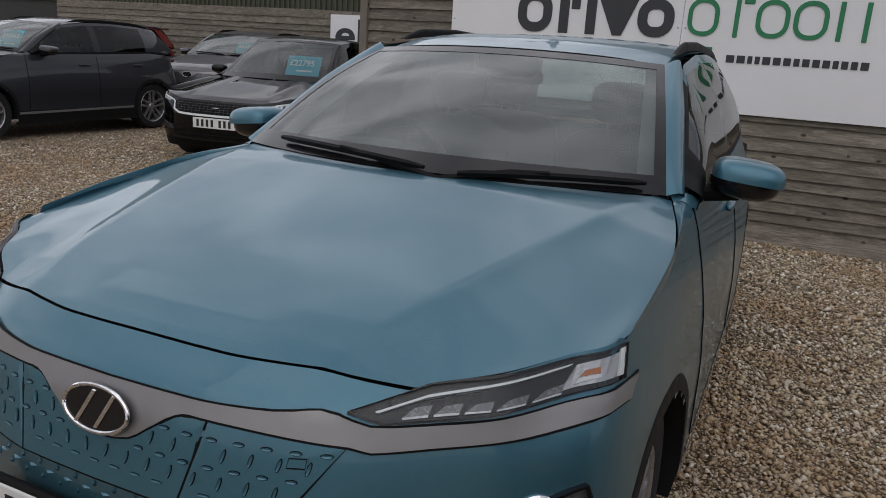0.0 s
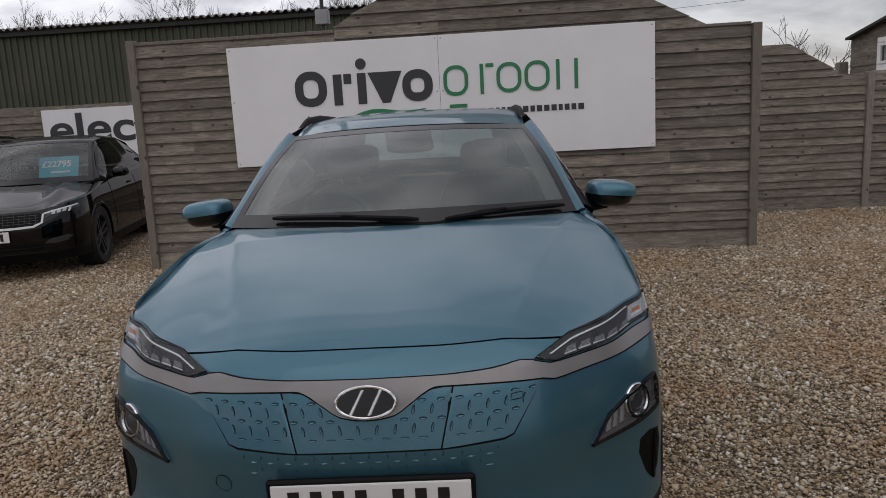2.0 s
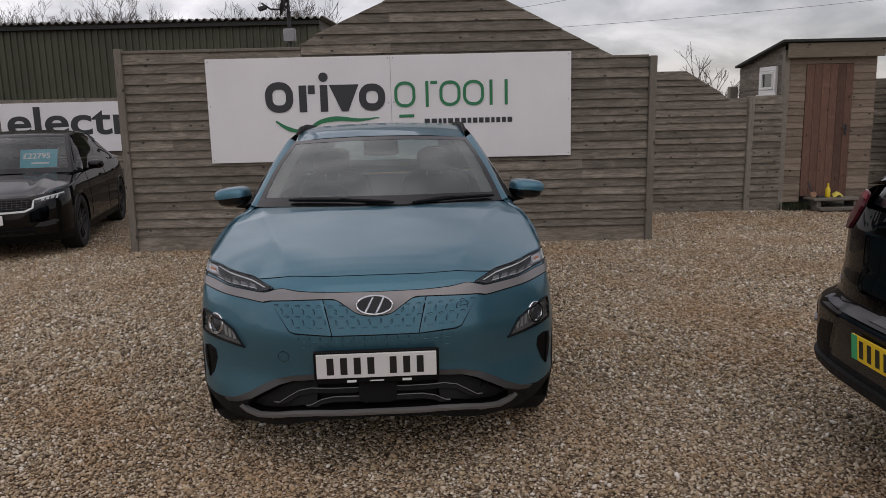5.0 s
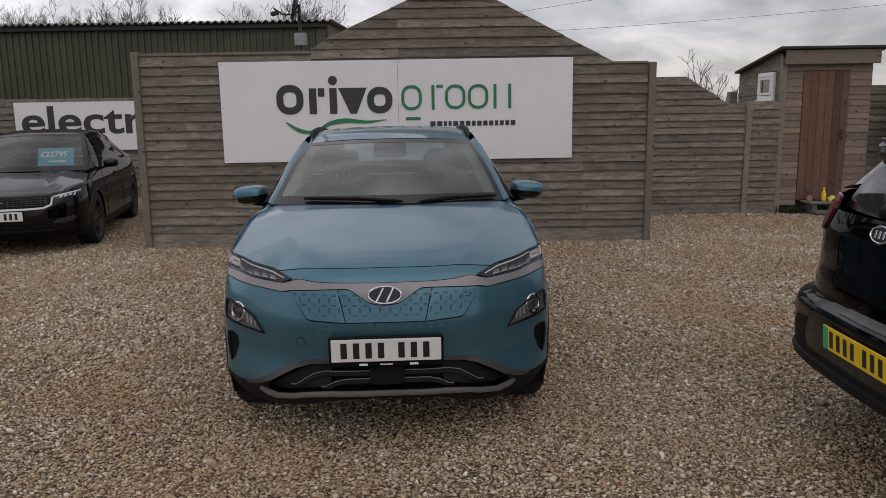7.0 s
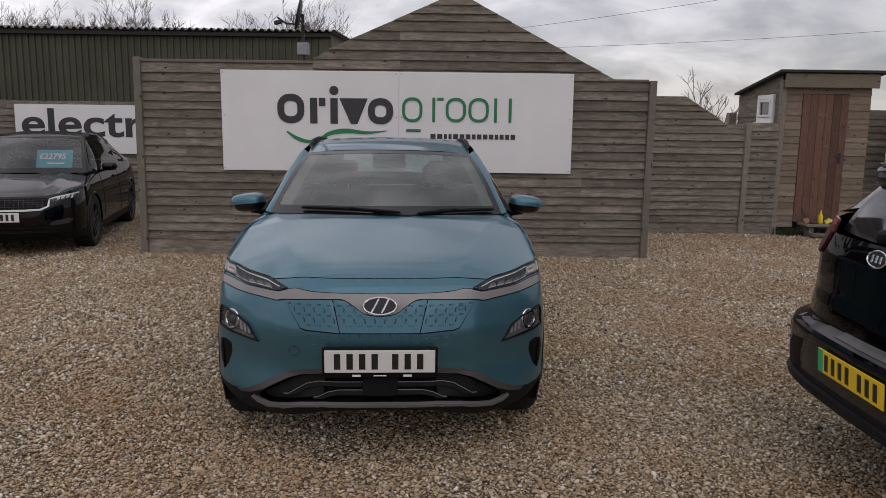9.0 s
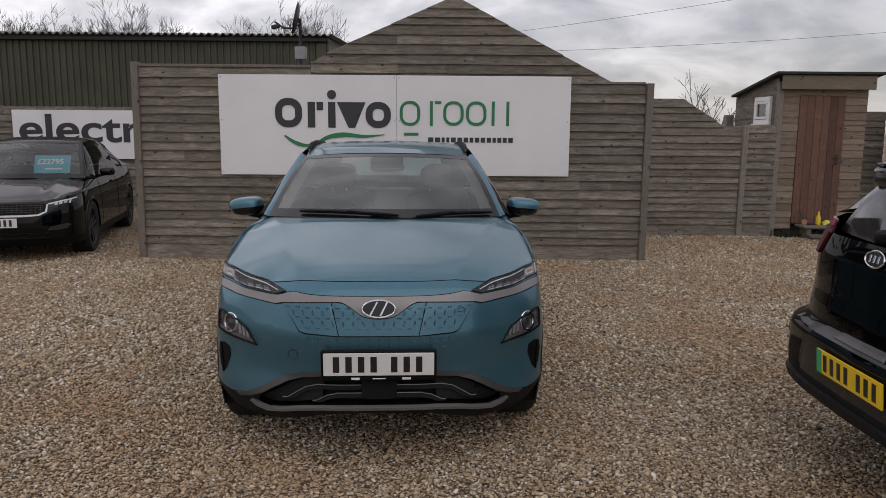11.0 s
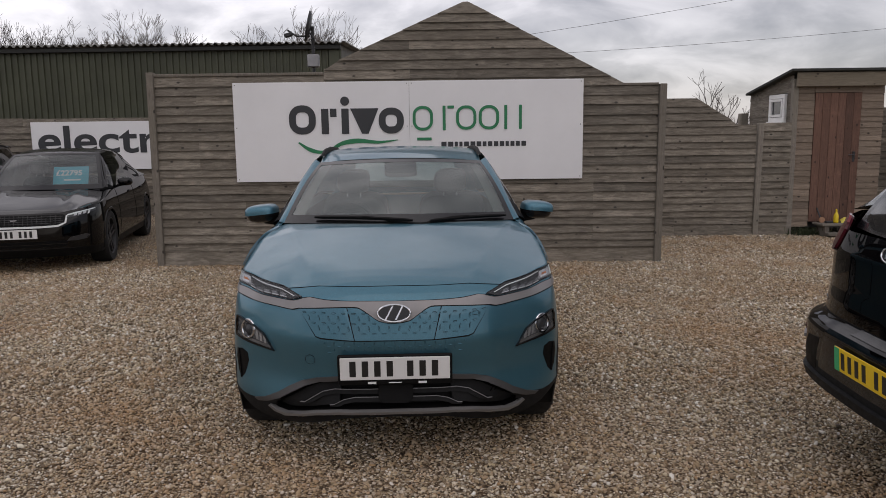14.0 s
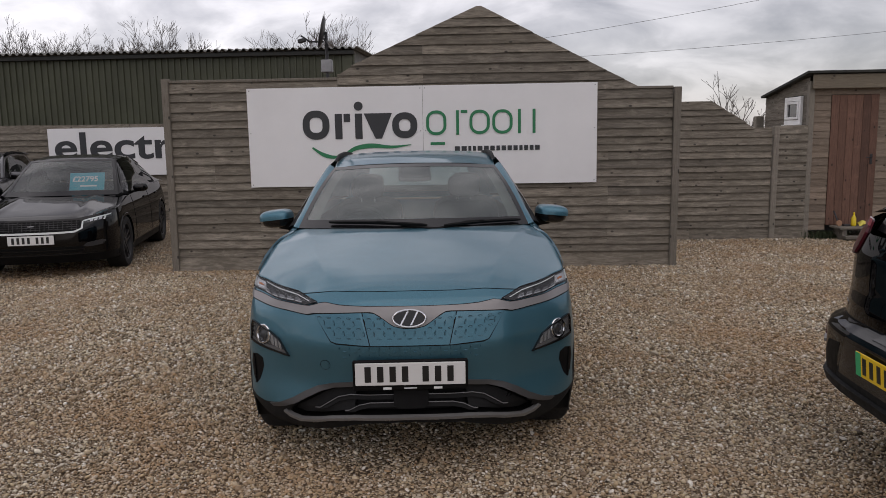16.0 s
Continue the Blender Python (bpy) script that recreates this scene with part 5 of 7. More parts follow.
TRIM_LOW = [(.25, .463), (.37, .449), (.44, .426), (.51, .386), (.575, .344)]
LIP_LINE = [(.625, .288), (.60, .271), (.55, .261), (.47, .275), (.39, .294), (.27, .310)]
INTAKE_HALF = TRIM_LOW + LIP_LINE
INTAKE = INTAKE_HALF + [(-p, q) for p, q in INTAKE_HALF[::-1]]
HOLE_HALF = [(p, q + .006) for p, q in TRIM_LOW] + [(p, q - .010) for p, q in LIP_LINE]
INTAKE_HOLE = HOLE_HALF + [(-p, q) for p, q in HOLE_HALF[::-1]]


def inside(poly, u, z):
    if not min(a for a, _ in poly) < u < max(a for a, _ in poly):
        return False
    lo, hi = clip_poly(poly, u)
    return lo < z < hi


def lozenge(vs, fs, u, z, ra, rb, tilt, rings, n=12):
    """A long rounded mark on the nose: rings of (size, height above the nose), closed on top."""
    base = len(vs)
    nr = XSHELL.normal(u, z)
    for f, h in rings:
        grow = (f - 1) * min(ra, rb)
        for t in range(n):
            an = 2 * math.pi * t / n
            du, dz = (ra + grow) * math.cos(an), (rb + grow) * math.sin(an)
            du += tilt * dz
            vs.append(tuple(Vector((u + du, XSHELL.front(u + du, z + dz), z + dz)) + nr * h))
    last = len(rings) - 1
    for ring in range(last):
        for t in range(n):
            a, b = base + ring * n + t, base + ring * n + (t + 1) % n
            fs.append((a, b, b + n, a + n))
    fs.append(tuple(base + last * n + t for t in range(n)))


def crossover(m, paint, label, detail=True):
    car = thing("crossover_car", m, label, "car")
    wheels = (0.86, 3.46)
    body = shell_part("body", XSHELL.wrap(xover_mid, xover_top, 16, lambda u, v, z: not in_wheel(u, v, z, wheels)), paint, car)
    shell_part("lower_cladding", XSHELL.wrap(xover_low, xover_mid, 16, lambda u, v, z: not in_wheel(u, v, z, wheels) and not (v < 0.4 and inside(INTAKE_HOLE, u, z))), CLADDING, car, "dark grey plastic lower cladding")
    shell_part("bonnet", xover_bonnet_patch(), paint, car, "smooth bonnet with two soft creases")
    shell_part("bonnet_gap", xover_bonnet_patch(0.014, 0.006), BLACK_PLASTIC, car)
    # fender tops between the bonnet and the flank
    def fender(s):
        def fn(a, b):
            u, v, z = bonnet_point(1.0, a)
            z1 = xover_side_top(v + 0.02)
            u1 = XSHELL.flank(v + 0.02, z1)
            u += 0.004
            return s * (u + (u1 - u) * b), v + 0.02 * b, z + (z1 - z) * b + (0.010 + 0.010 * soft(0.0, 0.3, a) * (1 - soft(0.7, 1.0, a))) * math.sin(math.pi * b)
        shell_part("fender_top", patch(fn, 40, 16), paint, car)
    both(fender)

    def pillar_foot(s):
        def fn(a, b):
            u, v, z = bonnet_point(1.0, 1.0)
            z1 = xover_side_top(v + 0.02)
            p = Vector((u + 0.004, v, z)).lerp(Vector((XSHELL.flank(v + 0.02, z1), v + 0.02, z1)), b)
            q = Vector((0.742, 1.43, 1.082)).lerp(Vector(xover_side(1.56, 0.05)), b)
            r = p.lerp(q, a) + Vector((0, 0, 0.012 * math.sin(math.pi * b)))
            return s * r.x, r.y, r.z
        shell_part("pillar_foot", patch(fn, 5, 6), paint, car)
    both(pillar_foot)

    # silver band under the nose, running out beneath the lamps
    upper = [(0, .842), (.3, .845), (.405, .853), (.445, .847), (.50, .834), (.66, .845), (.836, .866)]
    lower = [(.836, .836), (.70, .815), (.505, .798), (.455, .806), (.22, .819), (.165, .814), (.115, .784), (.075, .757), (.03, .747)]
    upper, lower = eased(upper, 30), eased(lower, 40)
    full = [(-a, b) for a, b in upper[:0:-1]] + upper + lower + [(0, .746)] + [(-a, b) for a, b in lower[::-1]]
    # slightly larger black sheet behind the band paints the shadow line along its edges
    rim_up, rim_lo = [(a, b + 0.003) for a, b in upper], [(a, b - 0.004) for a, b in lower] + [(0, .742)]
    outer = [(-a, b) for a, b in rim_up[:0:-1]] + rim_up + rim_lo + [(-a, b) for a, b in rim_lo[-2::-1]]
    smooth_part("band_shadow", on_nose(XSHELL, outer, 0.0045, 0.02, 5, 0.012), BLACK_PLASTIC, car)
    smooth_part("nose_band", on_nose(XSHELL, full, 0.007, 0.02, 5, 0.012), SATIN_SILVER, car, "satin silver band across the nose", 50)

    # blank grille in three panels with pressed lozenges
    sets = [("grille_panel", [(-.457, .803), (-.44, .8065), (-.227, .817), (-.191, .6665), (-.35, .6745), (-.375, .682)]),
            ("grille_panel", [(-.222, .817), (-.167, .812), (-.117, .782), (-.077, .755), (-.03, .7445), (.03, .7445), (.077, .755), (.117, .782), (.167, .812), (.222, .817), (.186, .666), (-.186, .666)]),
            ("grille_panel", [(.457, .803), (.44, .8065), (.227, .817), (.191, .6665), (.35, .6745), (.375, .682)])]
    smooth_part("grille_seam", on_nose(XSHELL, [(-.4605, .806), (-.44, .81), (-.2, .818), (.2, .818), (.44, .81), (.4605, .806), (.3785, .678), (.352, .668), (.19, .6615), (-.19, .6615), (-.352, .668), (-.3785, .678)], 0.0012, 0.006, 4, 0.02), BLACK_PLASTIC, car)
    for nm, pl in sets:
        g = smooth_part(nm, on_nose(XSHELL, pl, 0.004, 0.008, 6, 0.02), paint, car, angle=50)
        if detail:
            vs, fs = [], []
            u0, u1 = min(a for a, _ in pl), max(a for a, _ in pl)
            gv, gf = [], []
            for row in range(7):
                flat = row % 2 == 1
                z = 0.813 - 0.0232 * row
                for k in range(-10, 11):
                    u = (k + (0.0 if flat else 0.5)) * 0.048
                    if not u0 + 0.012 < u < u1 - 0.012:
                        continue
                    lo, hi = clip_poly(pl, u)
                    if not lo + 0.008 < z < hi - 0.006:
                        continue
                    ra, rb = (0.0098, 0.0036) if flat else (0.0036, min(0.0115, hi - z - 0.001, z - lo - 0.001))
                    if row > 4:
                        ra, rb = ra * 1.15, rb * 0.6
                    tilt = 0.2 * (1 if u > 0 else -1) * (0 if flat else 1)
                    lozenge(vs, fs, u, z, ra, rb, tilt, ((0.82, 0.0042), (0.74, 0.0066), (0.45, 0.0060)))
                    # a wider black disc under each lozenge paints the shade round its edge
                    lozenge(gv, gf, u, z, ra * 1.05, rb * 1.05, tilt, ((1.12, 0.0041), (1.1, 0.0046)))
            if fs:
                rounded(tagged(piece("pressed_pattern", mesh_of("pressed_pattern", vs, fs), paint, g), kind="stuff"), 60)
                tagged(piece("pattern_shade", mesh_of("pattern_shade", gv, gf), BLACK_PLASTIC, g), kind="stuff")
    if detail:
        vs, fs = [], []
        for row in range(4):
            z = 0.652 - 0.016 * row
            for k in range(-9, 10):
                u = (k + (0.5 if row % 2 else 0)) * 0.048
                if abs(u) > 0.37 - 0.018 * row or (z < 0.612 and abs(u) < 0.285):
                    continue
                base = len(vs)
                nr = XSHELL.normal(u, z)
                ra, rb = (0.012, 0.003) if row % 2 else (0.003, 0.008)
                for du, dz, h in ((-ra, 0, 0.0005), (0, -rb, 0.0005), (ra, 0, 0.0005), (0, rb, 0.0005), (0, 0, 0.006)):
                    vs.append(tuple(Vector((u + du, XSHELL.front(u + du, z + dz), z + dz)) + nr * h))
                for t in range(4):
                    fs.append((base + t, base + (t + 1) % 4, base + 4))
        tagged(piece("bumper_pattern", mesh_of("bumper_pattern", vs, fs), paint, car), kind="stuff")
        smooth_part("charge_mark", on_nose(XSHELL, [(.37, .762), (.372, .783), (.405, .785), (.405, .764)], 0.0055, 0.002, 1), paint, car)
        part("mark_outline", rim_on_nose(XSHELL, [(.372, .764), (.374, .782), (.403, .784), (.403, .766)], 0.0062, 0.0025, 0.002), BLACK_PLASTIC, car)
        part("cover_outline", rim_on_nose(XSHELL, [(-.41 + .025 * math.cos(k * math.pi / 10), .562 + .025 * math.sin(k * math.pi / 10)) for k in range(20)], 0.0012, 0.002, 0.004), BLACK_PLASTIC, car)
        part("tow_cover", on_nose(XSHELL, [(-.43, .55), (-.425, .575), (-.395, .578), (-.39, .55), (-.40, .535), (-.42, .535)], 0.0012, 0.004, 2), paint, car)

    # badge: oval ring with two slanted bars
    bz, bv = 0.793, XSHELL.front(0, 0.793)
    badge = sub("badge", car, pose(0, bv - 0.012, bz, -14, 0, 0), "chrome oval badge on a black ground")
    def oval(a, b, n=40):
        return [(a * math.cos(2 * math.pi * k / n), b * math.sin(2 * math.pi * k / n)) for k in range(n)]
    part("ground", prism(oval(.078, .041), 0.006), GLOSS_BLACK, badge)
    ring = [(.077 * math.cos(2 * math.pi * k / 48), -0.006, .0405 * math.sin(2 * math.pi * k / 48)) for k in range(49)]
    smooth_part("ring", tube(ring, .0042, 8, False), CHROME, badge)
    for sx in (-1, 1):
        part("slanted_bar", prism([(sx * .024 - .022, -.033), (sx * .024 - .012, -.033), (sx * .024 + .022, .033), (sx * .024 + .012, .033)], 0.010, 0.002), CHROME, badge)

    # slim daytime lamps
    def slim_lamp(s):
        la = sub("slim_lamp", car, label="slim dark lamp with stepped light blocks under clear lens")
        up = [(.445, .8535), (.545, .889), (.70, .914), (.812, .933)]
        lo = [(.822, .876), (.66, .850), (.50, .8375)]
        smooth_part("housing", on_nose(XSHELL, up + lo, 0.003, 0.012, 4, 0.02, s), LAMP_DARK, la)
        for k in range(5):
            a = .525 + .044 * k
            zl = lut([(.445, .853), (.50, .841), (.66, .853), (.834, .876)])
            part("light_block", on_nose(XSHELL, [(a, zl(a) + .005), (a + .012, zl(a + .012) + .016), (a + .037, zl(a + .037) + .018), (a + .036, zl(a + .036) + .005)], 0.0065, 0.005, 2, 0.012, s), BLOCK_GREY, la)
            part("block_edge", on_nose(XSHELL, [(a, zl(a) + .0035), (a + .036, zl(a + .036) + .0035), (a + .036, zl(a + .036) + .006), (a, zl(a) + .006)], 0.0078, 0.003, 1, 0.012, s), LAMP_GREY, la)
        part("light_strip", on_nose(XSHELL, [(.49, .853), (.55, .872), (.70, .899), (.735, .906), (.74, .9095), (.70, .9025), (.55, .8755), (.485, .8545)], 0.0085, 0.005, 1, 0.015, s), CARD_WHITE, la)
        part("light_strip", on_nose(XSHELL, [(.812, .884), (.817, .885), (.811, .927), (.806, .926)], 0.0085, 0.005, 2, 0.012, s), CARD_WHITE, la)
        part("reflector", on_nose(XSHELL, [(.735, .872), (.748, .908), (.808, .922), (.814, .884)], 0.0045, 0.003, 4, 0.012, s), LAMP_RING, la)
        part("indicator", on_nose(XSHELL, [(.758, .889), (.764, .899), (.785, .904), (.787, .894)], 0.007, 0.004, 2, 0.012, s), AMBER, la)
        part("bulb_cover", on_nose(XSHELL, [(.752, .879), (.755, .886), (.79, .893), (.79, .887)], 0.007, 0.004, 1, 0.012, s), LAMP_GREY, la)
        for k in range(4):
            a = .54 + .05 * k
            part("reflector", on_nose(XSHELL, [(a, .868 + .009 * k), (a + .008, .877 + .009 * k), (a + .04, .884 + .009 * k), (a + .034, .874 + .009 * k)], 0.0055, 0.003, 1, 0.012, s), GUNMETAL, la)
        ob = smooth_part("lens", on_nose(XSHELL, up + lo, 0.0105, 0.0015, 4, 0.02, s, True), LENS, la)
        smooth_part("frame", rim_on_nose(XSHELL, up + lo, 0.0085, 0.005, 0.0125, s), GLOSS_BLACK, la, angle=50)
        ob.visible_shadow = False
    both(slim_lamp)

    # main lamps low in the bumper
    def main_lamp(s):
        la = sub("main_lamp", car, label="low headlamp with a round projector in a dark housing")
        out = [(.600, .585), (.648, .662), (.70, .694), (.785, .724), (.804, .727), (.812, .70), (.814, .63), (.76, .612)]
        smooth_part("housing", on_nose(XSHELL, out, 0.001, 0.012, 5, 0.015, s), LAMP_MID, la)
        part("lower_trim", on_nose(XSHELL, [(.604, .586), (.76, .613), (.81, .63), (.81, .643), (.755, .628), (.615, .604)], 0.006, 0.006, 2, 0.015, s), SATIN_SILVER, la)
        part("edge", on_nose(XSHELL, [(.596, .580), (.76, .606), (.816, .622), (.814, .628), (.76, .612), (.60, .585)], 0.010, 0.012, 1, 0.015, s), BLACK_PLASTIC, la)
        c = Vector((s * .742, XSHELL.front(.742, .668) + 0.004, .668))
        rot = XSHELL.normal(.742, .668)
        q = Vector((s * rot.x * 0.9, rot.y, rot.z)).to_track_quat('-Y', 'Z').to_matrix().to_4x4()
        mm = Matrix.Translation(c) @ q
        smooth_part("bezel", lathe([(.052, 0.002), (.051, -.007), (.048, -.010), (.041, -.010), (.037, -.006), (.036, .004)], 32), CHROME, la, m=mm)
        smooth_part("projector", lathe([(0, -.013), (.018, -.011), (.030, -.006), (.036, .002)], 28), LAMP_EYE, la, m=mm)
        for k in range(3):
            a = .637 + .022 * k
            part("reflector_fin", on_nose(XSHELL, [(a, .612 + .006 * k), (a + .004, .645 + .012 * k), (a + .016, .652 + .012 * k), (a + .013, .614 + .006 * k)], 0.007 - 0.001 * k, 0.005, 2, 0.012, s), LAMP_RING, la)
        ob = smooth_part("lens", on_nose(XSHELL, out, 0.0125, 0.0015, 5, 0.015, s, True), LENS, la)
        smooth_part("frame", rim_on_nose(XSHELL, out, 0.0135, 0.007, 0.018, s), GLOSS_BLACK, la, angle=50)
        ob.visible_shadow = False
        part("air_slot", on_nose(XSHELL, [(.752, .50), (.757, .543), (.79, .558), (.824, .548), (.832, .50), (.822, .43), (.803, .396), (.78, .425)], 0.0015, 0.006, 4, 0.012, s), BLACK_PLASTIC, car)
        part("slot_vane", on_nose(XSHELL, [(.80, .40), (.807, .55), (.812, .55), (.806, .40)], 0.006, 0.005, 3, 0.012, s), BLACK_PLASTIC, car)
    both(main_lamp)

    # lower intake: recess, bars, trims
    smooth_part("intake_back", on_nose(XSHELL, INTAKE, -0.07, 0.005, 4, 0.03), BLACK_PLASTIC, car)
    for (a, b), (c, d) in zip(INTAKE, INTAKE[1:] + INTAKE[:1]):
        bm = bmesh.new()
        k = max(2, int(math.hypot(c - a, d - b) / 0.03))
        rows = []
        for i in range(k + 1):
            u, z = a + (c - a) * i / k, b + (d - b) * i / k
            nr = XSHELL.normal(u, z)
            p = Vector((u, XSHELL.front(u, z), z))
            rows.append((bm.verts.new(p + nr * 0.006), bm.verts.new(p - nr * 0.075)))
        for q, w in zip(rows, rows[1:]):
            bm.faces.new((q[0], w[0], w[1], q[1]))
        part("intake_wall", bm, BLACK_PLASTIC, car)
    for line in ([(.07, .420), (.30, .418), (.36, .404), (.42, .368), (.455, .345), (.48, .343)], [(.07, .383), (.20, .382), (.255, .370), (.305, .344), (.325, .342)]):
        for sd in (-1, 1):
            under = [(p, q - .022) for p, q in line]
            part("intake_bar", on_nose(XSHELL, line + under[::-1], -0.022, 0.02, 1, 0.02, sd), CLADDING, car)
            part("bar_edge", on_nose(XSHELL, [(p, q + .0016) for p, q in line] + [(p, q - .0016) for p, q in line[::-1]], -0.016, 0.008, 1, 0.02, sd), BAR_EDGE, car, "thin grey edge line on the bar")
    def corner_fill(sd):
        smooth_part("intake_corner", on_nose(XSHELL, [(.285, .335), (.27, .457), (.37, .444), (.44, .42), (.51, .38), (.575, .338), (.60, .295), (.55, .285), (.40, .31)], -0.035, 0.02, 3, 0.02, sd), CLADDING, car)
    both(corner_fill)
    for k in range(3):
        part("sensor_slot", on_nose(XSHELL, [(.48 + .022 * k, .372), (.49 + .022 * k, .388), (.497 + .022 * k, .388), (.487 + .022 * k, .372)], -0.033, 0.004, 1), GLOSS_BLACK, car)
    smooth_part("radar_cover", on_nose(XSHELL, [(-.083, .372), (-.085, .466), (.085, .466), (.083, .372), (.06, .355), (-.06, .355)], -0.004, 0.05, 3, 0.02), BLACK_PLASTIC, car)
    trim_top = [(0, .4835), (.27, .4835), (.38, .4715), (.45, .4525), (.52, .4155), (.58, .3755), (.66, .3355), (.72, .319)]
    trim_half = trim_top + [(.70, .306), (.65, .315)] + TRIM_LOW[::-1] + [(0, .463)]
    top_t = trim_half + [(-p, q) for p, q in trim_half[-2:0:-1]]
    smooth_part("intake_trim", on_nose(XSHELL, top_t, 0.008, 0.02, 2, 0.02), GUNMETAL, car, "satin grey trim over the intake", 50)
    lip_half = [(0, .322), (.27, .319), (.39, .306), (.47, .289), (.55, .273), (.60, .282), (.632, .302), (.64, .294), (.607, .269), (.55, .257), (.47, .274), (.39, .292), (.27, .305), (0, .308)]
    low_t = lip_half + [(-p, q) for p, q in lip_half[-2:0:-1]]
    smooth_part("lip_trim", on_nose(XSHELL, low_t, 0.014, 0.024, 2, 0.02), LIP_SILVER, car, "thin silver strip along the lower lip", 50)
    plate(car, pose(0, .040, .535, 3, 0, 0), PLATE_WHITE, PLATE_INK, surround=1)

    # wheels and arches
    for v in wheels:
        for s in (-1, 1):
            smooth_part("arch_moulding", arch(XSHELL, v, 0.335, 0.362, 0.41, 0.002, s, to_deg=206), CLADDING, car)
            part("wheel_well", well(v, 0.335, 0.40, s, 0.55, 0.80), BLACK_PLASTIC, car)
            wheel(car, s * 0.745, v, 0.333, 0.215, s)
    def sill(s):
        vs, fs = patch(lambda a, b: (s * (XSHELL.flank(1.25 + 1.8 * a, 0.3) + 0.012), 1.25 + 1.8 * a, 0.315 + 0.03 * b + 0.02 * a), 10, 1)
        piece("sill_trim", mesh_of("sill_trim", vs, fs), SATIN_SILVER, car)
    both(sill)
    def gaps(s):
        for v in (1.40, 2.47):
            pts = [(s * (XSHELL.flank(v, z) + 0.0005), v + 0.05 * (z - 0.4), z) for z in np.linspace(0.38, 1.05, 12)]
            part("door_gap", tube(pts, 0.0035, 4, False), BLACK_PLASTIC, car)
        for v in (2.28, 3.2):
            smooth_part("door_handle", blob(s * (XSHELL.flank(v, 0.93) + 0.012), v, 0.93, 0.014, 0.09, 0.014, 3), paint, car, angle=60)
    both(gaps)

    # windscreen with its dark border, pillars, roof
    def rim_band(a0, a1, b0, b1):
        return patch(lambda a, b: tuple(Vector(screen_point(a0 + (a1 - a0) * a, b0 + (b1 - b0) * b)) + Vector((0, -0.0015, 0.0012))), 40 if a1 - a0 > 0.5 else 3, 3 if b1 - b0 < 0.5 else 24)
    shell_part("windscreen", patch(screen_point, 40, 24), SCREEN_GLASS, car, "slightly green windscreen glass").visible_shadow = False
    shell_part("screen_border", rim_band(0, 1, 0, 0.1), GLOSS_BLACK, car)
    shell_part("screen_border", rim_band(0, 1, 0.925, 1.0), GLOSS_BLACK, car)
    shell_part("screen_border", rim_band(0, 0.022, 0.1, 0.925), GLOSS_BLACK, car)
    shell_part("screen_border", rim_band(0.978, 1.0, 0.1, 0.925), GLOSS_BLACK, car)
    shell_part("cowl", patch(lambda a, b: (1.38 * (a - 0.5), 1.10 + 0.25 * abs(2 * a - 1) ** 2 + 0.10 * b, 1.078 - 0.02 * abs(2 * a - 1) ** 2 + 0.012 * b), 30, 3), BLACK_PLASTIC, car)
    def pillar(s):
        def fn(a, b):
            p = Vector(screen_point(1.0, a))
            v = 1.44 + 0.70 * a
            q = Vector(xover_side(max(v, 1.47), 1.0))
            if a > 0.95:
                q = Vector((0.62, 2.14, 1.452))
            r = p.lerp(q, b) + Vector((0.012, -0.004, 0.012)) * math.sin(math.pi * b)
            return s * r.x, r.y, r.z
        shell_part("front_pillar", patch(fn, 24, 6), paint, car)
        def inner(a, b):
            p = Vector(screen_point(0.985 - 0.05 * b, a)) + Vector((0, 0.05 + 0.05 * b, -0.03))
            return s * p.x, p.y, p.z
        shell_part("pillar_trim", patch(inner, 16, 3), TRIM_GREY, car)
        # side: rails, pillars, glass
        for nm, va, vb, b0, b1, mat in (("waist_rail", 1.47, 3.95, 0, 0.07, BLACK_PLASTIC), ("roof_side", 2.02, 3.95, 0.92, 1.0, paint), ("rear_quarter", 3.42, 4.0, 0.07, 0.92, paint),
                                        ("door_pillar", 2.50, 2.60, 0.07, 0.92, GLOSS_BLACK), ("mirror_corner", 1.52, 1.70, 0.07, 1.0, BLACK_PLASTIC),
                                        ("front_window", 1.70, 2.50, 0.07, 0.92, SIDE_GLASS), ("rear_window", 2.60, 3.42, 0.07, 0.92, PRIVACY_GLASS)):
            vs, fs = patch(lambda a, b: (lambda p: (s * p[0], p[1], p[2]))(xover_side(va + (vb - va) * a, b0 + (b1 - b0) * b)), 16, 8)
            ob = shell_part(nm, (vs, fs), mat, car)
            if "window" in nm:
                ob.visible_shadow = False
        vs, fs = patch(lambda a, b: (lambda p: (s * p[0], p[1], p[2]))(xover_side(1.70 + 0.32 * a, 0.92 + 0.08 * b)), 8, 2)
        shell_part("door_frame", (vs, fs), BLACK_PLASTIC, car)
        # roof rail on two feet
        def rail(a, b):
            v = 2.24 + 1.40 * a
            k = min(1.0, a / 0.15, (1 - a) / 0.15)
            top = 0.032 * math.sin(0.5 * math.pi * max(0.0, k)) + 0.004
            an = math.pi * b
            z = roof_mid(v) - 0.034
            return s * (.582 + .014 * math.cos(an)), v, z + top * math.sin(an) ** 0.6
        shell_part("roof_rail", patch(rail, 40, 10), BLACK_PLASTIC, car, "black roof rail")
        # door mirror: painted shell over a black base
        mi = sub("door_mirror", car, label="painted door mirror with black base")
        smooth_part("mirror_shell", moved(blob(0, 0, 0, 0.105, 0.10, 0.064, 3.4, 28, 14, 1.0, 0.0), pose(s * .928, 1.70, 1.110, 0, s * 6, s * 10)), paint, mi, angle=70)
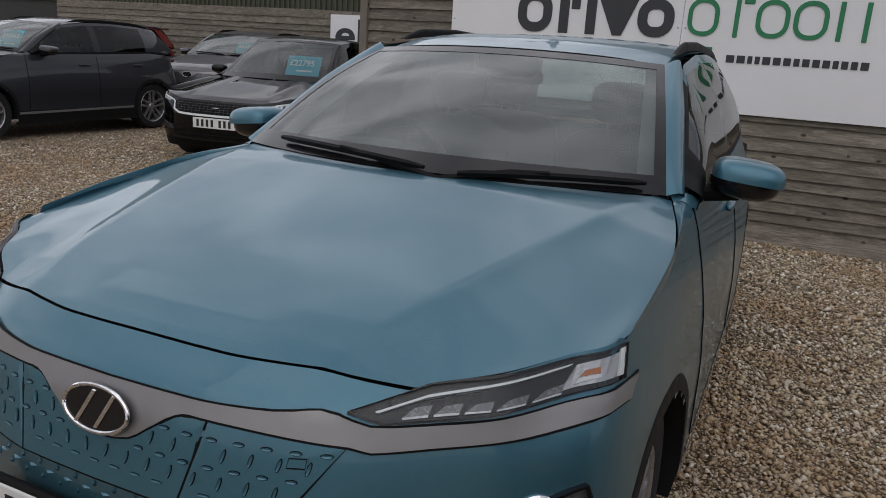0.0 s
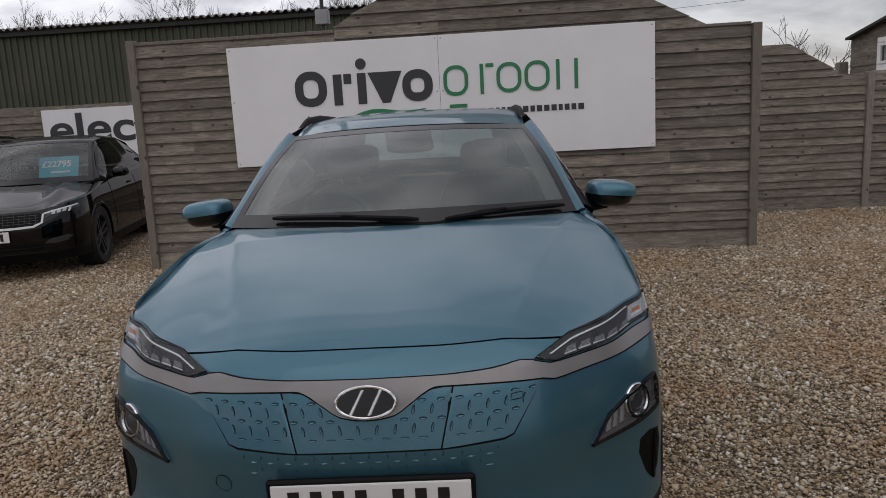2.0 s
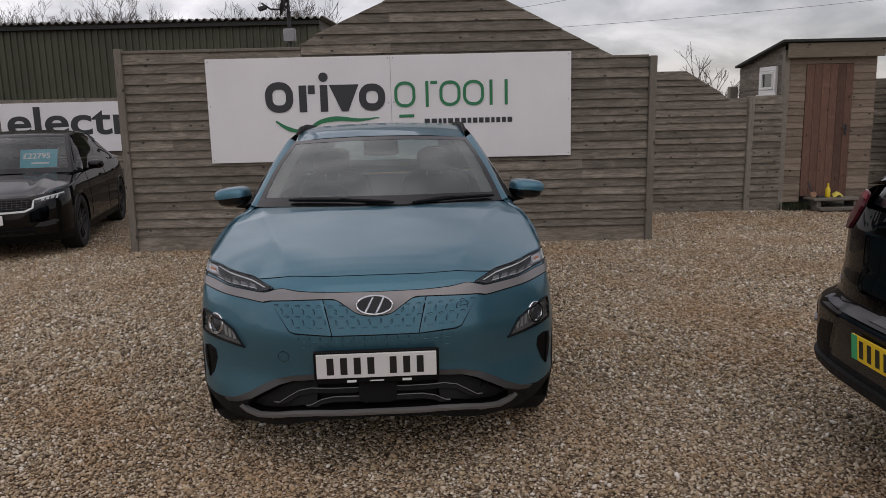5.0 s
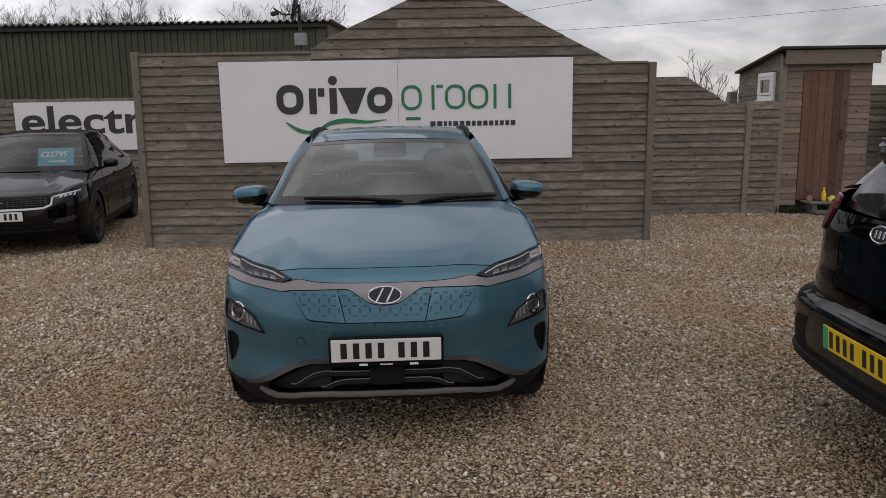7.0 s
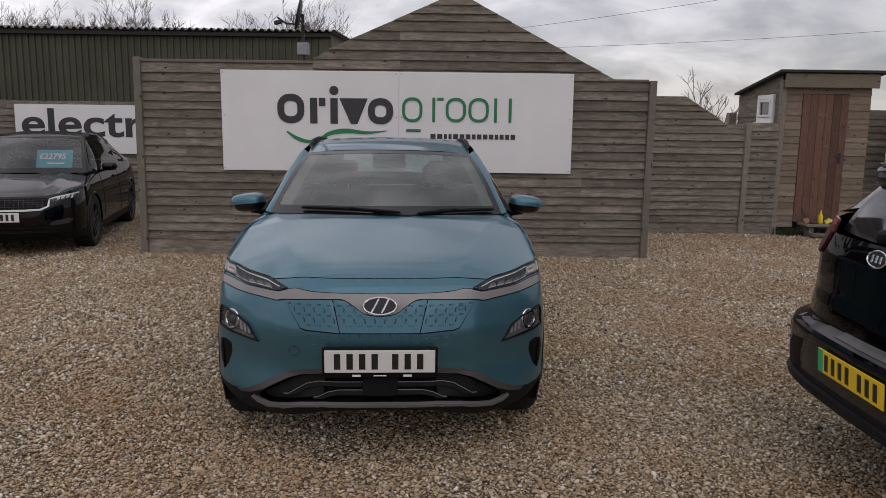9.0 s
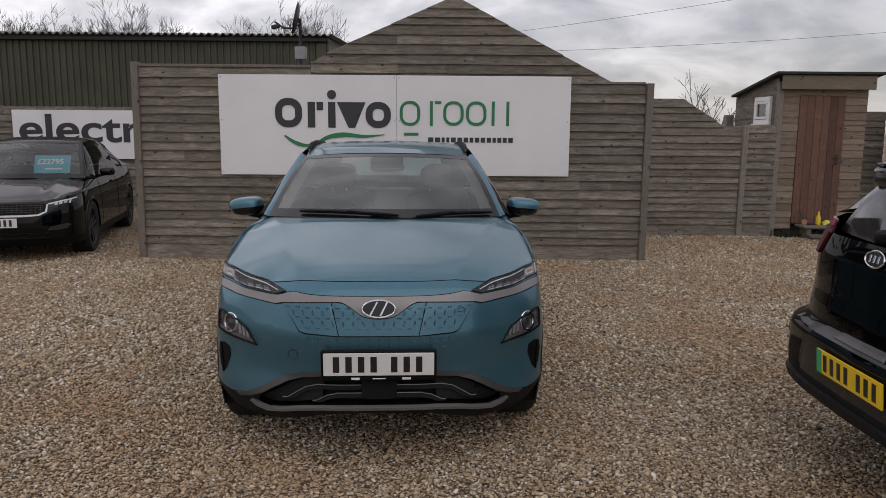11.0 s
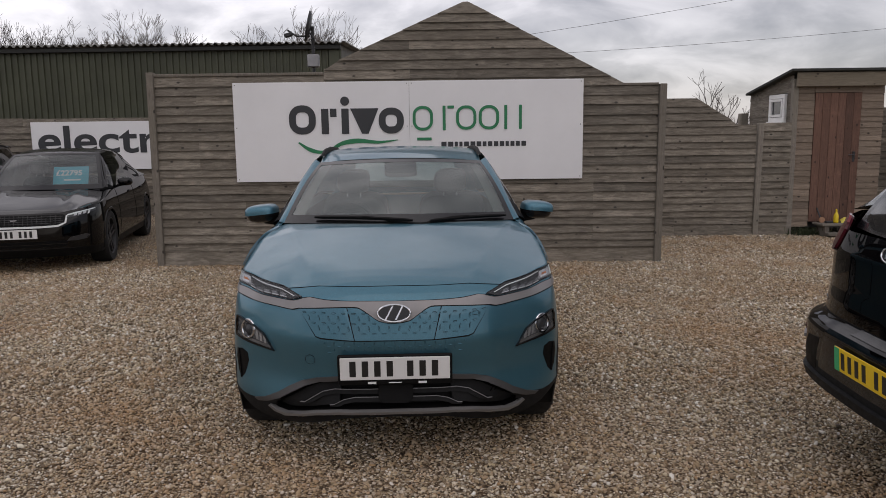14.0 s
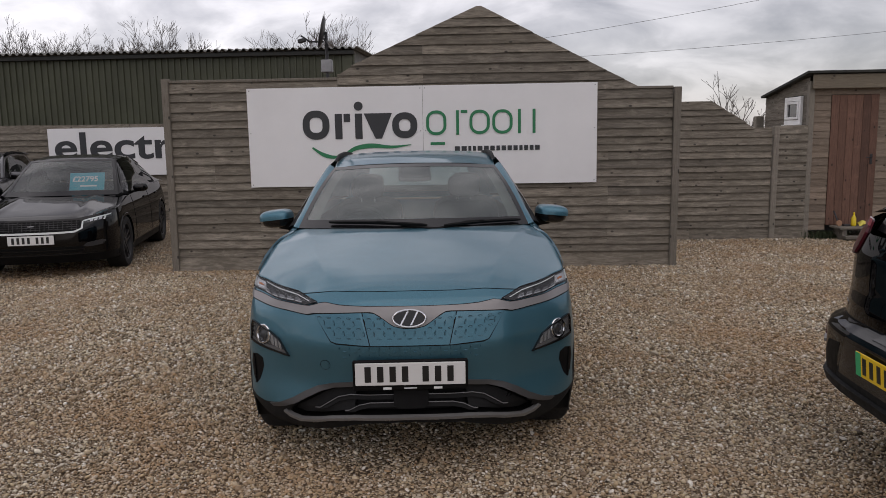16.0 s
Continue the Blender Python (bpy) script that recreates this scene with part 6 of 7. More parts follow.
        smooth_part("mirror_base", moved(blob(-s * 0.006, 0, 0, 0.104, 0.094, 0.058, 2.6, 28, 8, 0.0, -1.0), pose(s * .928, 1.70, 1.110, 0, s * 6, s * 10)), GLOSS_BLACK, mi, angle=70)
        smooth_part("mirror_arm", tube([(s * .77, 1.66, 1.058), (s * .83, 1.68, 1.062), (s * .91, 1.70, 1.068)], [.03, .028, .024], 10), BLACK_PLASTIC, mi)
    both(pillar)
    shell_part("roof", patch(xover_roof, 30, 30), paint, car)
    shell_part("headliner", patch(lambda a, b: xover_roof(0.03 + 0.94 * a, 0.02 + 0.96 * b, 0.035), 14, 14), TRIM_GREY, car)
    # tailgate
    def hatch(a, b):
        s = 2 * a - 1
        p = Vector(xover_roof(a, 1.0))
        q = Vector((0.72 * s, 4.10 - 0.10 * s * s, 1.06))
        r = p.lerp(q, b)
        return r.x, r.y + 0.02 * math.sin(math.pi * b), r.z
    for a0, a1, b0, b1, nm, mat in ((0, 1, 0, 0.12, "tailgate_top", paint), (0, 0.12, 0.12, 1, "tailgate_side", paint), (0.88, 1, 0.12, 1, "tailgate_side", paint), (0.12, 0.88, 0.12, 0.86, "rear_screen", SIDE_GLASS), (0.12, 0.88, 0.86, 1, "tailgate_top", paint)):
        ob = shell_part(nm, patch(lambda a, b: hatch(a0 + (a1 - a0) * a, b0 + (b1 - b0) * b), 14, 8), mat, car)
        if nm == "rear_screen":
            ob.visible_shadow = False
    part("spoiler", moved(box(-0.56, 0.56, -0.12, 0.10, -0.012, 0.012, 0.01, 2), pose(0, 3.92, 1.475, -8, 0, 0)), paint, car)
    def tail(s):
        vs, fs = patch(lambda a, b: (s * (XSHELL.flank(3.84 + 0.16 * a, 0.98 + 0.03 * b) + 0.008 - 0.02 * a), 3.84 + 0.18 * a, 0.985 + 0.04 * b), 8, 3)
        shell_part("tail_lamp", (vs, fs), RED_LENS, car, "red tail lamp")
    both(tail)

    # wipers lying on the foot of the glass
    def wiper(a0, b0, a1, b1, arm):
        pts = [Vector(screen_point(a0 + (a1 - a0) * k / 12, b0 + (b1 - b0) * k / 12 + 0.012 * math.sin(math.pi * k / 12))) + Vector((0, -0.012, 0.016)) for k in range(13)]
        part("wiper_blade", tube([tuple(p) for p in pts], [0.007] + [0.011] * 11 + [0.006], 6), BLACK_PLASTIC, car)
        q = [Vector(screen_point(arm, -0.03)) + Vector((0, -0.01, 0.0)), Vector(screen_point((arm + a0 + a1) / 3, 0.03)) + Vector((0, -0.014, 0.012)), pts[6] + Vector((0, -0.006, 0.008))]
        part("wiper_arm", tube([tuple(p) for p in q], [0.013, 0.010, 0.007], 6), BLACK_PLASTIC, car)
    wiper(0.14, 0.045, 0.56, 0.0, 0.60)
    wiper(0.63, -0.01, 0.965, 0.03, 0.585)

    # cabin
    part("floor", box(-.60, .60, .3, 4.0, .22, .52), TRIM_DARK, car)
    part("cabin_floor", box(-.78, .78, 1.2, 3.9, .5, .56), TRIM_DARK, car)
    part("bulkhead", box(-.74, .74, 1.25, 1.34, .5, 1.02), TRIM_DARK, car)
    def door_card(s):
        vs, fs = patch(lambda a, b: (s * (XSHELL.flank(1.4 + 2.5 * a, 0.6 + 0.45 * b) - 0.06), 1.4 + 2.5 * a, 0.55 + 0.5 * b), 10, 4)
        piece("door_card", mesh_of("door_card", vs, fs), TRIM_DARK, car)
    both(door_card)
    shell_part("dashboard", patch(lambda a, b: (1.46 * (a - .5) * (1 - .02 * b), 1.22 + 0.22 * abs(2 * a - 1) ** 2 + (0.55 - 0.2 * abs(2 * a - 1) ** 2) * b, 1.062 - 0.02 * b * b - 0.01 * abs(2 * a - 1) - (0.25 * max(0, b - 0.85) / 0.15)), 20, 14), TRIM_DARK, car)
    smooth_part("instrument_hood", blob(-.37, 1.72, 1.065, .17, .10, .035, 2.6), TRIM_DARK, car, angle=60)
    sw = sub("steering_wheel", car)
    smooth_part("rim", torus(-.37, 1.93, 1.0, .182, .017, 22), TRIM_DARK, sw, angle=80)
    smooth_part("hub", blob(-.37, 1.925, 1.0, .075, .03, .06, 2.6), TRIM_DARK, sw, angle=60)
    for ang in (0, 180, 270):
        a = radians(ang)
        part("spoke", tube([(-.37 + .06 * math.cos(a), 1.925, 1.0 + .05 * math.sin(a)), (-.37 + .17 * math.cos(a), 1.93 - .06 * math.sin(a), 1.0 + .17 * math.sin(a))], .016, 6), TRIM_DARK, sw)
    for u in (-.37, .37):
        seat(car, u, 2.42, .62, 1.16, .50)
    for u in (-.42, .42):
        seat(car, u, 3.24, .66, 1.14, .58)
    smooth_part("sensor_housing", moved(blob(0, 0, 0, .115, .05, .042, 4.0), pose(0, 2.02, 1.405, -28, 0, 0)), BLACK_PLASTIC, car, angle=60)
    smooth_part("inner_mirror", blob(0, 2.10, 1.355, .12, .012, .032, 3.5), BLACK_PLASTIC, car, angle=60)
    return car


hero = crossover(pose(-0.878, 0.98, 0, 0, 0, 2.5), BLUE, "metallic teal-blue electric crossover with dark lower cladding, parked on gravel")


# ---- the black saloon ----
SSHELL = Shell(
    plan=[(0, 0), (.3, .02), (.55, .08), (.75, .2), (.86, .36), (.908, .6), (.925, 1.0), (.93, 2.3), (.925, 3.6), (.88, 4.2), (.75, 4.5), (.4, 4.59), (0, 4.606)],
    narrow=[(.2, .97), (.35, 1), (.62, 1), (.75, .985), (.85, .965), (.95, .93), (1.0, .91)],
    lean=[(.18, .07), (.28, .02), (.42, 0), (.6, .01), (.68, .035), (.72, .06), (.76, .11), (.8, .18)],
    tail=[(.2, -.1), (.4, 0), (.8, 0), (1.0, -.06)], n=120)
sedan_line = lut([(0, .735), (.5, .735), (.72, .775), (.85, .80)])
sedan_side = lut([(.4, .80), (.7, .845), (1.3, .93), (2.2, .965), (3.4, .99), (4.2, 1.0), (4.606, .97)])
sedan_rise = lut([(.08, .74), (.2, .775), (.5, .83), (.9, .90), (1.25, .955), (1.5, .975)])
sedan_roof = lut([(1.9, 1.41), (2.1, 1.45), (2.5, 1.49), (3.0, 1.475), (3.6, 1.38), (4.2, 1.15), (4.45, 1.03)])


def saloon(m):
    car = thing("saloon_car", m, "black electric saloon with a pale strip under its dark grille", "car")
    wheels = (.89, 3.625)
    ok = lambda u, v, z: not in_wheel(u, v, z, wheels, 0.365)
    shell_part("body", SSHELL.wrap(lambda u, v: .30, lambda u, v: sedan_line(u) if v < .4 else sedan_side(v), 12, ok), BLACK_PAINT, car)
    shell_part("lower_bumper", SSHELL.wrap(lambda u, v: .2, lambda u, v: .30, 3, ok), BLACK_PLASTIC, car)

    def bonnet(a, b):
        s = 2 * a - 1
        t = abs(s)
        u0 = .86 * t
        v0 = SSHELL.front(u0, sedan_line(u0)) + .006
        u, v = u0 + (.73 * t - u0) * b, v0 + (1.22 + .2 * t * t - v0) * b
        z = sedan_rise(v) - .05 * t ** 3 + .014 * math.exp(-((t - .62) / .09) ** 2) * soft(0, .3, b)
        z += (sedan_line(u0) - (sedan_rise(v0) - .05 * t ** 3)) * math.exp(-((v - v0) / .14) ** 1.4)
        return math.copysign(u, s), v, z
    shell_part("bonnet", patch(bonnet, 48, 30), BLACK_PAINT, car, "black bonnet with raised ridges")

    def fender(s):
        def fn(a, b):
            p = Vector(bonnet(1.0, a))
            z1 = sedan_side(p.y + .02)
            u1 = SSHELL.flank(p.y + .02, z1)
            return s * (p.x + .004 + (u1 - p.x - .004) * b), p.y + .02 * b, p.z + (z1 - p.z) * b + .012 * math.sin(math.pi * b)
        shell_part("fender_top", patch(fn, 24, 5), BLACK_PAINT, car)
        la = sub("headlamp", car, label="clear headlamp with a bright bracket-shaped strip")
        smooth_part("housing", on_nose(SSHELL, [(.56, .665), (.58, .71), (.72, .745), (.845, .775), (.85, .735), (.70, .69)], .004, .01, 3, .02, s), LAMP_DARK, la)
        part("light_strip", on_nose(SSHELL, [(.57, .70), (.58, .712), (.72, .743), (.84, .77), (.84, .756), (.72, .73), (.60, .70)], .008, .004, 1, .02, s), CARD_WHITE, la)
        part("light_strip", on_nose(SSHELL, [(.775, .705), (.785, .745), (.80, .745), (.79, .705)], .008, .004, 2, .01, s), CARD_WHITE, la)
        for k in range(3):
            part("reflector", on_nose(SSHELL, [(.64 + .045 * k, .69 + .008 * k), (.645 + .045 * k, .718 + .008 * k), (.675 + .045 * k, .722 + .008 * k), (.67 + .045 * k, .694 + .008 * k)], .006, .004, 1, .02, s), LAMP_GREY, la)
        smooth_part("lens", on_nose(SSHELL, [(.56, .665), (.58, .712), (.72, .747), (.845, .777), (.85, .735), (.70, .69)], .012, .0015, 3, .02, s, True), LENS, la).visible_shadow = False
        part("fog_slot", on_nose(SSHELL, [(.66, .43), (.68, .455), (.80, .455), (.80, .43)], .003, .006, 1, .02, s), GLOSS_BLACK, car)
        for v in wheels:
            smooth_part("arch_moulding", arch(SSHELL, v, .345, .352, .385, .006, s), BLACK_PAINT, car)
            part("wheel_well", well(v, .345, .38, s, .55, .88), BLACK_PLASTIC, car)
            wheel(car, s * .80, v, .345, .235, s, 4, METAL_DARK, .4)
    both(fender)
    # grille of small bars, pale strip under it
    gp = [(-.545, .61), (-.55, .70), (-.53, .715), (.53, .715), (.55, .70), (.545, .61), (.47, .592), (-.47, .592)]
    smooth_part("grille_back", on_nose(SSHELL, gp, .002, .008, 3, .03), BLACK_PLASTIC, car)
    for k in range(1, 5):
        z = .592 + .025 * k
        part("grille_bar", on_nose(SSHELL, [(-.53, z - .002), (-.53, z + .002), (.53, z + .002), (.53, z - .002)], .007, .006, 1, .03), LAMP_DARK, car)
    for k in range(-10, 11):
        u = k * .05
        part("grille_upright", on_nose(SSHELL, [(u - .002, .60), (u - .002, .71), (u + .002, .71), (u + .002, .60)], .006, .005, 2, .03), LAMP_DARK, car)
    strip = [(-.575, .70), (-.565, .61), (-.48, .57), (-.3, .563), (.3, .563), (.48, .57), (.565, .61), (.575, .70), (.55, .70), (.545, .62), (.475, .592), (.3, .587), (-.3, .587), (-.475, .592), (-.545, .62), (-.55, .70)]
    smooth_part("nose_strip", on_nose(SSHELL, strip[:8] + [(.56, .70), (.545, .618), (.47, .591), (.3, .586), (-.3, .586), (-.47, .591), (-.545, .618), (-.56, .70)], .009, .01, 2, .02), CARD_WHITE, car, "pale metal strip under the grille", 50)
    part("badge_bar", on_nose(SSHELL, [(-.035, .655), (-.035, .662), (.035, .662), (.035, .655)], .011, .004, 1), LAMP_GREY, car)
    part("lower_grille", on_nose(SSHELL, [(-.55, .33), (-.58, .40), (.58, .40), (.55, .33)], .003, .008, 2, .03), BLACK_PLASTIC, car)
    part("lower_bar", on_nose(SSHELL, [(-.57, .36), (-.57, .368), (.57, .368), (.57, .36)], .008, .006, 1, .03), GLOSS_BLACK, car)
    for sd in (-1, 1):
        smooth_part("bumper_blade", on_nose(SSHELL, [(.56, .395), (.60, .435), (.76, .462), (.79, .445), (.76, .405), (.66, .39)], .010, .014, 2, .02, sd), LAMP_DARK, car)
    part("lip_trim", on_nose(SSHELL, [(-.7, .30), (-.7, .31), (.7, .31), (.7, .30)], .008, .01, 1, .03), GLOSS_BLACK, car)
    plate(car, pose(0, -.012, .495, 0, 0, 0), PLATE_WHITE, PLATE_INK)

    def glassy(a, b):
        s = 2 * a - 1
        t = abs(s)
        u = (.73 + (.56 - .73) * b) * s
        v = (1.19 + .2 * t * t) * (1 - b) + (2.0 + .08 * t * t) * b
        z = (.953 - .012 * t * t) * (1 - b) + (1.432 - .02 * t * t) * b + .03 * math.sin(math.pi * b)
        return u, v, z
    shell_part("windscreen", patch(glassy, 30, 16), DIM_GLASS, car).visible_shadow = False
    for a0, a1, b0, b1 in ((0, 1, 0, .1), (0, 1, .93, 1), (0, .03, .1, .93), (.97, 1, .1, .93)):
        shell_part("screen_border", patch(lambda a, b: tuple(Vector(glassy(a0 + (a1 - a0) * a, b0 + (b1 - b0) * b)) + Vector((0, -.002, .002))), 24, 10), GLOSS_BLACK, car)

    def top(a, b, drop=0.0):
        s = 2 * a - 1
        t = abs(s)
        v = 2.0 + .08 * t * t + (4.45 - 2.0) * b
        return (.565 + .03 * soft(0, .3, b) - .05 * soft(.5, 1, b)) * s, v, sedan_roof(v) - .02 * t * t - .03 * t ** 8 - drop
    shell_part("roof", patch(top, 20, 30), GLOSS_BLACK, car)
    shell_part("headliner", patch(lambda a, b: top(.04 + .92 * a, .02 + .6 * b, .04), 10, 10), TRIM_DARK, car)
    hi = lut([(1.4, .95), (1.6, 1.06), (2.06, 1.40), (2.5, 1.44), (3.0, 1.42), (3.6, 1.32), (4.2, 1.09), (4.4, 1.03)])
    inn = lut([(1.4, .78), (2.06, .59), (2.6, .6), (3.4, .585), (4.2, .55), (4.4, .54)])

    def flank(v, b):
        z0 = sedan_side(v)
        u0, u1 = SSHELL.flank(min(v, 4.0), z0), inn(v)
        return u0 + (u1 - u0) * b + .025 * math.sin(math.pi * b), v, z0 + (hi(v) - z0) * b

    def sides(s):
        for nm, va, vb, b0, b1, mat in (("waist_rail", 1.42, 4.4, 0, .06, GLOSS_BLACK), ("roof_side", 1.42, 4.4, .9, 1, BLACK_PAINT), ("rear_quarter", 3.75, 4.4, .06, .9, BLACK_PAINT), ("door_pillar", 2.55, 2.64, .06, .9, GLOSS_BLACK),
                                        ("front_window", 1.5, 2.55, .06, .9, SIDE_GLASS), ("rear_window", 2.64, 3.75, .06, .9, PRIVACY_GLASS)):
            vs, fs = patch(lambda a, b: (lambda p: (s * p[0], p[1], p[2]))(flank(va + (vb - va) * a, b0 + (b1 - b0) * b)), 18, 6)
            ob = shell_part(nm, (vs, fs), mat, car)
            if "window" in nm:
                ob.visible_shadow = False

        def pil(a, b):
            p, q = Vector(glassy(1.0, a)), Vector(flank(1.43 + .63 * a, 1.0))
            r = p.lerp(q, b)
            return s * r.x, r.y, r.z + .008 * math.sin(math.pi * b)
        shell_part("front_pillar", patch(pil, 16, 4), BLACK_PAINT, car)
        mi = sub("door_mirror", car)
        smooth_part("mirror_shell", blob(s * .965, 1.72, 1.015, .10, .08, .058, 2.7), BLACK_PAINT, mi, angle=70)
        smooth_part("mirror_arm", tube([(s * .84, 1.72, .955), (s * .93, 1.72, .975)], .02, 8), BLACK_PLASTIC, mi)
        for v in (2.3, 3.25):
            smooth_part("door_handle", blob(s * (SSHELL.flank(v, .85) + .008), v, .85, .012, .09, .014, 3), BLACK_PAINT, car, angle=60)
        for v in (1.45, 2.6):
            part("door_gap", tube([(s * (SSHELL.flank(v, z) + .0005), v, z) for z in np.linspace(.33, .93, 9)], .0035, 4, False), BLACK_PLASTIC, car)
    both(sides)
    part("floor", box(-.62, .62, .3, 4.4, .2, .5), TRIM_DARK, car)
    shell_part("dashboard", patch(lambda a, b: (1.4 * (a - .5), 1.25 + .2 * abs(2 * a - 1) ** 2 + .5 * b, .93 - .03 * b), 12, 6), TRIM_DARK, car)
    part("bulkhead", box(-.7, .7, 1.3, 1.36, .5, .93), TRIM_DARK, car)
    for u in (-.37, .37):
        seat(car, u, 2.5, .5, 1.08, .5)
        seat(car, u * 1.1, 3.35, .5, 1.02, .56)
    smooth_part("sensor_housing", blob(0, 2.02, 1.35, .1, .04, .035, 3.5), BLACK_PLASTIC, car, angle=60)
    return car


SAL = pose(-5.85, 6.50, 0, 0, 0, 12.5)
saloon(SAL)
price_card(SAL @ pose(.27, 1.66, 1.12, -28, 0, 0), "£22795", .46, .27)


# ---- the black car seen from behind ----
HSHELL = Shell(
    plan=[(0, 0), (.4, .014), (.65, .055), (.75, .10), (.80, .126), (.85, .165), (.875, .26), (.89, .45), (.9, .8), (.9, 1.5), (.9, 3.0), (.85, 3.9), (.6, 4.25), (.3, 4.33), (0, 4.35)],
    narrow=[(.2, .97), (.4, 1), (.66, 1), (.70, .99), (.77, .964), (.85, .95), (1.0, .94), (1.1, .93), (1.2, .90)],
    lean=[(.25, .08), (.35, .03), (.45, .005), (.55, 0), (.66, 0), (.69, .012), (.71, .045), (.73, .06), (.8, .06), (.87, .067), (1.05, .07), (1.15, .095), (1.22, .125)],
    tail=[(.3, -.05), (.6, 0), (.9, -.4), (1.2, -.6)], n=170, keep=1.6)
hat_belt = lut([(0, 1.15), (.022, 1.15), (.034, 1.19), (.05, 1.212), (.3, 1.215), (.8, 1.20), (2.2, 1.1), (3.2, 1.02), (4.35, .85)])
hat_lip = lut([(0, .405), (.5, .40), (.7, .36), (.85, .31), (.9, .29)])


def hatchback(m):
    car = thing("hatchback_car", m, "black hatchback seen from behind with red lamps", "car")
    wheels = (.86, 3.55)
    ok = lambda u, v, z: not in_wheel(u, v, z, wheels, .37)
    shell_part("body", HSHELL.wrap(lambda u, v: .50 - .04 * soft(.5, .85, u) if v < .6 else .36, lambda u, v: hat_belt(v), 48, ok), BLACK_PAINT, car)
    shell_part("lower_bumper", HSHELL.wrap(lambda u, v: hat_lip(u) if v < .6 else .27, lambda u, v: .50 - .04 * soft(.5, .85, u) if v < .6 else .36, 6, ok), CLADDING, car, "dark grey plastic lower bumper")
    smooth_part("bumper_lip", on_nose(HSHELL, [(-.862, .35), (-.862, .415), (-.6, .44), (.6, .44), (.862, .415), (.862, .35), (.6, .395), (-.6, .395)], .022, .03, 2, .02), CLADDING, car)
    smooth_part("tailgate_seam", on_nose(HSHELL, [(-.79, .738), (-.70, .728), (.70, .728), (.79, .738), (.79, .748), (.70, .738), (-.70, .738), (-.79, .748)], .0015, .005, 1, .02), BLACK_PLASTIC, car)
    smooth_part("plate_recess", on_nose(HSHELL, [(-.46, .475), (-.40, .665), (.40, .665), (.46, .475)], .0015, .006, 3, .03), GLOSS_BLACK, car)
    smooth_part("bumper_scoop", on_nose(HSHELL, [(-.76, .44), (-.62, .60), (-.46, .62), (-.50, .45)], .002, .006, 3, .02), BLACK_PLASTIC, car)
    smooth_part("bumper_scoop", on_nose(HSHELL, [(-.76, .44), (-.62, .60), (-.46, .62), (-.50, .45)], .002, .006, 3, .02, -1), BLACK_PLASTIC, car)
    smooth_part("gate_handle", on_nose(HSHELL, [(-.2, .70), (-.16, .735), (.16, .735), (.2, .70)], .004, .008, 2, .02), GLOSS_BLACK, car)

    def corner(s):
        la = sub("tail_lamp", car, label="red wrap-round tail lamp with a paler top")
        smooth_part("lens", on_nose(HSHELL, [(.47, 1.15), (.485, 1.18), (.51, 1.208), (.58, 1.21), (.67, 1.188), (.77, 1.15), (.79, 1.09), (.79, 1.03), (.70, 1.03), (.55, 1.04), (.51, 1.08)], .012, .02, 6, .012, s), RED_LENS, la, "", 60)
        smooth_part("lens_top", on_nose(HSHELL, [(.485, 1.18), (.51, 1.21), (.58, 1.213), (.67, 1.191), (.77, 1.152), (.66, 1.165), (.56, 1.183)], .015, .012, 2, .012, s), plain("pale_red_lens", (.26, .07, .08), .15), la)
        rf = sub("corner_reflector", car)
        smooth_part("recess", on_nose(HSHELL, [(.765, .46), (.755, .58), (.775, .645), (.835, .655), (.846, .57), (.842, .46)], .002, .006, 3, .012, s), BLACK_PLASTIC, rf)
        part("reflector", on_nose(HSHELL, [(.762, .585), (.765, .635), (.785, .638), (.785, .59)], .006, .004, 1, .012, s), RED_LENS, rf)
        part("fin", on_nose(HSHELL, [(.755, .545), (.755, .56), (.843, .575), (.843, .56)], .014, .012, 1, .012, s), SATIN_SILVER, rf)
        for v in wheels:
            smooth_part("arch_moulding", arch(HSHELL, v, .335, .362, .43, .012, s), CLADDING, car)
            part("wheel_well", well(v, .335, .4, s, .55, .87), BLACK_PLASTIC, car)
            wheel(car, s * .78, v, .333, .215, s)
        for k in range(4):
            a = .60 + .032 * k
            if s < 0:
                part("small_mark", on_nose(HSHELL, [(a, .775), (a, .793), (a + .022, .793), (a + .022, .775)], .003, .003, 1, .012, s), CHROME, car)
    both(corner)
    badge = sub("badge", car, pose(0, HSHELL.front(0, 1.095) - .004, 1.095, -14, 0, 0), "chrome oval badge")
    ov = [(.07 * math.cos(2 * math.pi * k / 40), .036 * math.sin(2 * math.pi * k / 40)) for k in range(40)]
    part("ground", prism(ov, .006), GLOSS_BLACK, badge)
    smooth_part("ring", tube([(.069 * math.cos(2 * math.pi * k / 40), -.006, .0355 * math.sin(2 * math.pi * k / 40)) for k in range(41)], .0045, 8, False), CHROME, badge)
    for dx in (-.03, 0, .03):
        part("bar", box(dx - .007, dx + .007, -.010, -.006, -.016, .016, .001), CHROME, badge)
    plate(car, pose(.025, -.012, .588, 5, 0, 0), PLATE_YELLOW, PLATE_INK, flash=True)

    def screen(a, b):
        s = 2 * a - 1
        t = abs(s)
        u = (.50 - .06 * b) * s
        return u, .125 + .06 * t * t + (.15 + .02 * t * t) * b - .015 * math.sin(math.pi * b), 1.150 + .01 * t * t + (.27 - .02 * t * t) * b
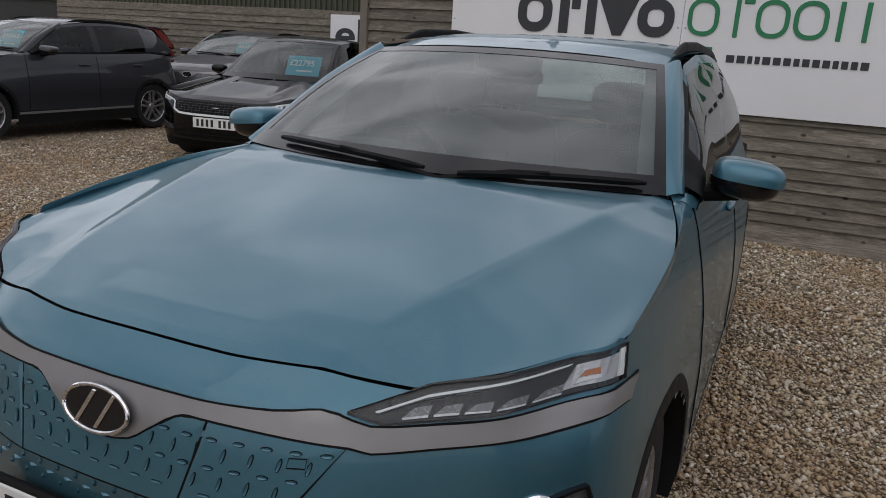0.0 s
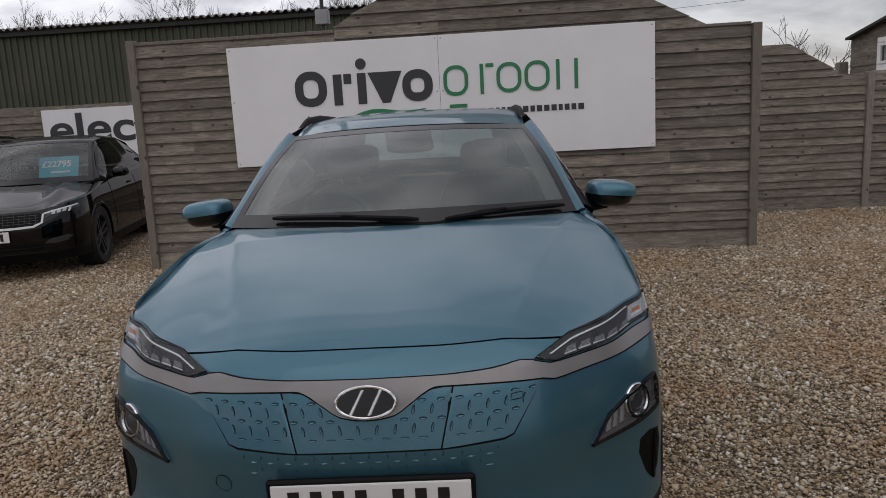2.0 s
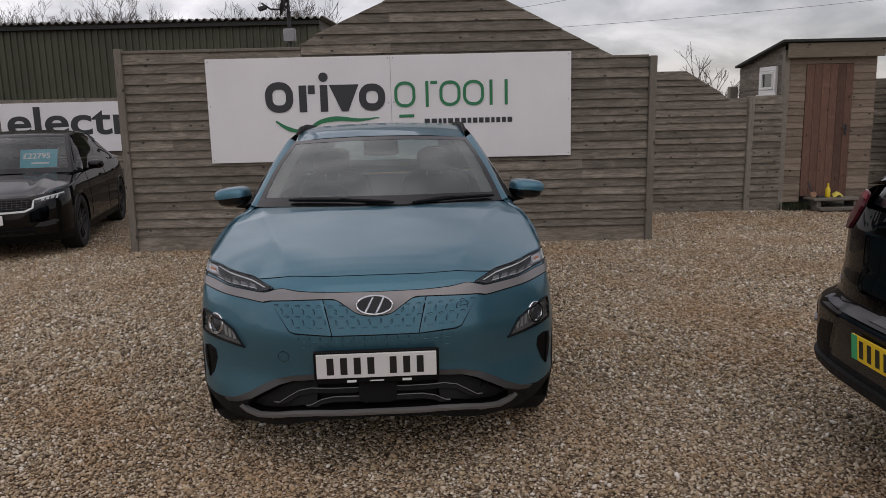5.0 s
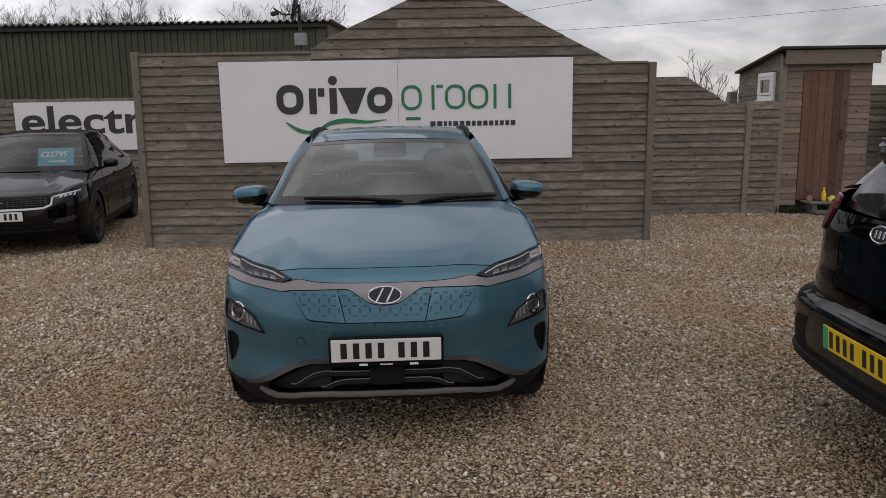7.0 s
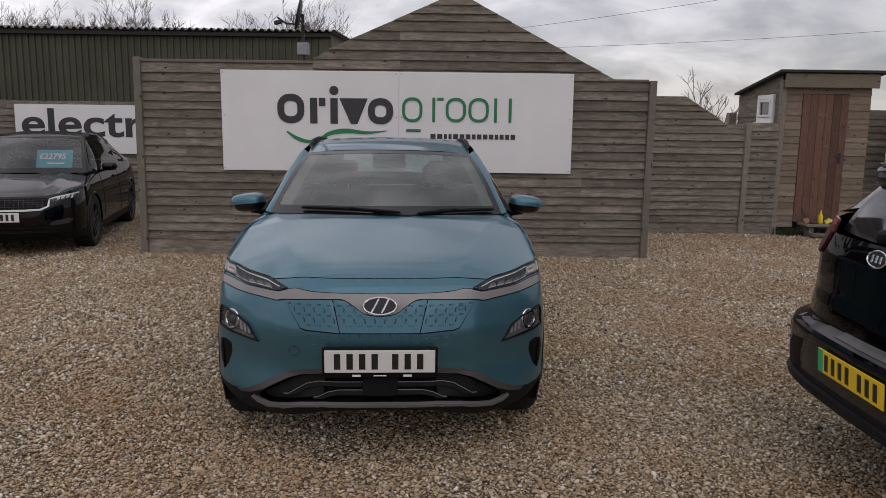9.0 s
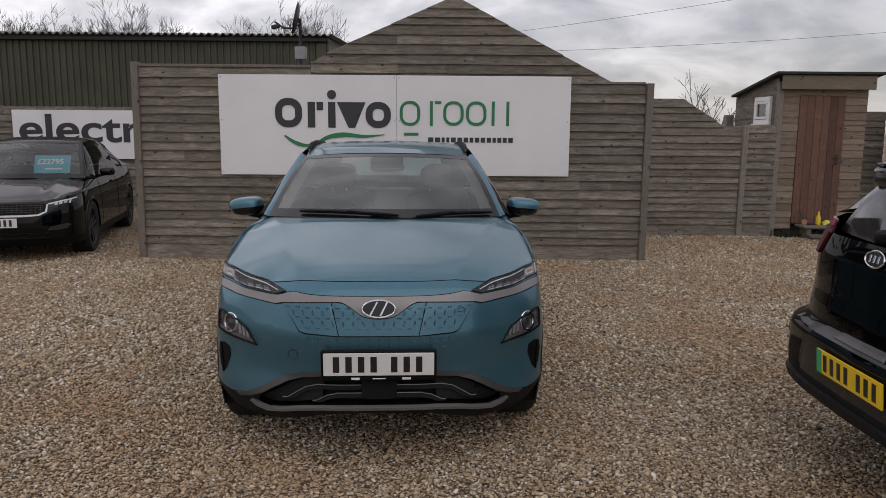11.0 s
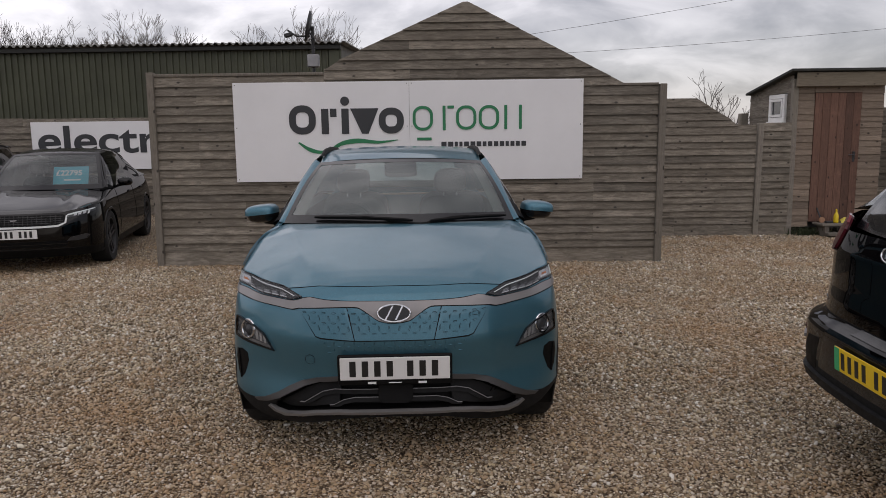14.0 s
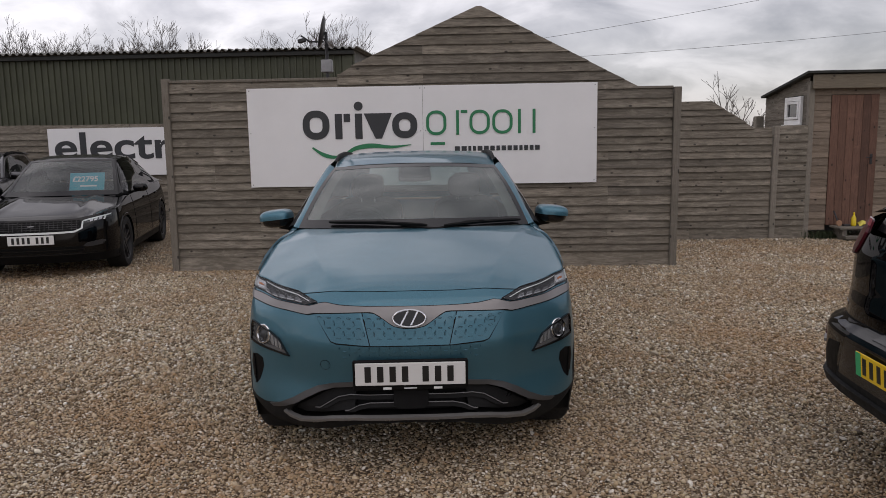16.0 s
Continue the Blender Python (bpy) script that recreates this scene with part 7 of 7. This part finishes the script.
    for a0, a1, b0, b1, nm, mat in ((0, 1, 0, .06, "screen_border", GLOSS_BLACK), (0, .06, .06, 1, "screen_border", GLOSS_BLACK), (.94, 1, .06, 1, "screen_border", GLOSS_BLACK), (.06, .94, .06, 1, "rear_screen", DARK_GLASS)):
        shell_part(nm, patch(lambda a, b: screen(a0 + (a1 - a0) * a, b0 + (b1 - b0) * b), 20, 10), mat, car)
    part("wiper", tube([(-.04, .12, 1.19), (.2, .15, 1.235), (.42, .2, 1.25)], [.02, .014, .009], 8), BLACK_PLASTIC, car)
    smooth_part("wiper_hub", blob(-.05, .13, 1.18, .05, .03, .035, 2.4), BLACK_PLASTIC, car, angle=60)
    smooth_part("spoiler", blob(0, .57, 1.42, .55, .29, .058, 6), GLOSS_BLACK, car, angle=50)
    smooth_part("spoiler_top", blob(0, .58, 1.48, .545, .29, .009, 6), BLACK_PAINT, car, angle=50)
    shell_part("roof", patch(lambda a, b: ((2 * a - 1) * .60, .6 + 2.2 * b, 1.48 + .05 * math.sin(math.pi * b) - .03 * abs(2 * a - 1) ** 4 - .08 * max(0, b - .8)), 16, 16), BLACK_PAINT, car)
    shell_part("windscreen", patch(lambda a, b: ((2 * a - 1) * (.60 + .12 * b), 2.8 + .65 * b, 1.46 - .45 * b), 10, 8), DARK_GLASS, car)
    shell_part("bonnet", patch(lambda a, b: ((2 * a - 1) * .74, 3.4 + .7 * b, 1.02 - .12 * b - .05 * abs(2 * a - 1) ** 3), 10, 8), BLACK_PAINT, car)

    def side(s):
        lo = lambda v: hat_belt(v)
        hi_ = lut([(.3, 1.225), (.42, 1.42), (.6, 1.46), (1.2, 1.50), (2.4, 1.49), (2.9, 1.42), (3.5, 1.0)])
        def quarter(a, b):
            p = Vector(screen(1.0, b))
            q = Vector((HSHELL.flank(.45, 1.2) * (1 - b) + .585 * b, .45, 1.2 + .23 * b))
            r = p.lerp(q, a)
            return s * r.x, r.y, r.z
        shell_part("rear_quarter", patch(quarter, 6, 8), BLACK_PAINT, car)
        shell_part("side_window", patch(lambda a, b: (s * (HSHELL.flank(.32 + 3.1 * a, lo(.32 + 3.1 * a)) * (1 - b) + .585 * b + .02 * math.sin(math.pi * b)), .32 + 3.1 * a, lo(.32 + 3.1 * a) * (1 - b) + max(lo(.32 + 3.1 * a), hi_(.32 + 3.1 * a)) * b), 24, 8), DARK_GLASS, car)
    both(side)
    part("floor", box(-.62, .62, .3, 4.0, .22, .5), TRIM_DARK, car)
    return car


hatchback(pose(1.17, .73, 0, 0, 0, -90))


# ---- other cars on the forecourt ----
GK = pose(-9.80, 5.05, 0, 0, 0, 1.5)
crossover(GK, GREY_PAINT, "dark grey crossover parked side-on with plastic wheel arches", False)
price_card(GK @ pose(.30, 1.62, 1.22, -30, 0, 0), "", .42, .26)
GK2 = pose(-9.15, 9.28, 0, 0, 0, 16)
crossover(GK2, SILVER_PAINT, "mid-grey crossover behind the black saloon with a price card", False)
price_card(GK2 @ pose(.30, 1.62, 1.22, -30, 0, 0), "", .42, .26)
crossover(pose(-13.2, 8.6, 0, 0, 0, 6), RED_PAINT, "red car half hidden behind the grey crossover", False)


# ---- setting out ----
sign_shapes()
barn()
barn_sign()
shed()
aerial()
for x, y, h, sp, k, st in ((-19.0, 30, 7.0, 0.95, 1, 6), (-17.3, 30, 6.7, 0.95, 7, 5), (-13.7, 30, 7.0, 1.0, 2, 5), (-10.5, 30, 5.8, 0.9, 3, 3), (-8.1, 30, 6.2, 0.95, 4, 4), (-6.0, 29, 6.8, 1.0, 5, 4)):
    bare_tree(x, y, h, sp, k, st)
bare_tree(5.3, 15.5, 3.05, 0.9, 6, 3, 0.005, 4, "leafless shrub behind the fence")


def pole(x, y, top):
    ob = thing("utility_pole", pose(x, y, 0), "tarred timber pole that carries the overhead cable", "pole", "utility poles")
    part("shaft", tube([(0, 0, 0), (0, 0, top * 0.5), (0, 0, top + 0.05)], [0.13, 0.115, 0.10], 12), WOOD_POST, ob)
    part("insulator", lathe([(0.0, top + 0.11), (0.03, top + 0.1), (0.04, top + 0.07), (0.025, top + 0.05)], 12, 'z'), UPVC, ob)


for spot in ((-6.0, 40.0, 5.5), (30.0, 40.0, 7.5), (2.0, 30.0, 5.5), (26.0, 26.0, 9.4)):
    pole(*spot)
cable((-6.0, 40.0, 5.6), (30.0, 40.0, 7.6), 0.35, 0.009)
cable((2.0, 30.0, 5.6), (26.0, 26.0, 9.5), 0.3, 0.007)
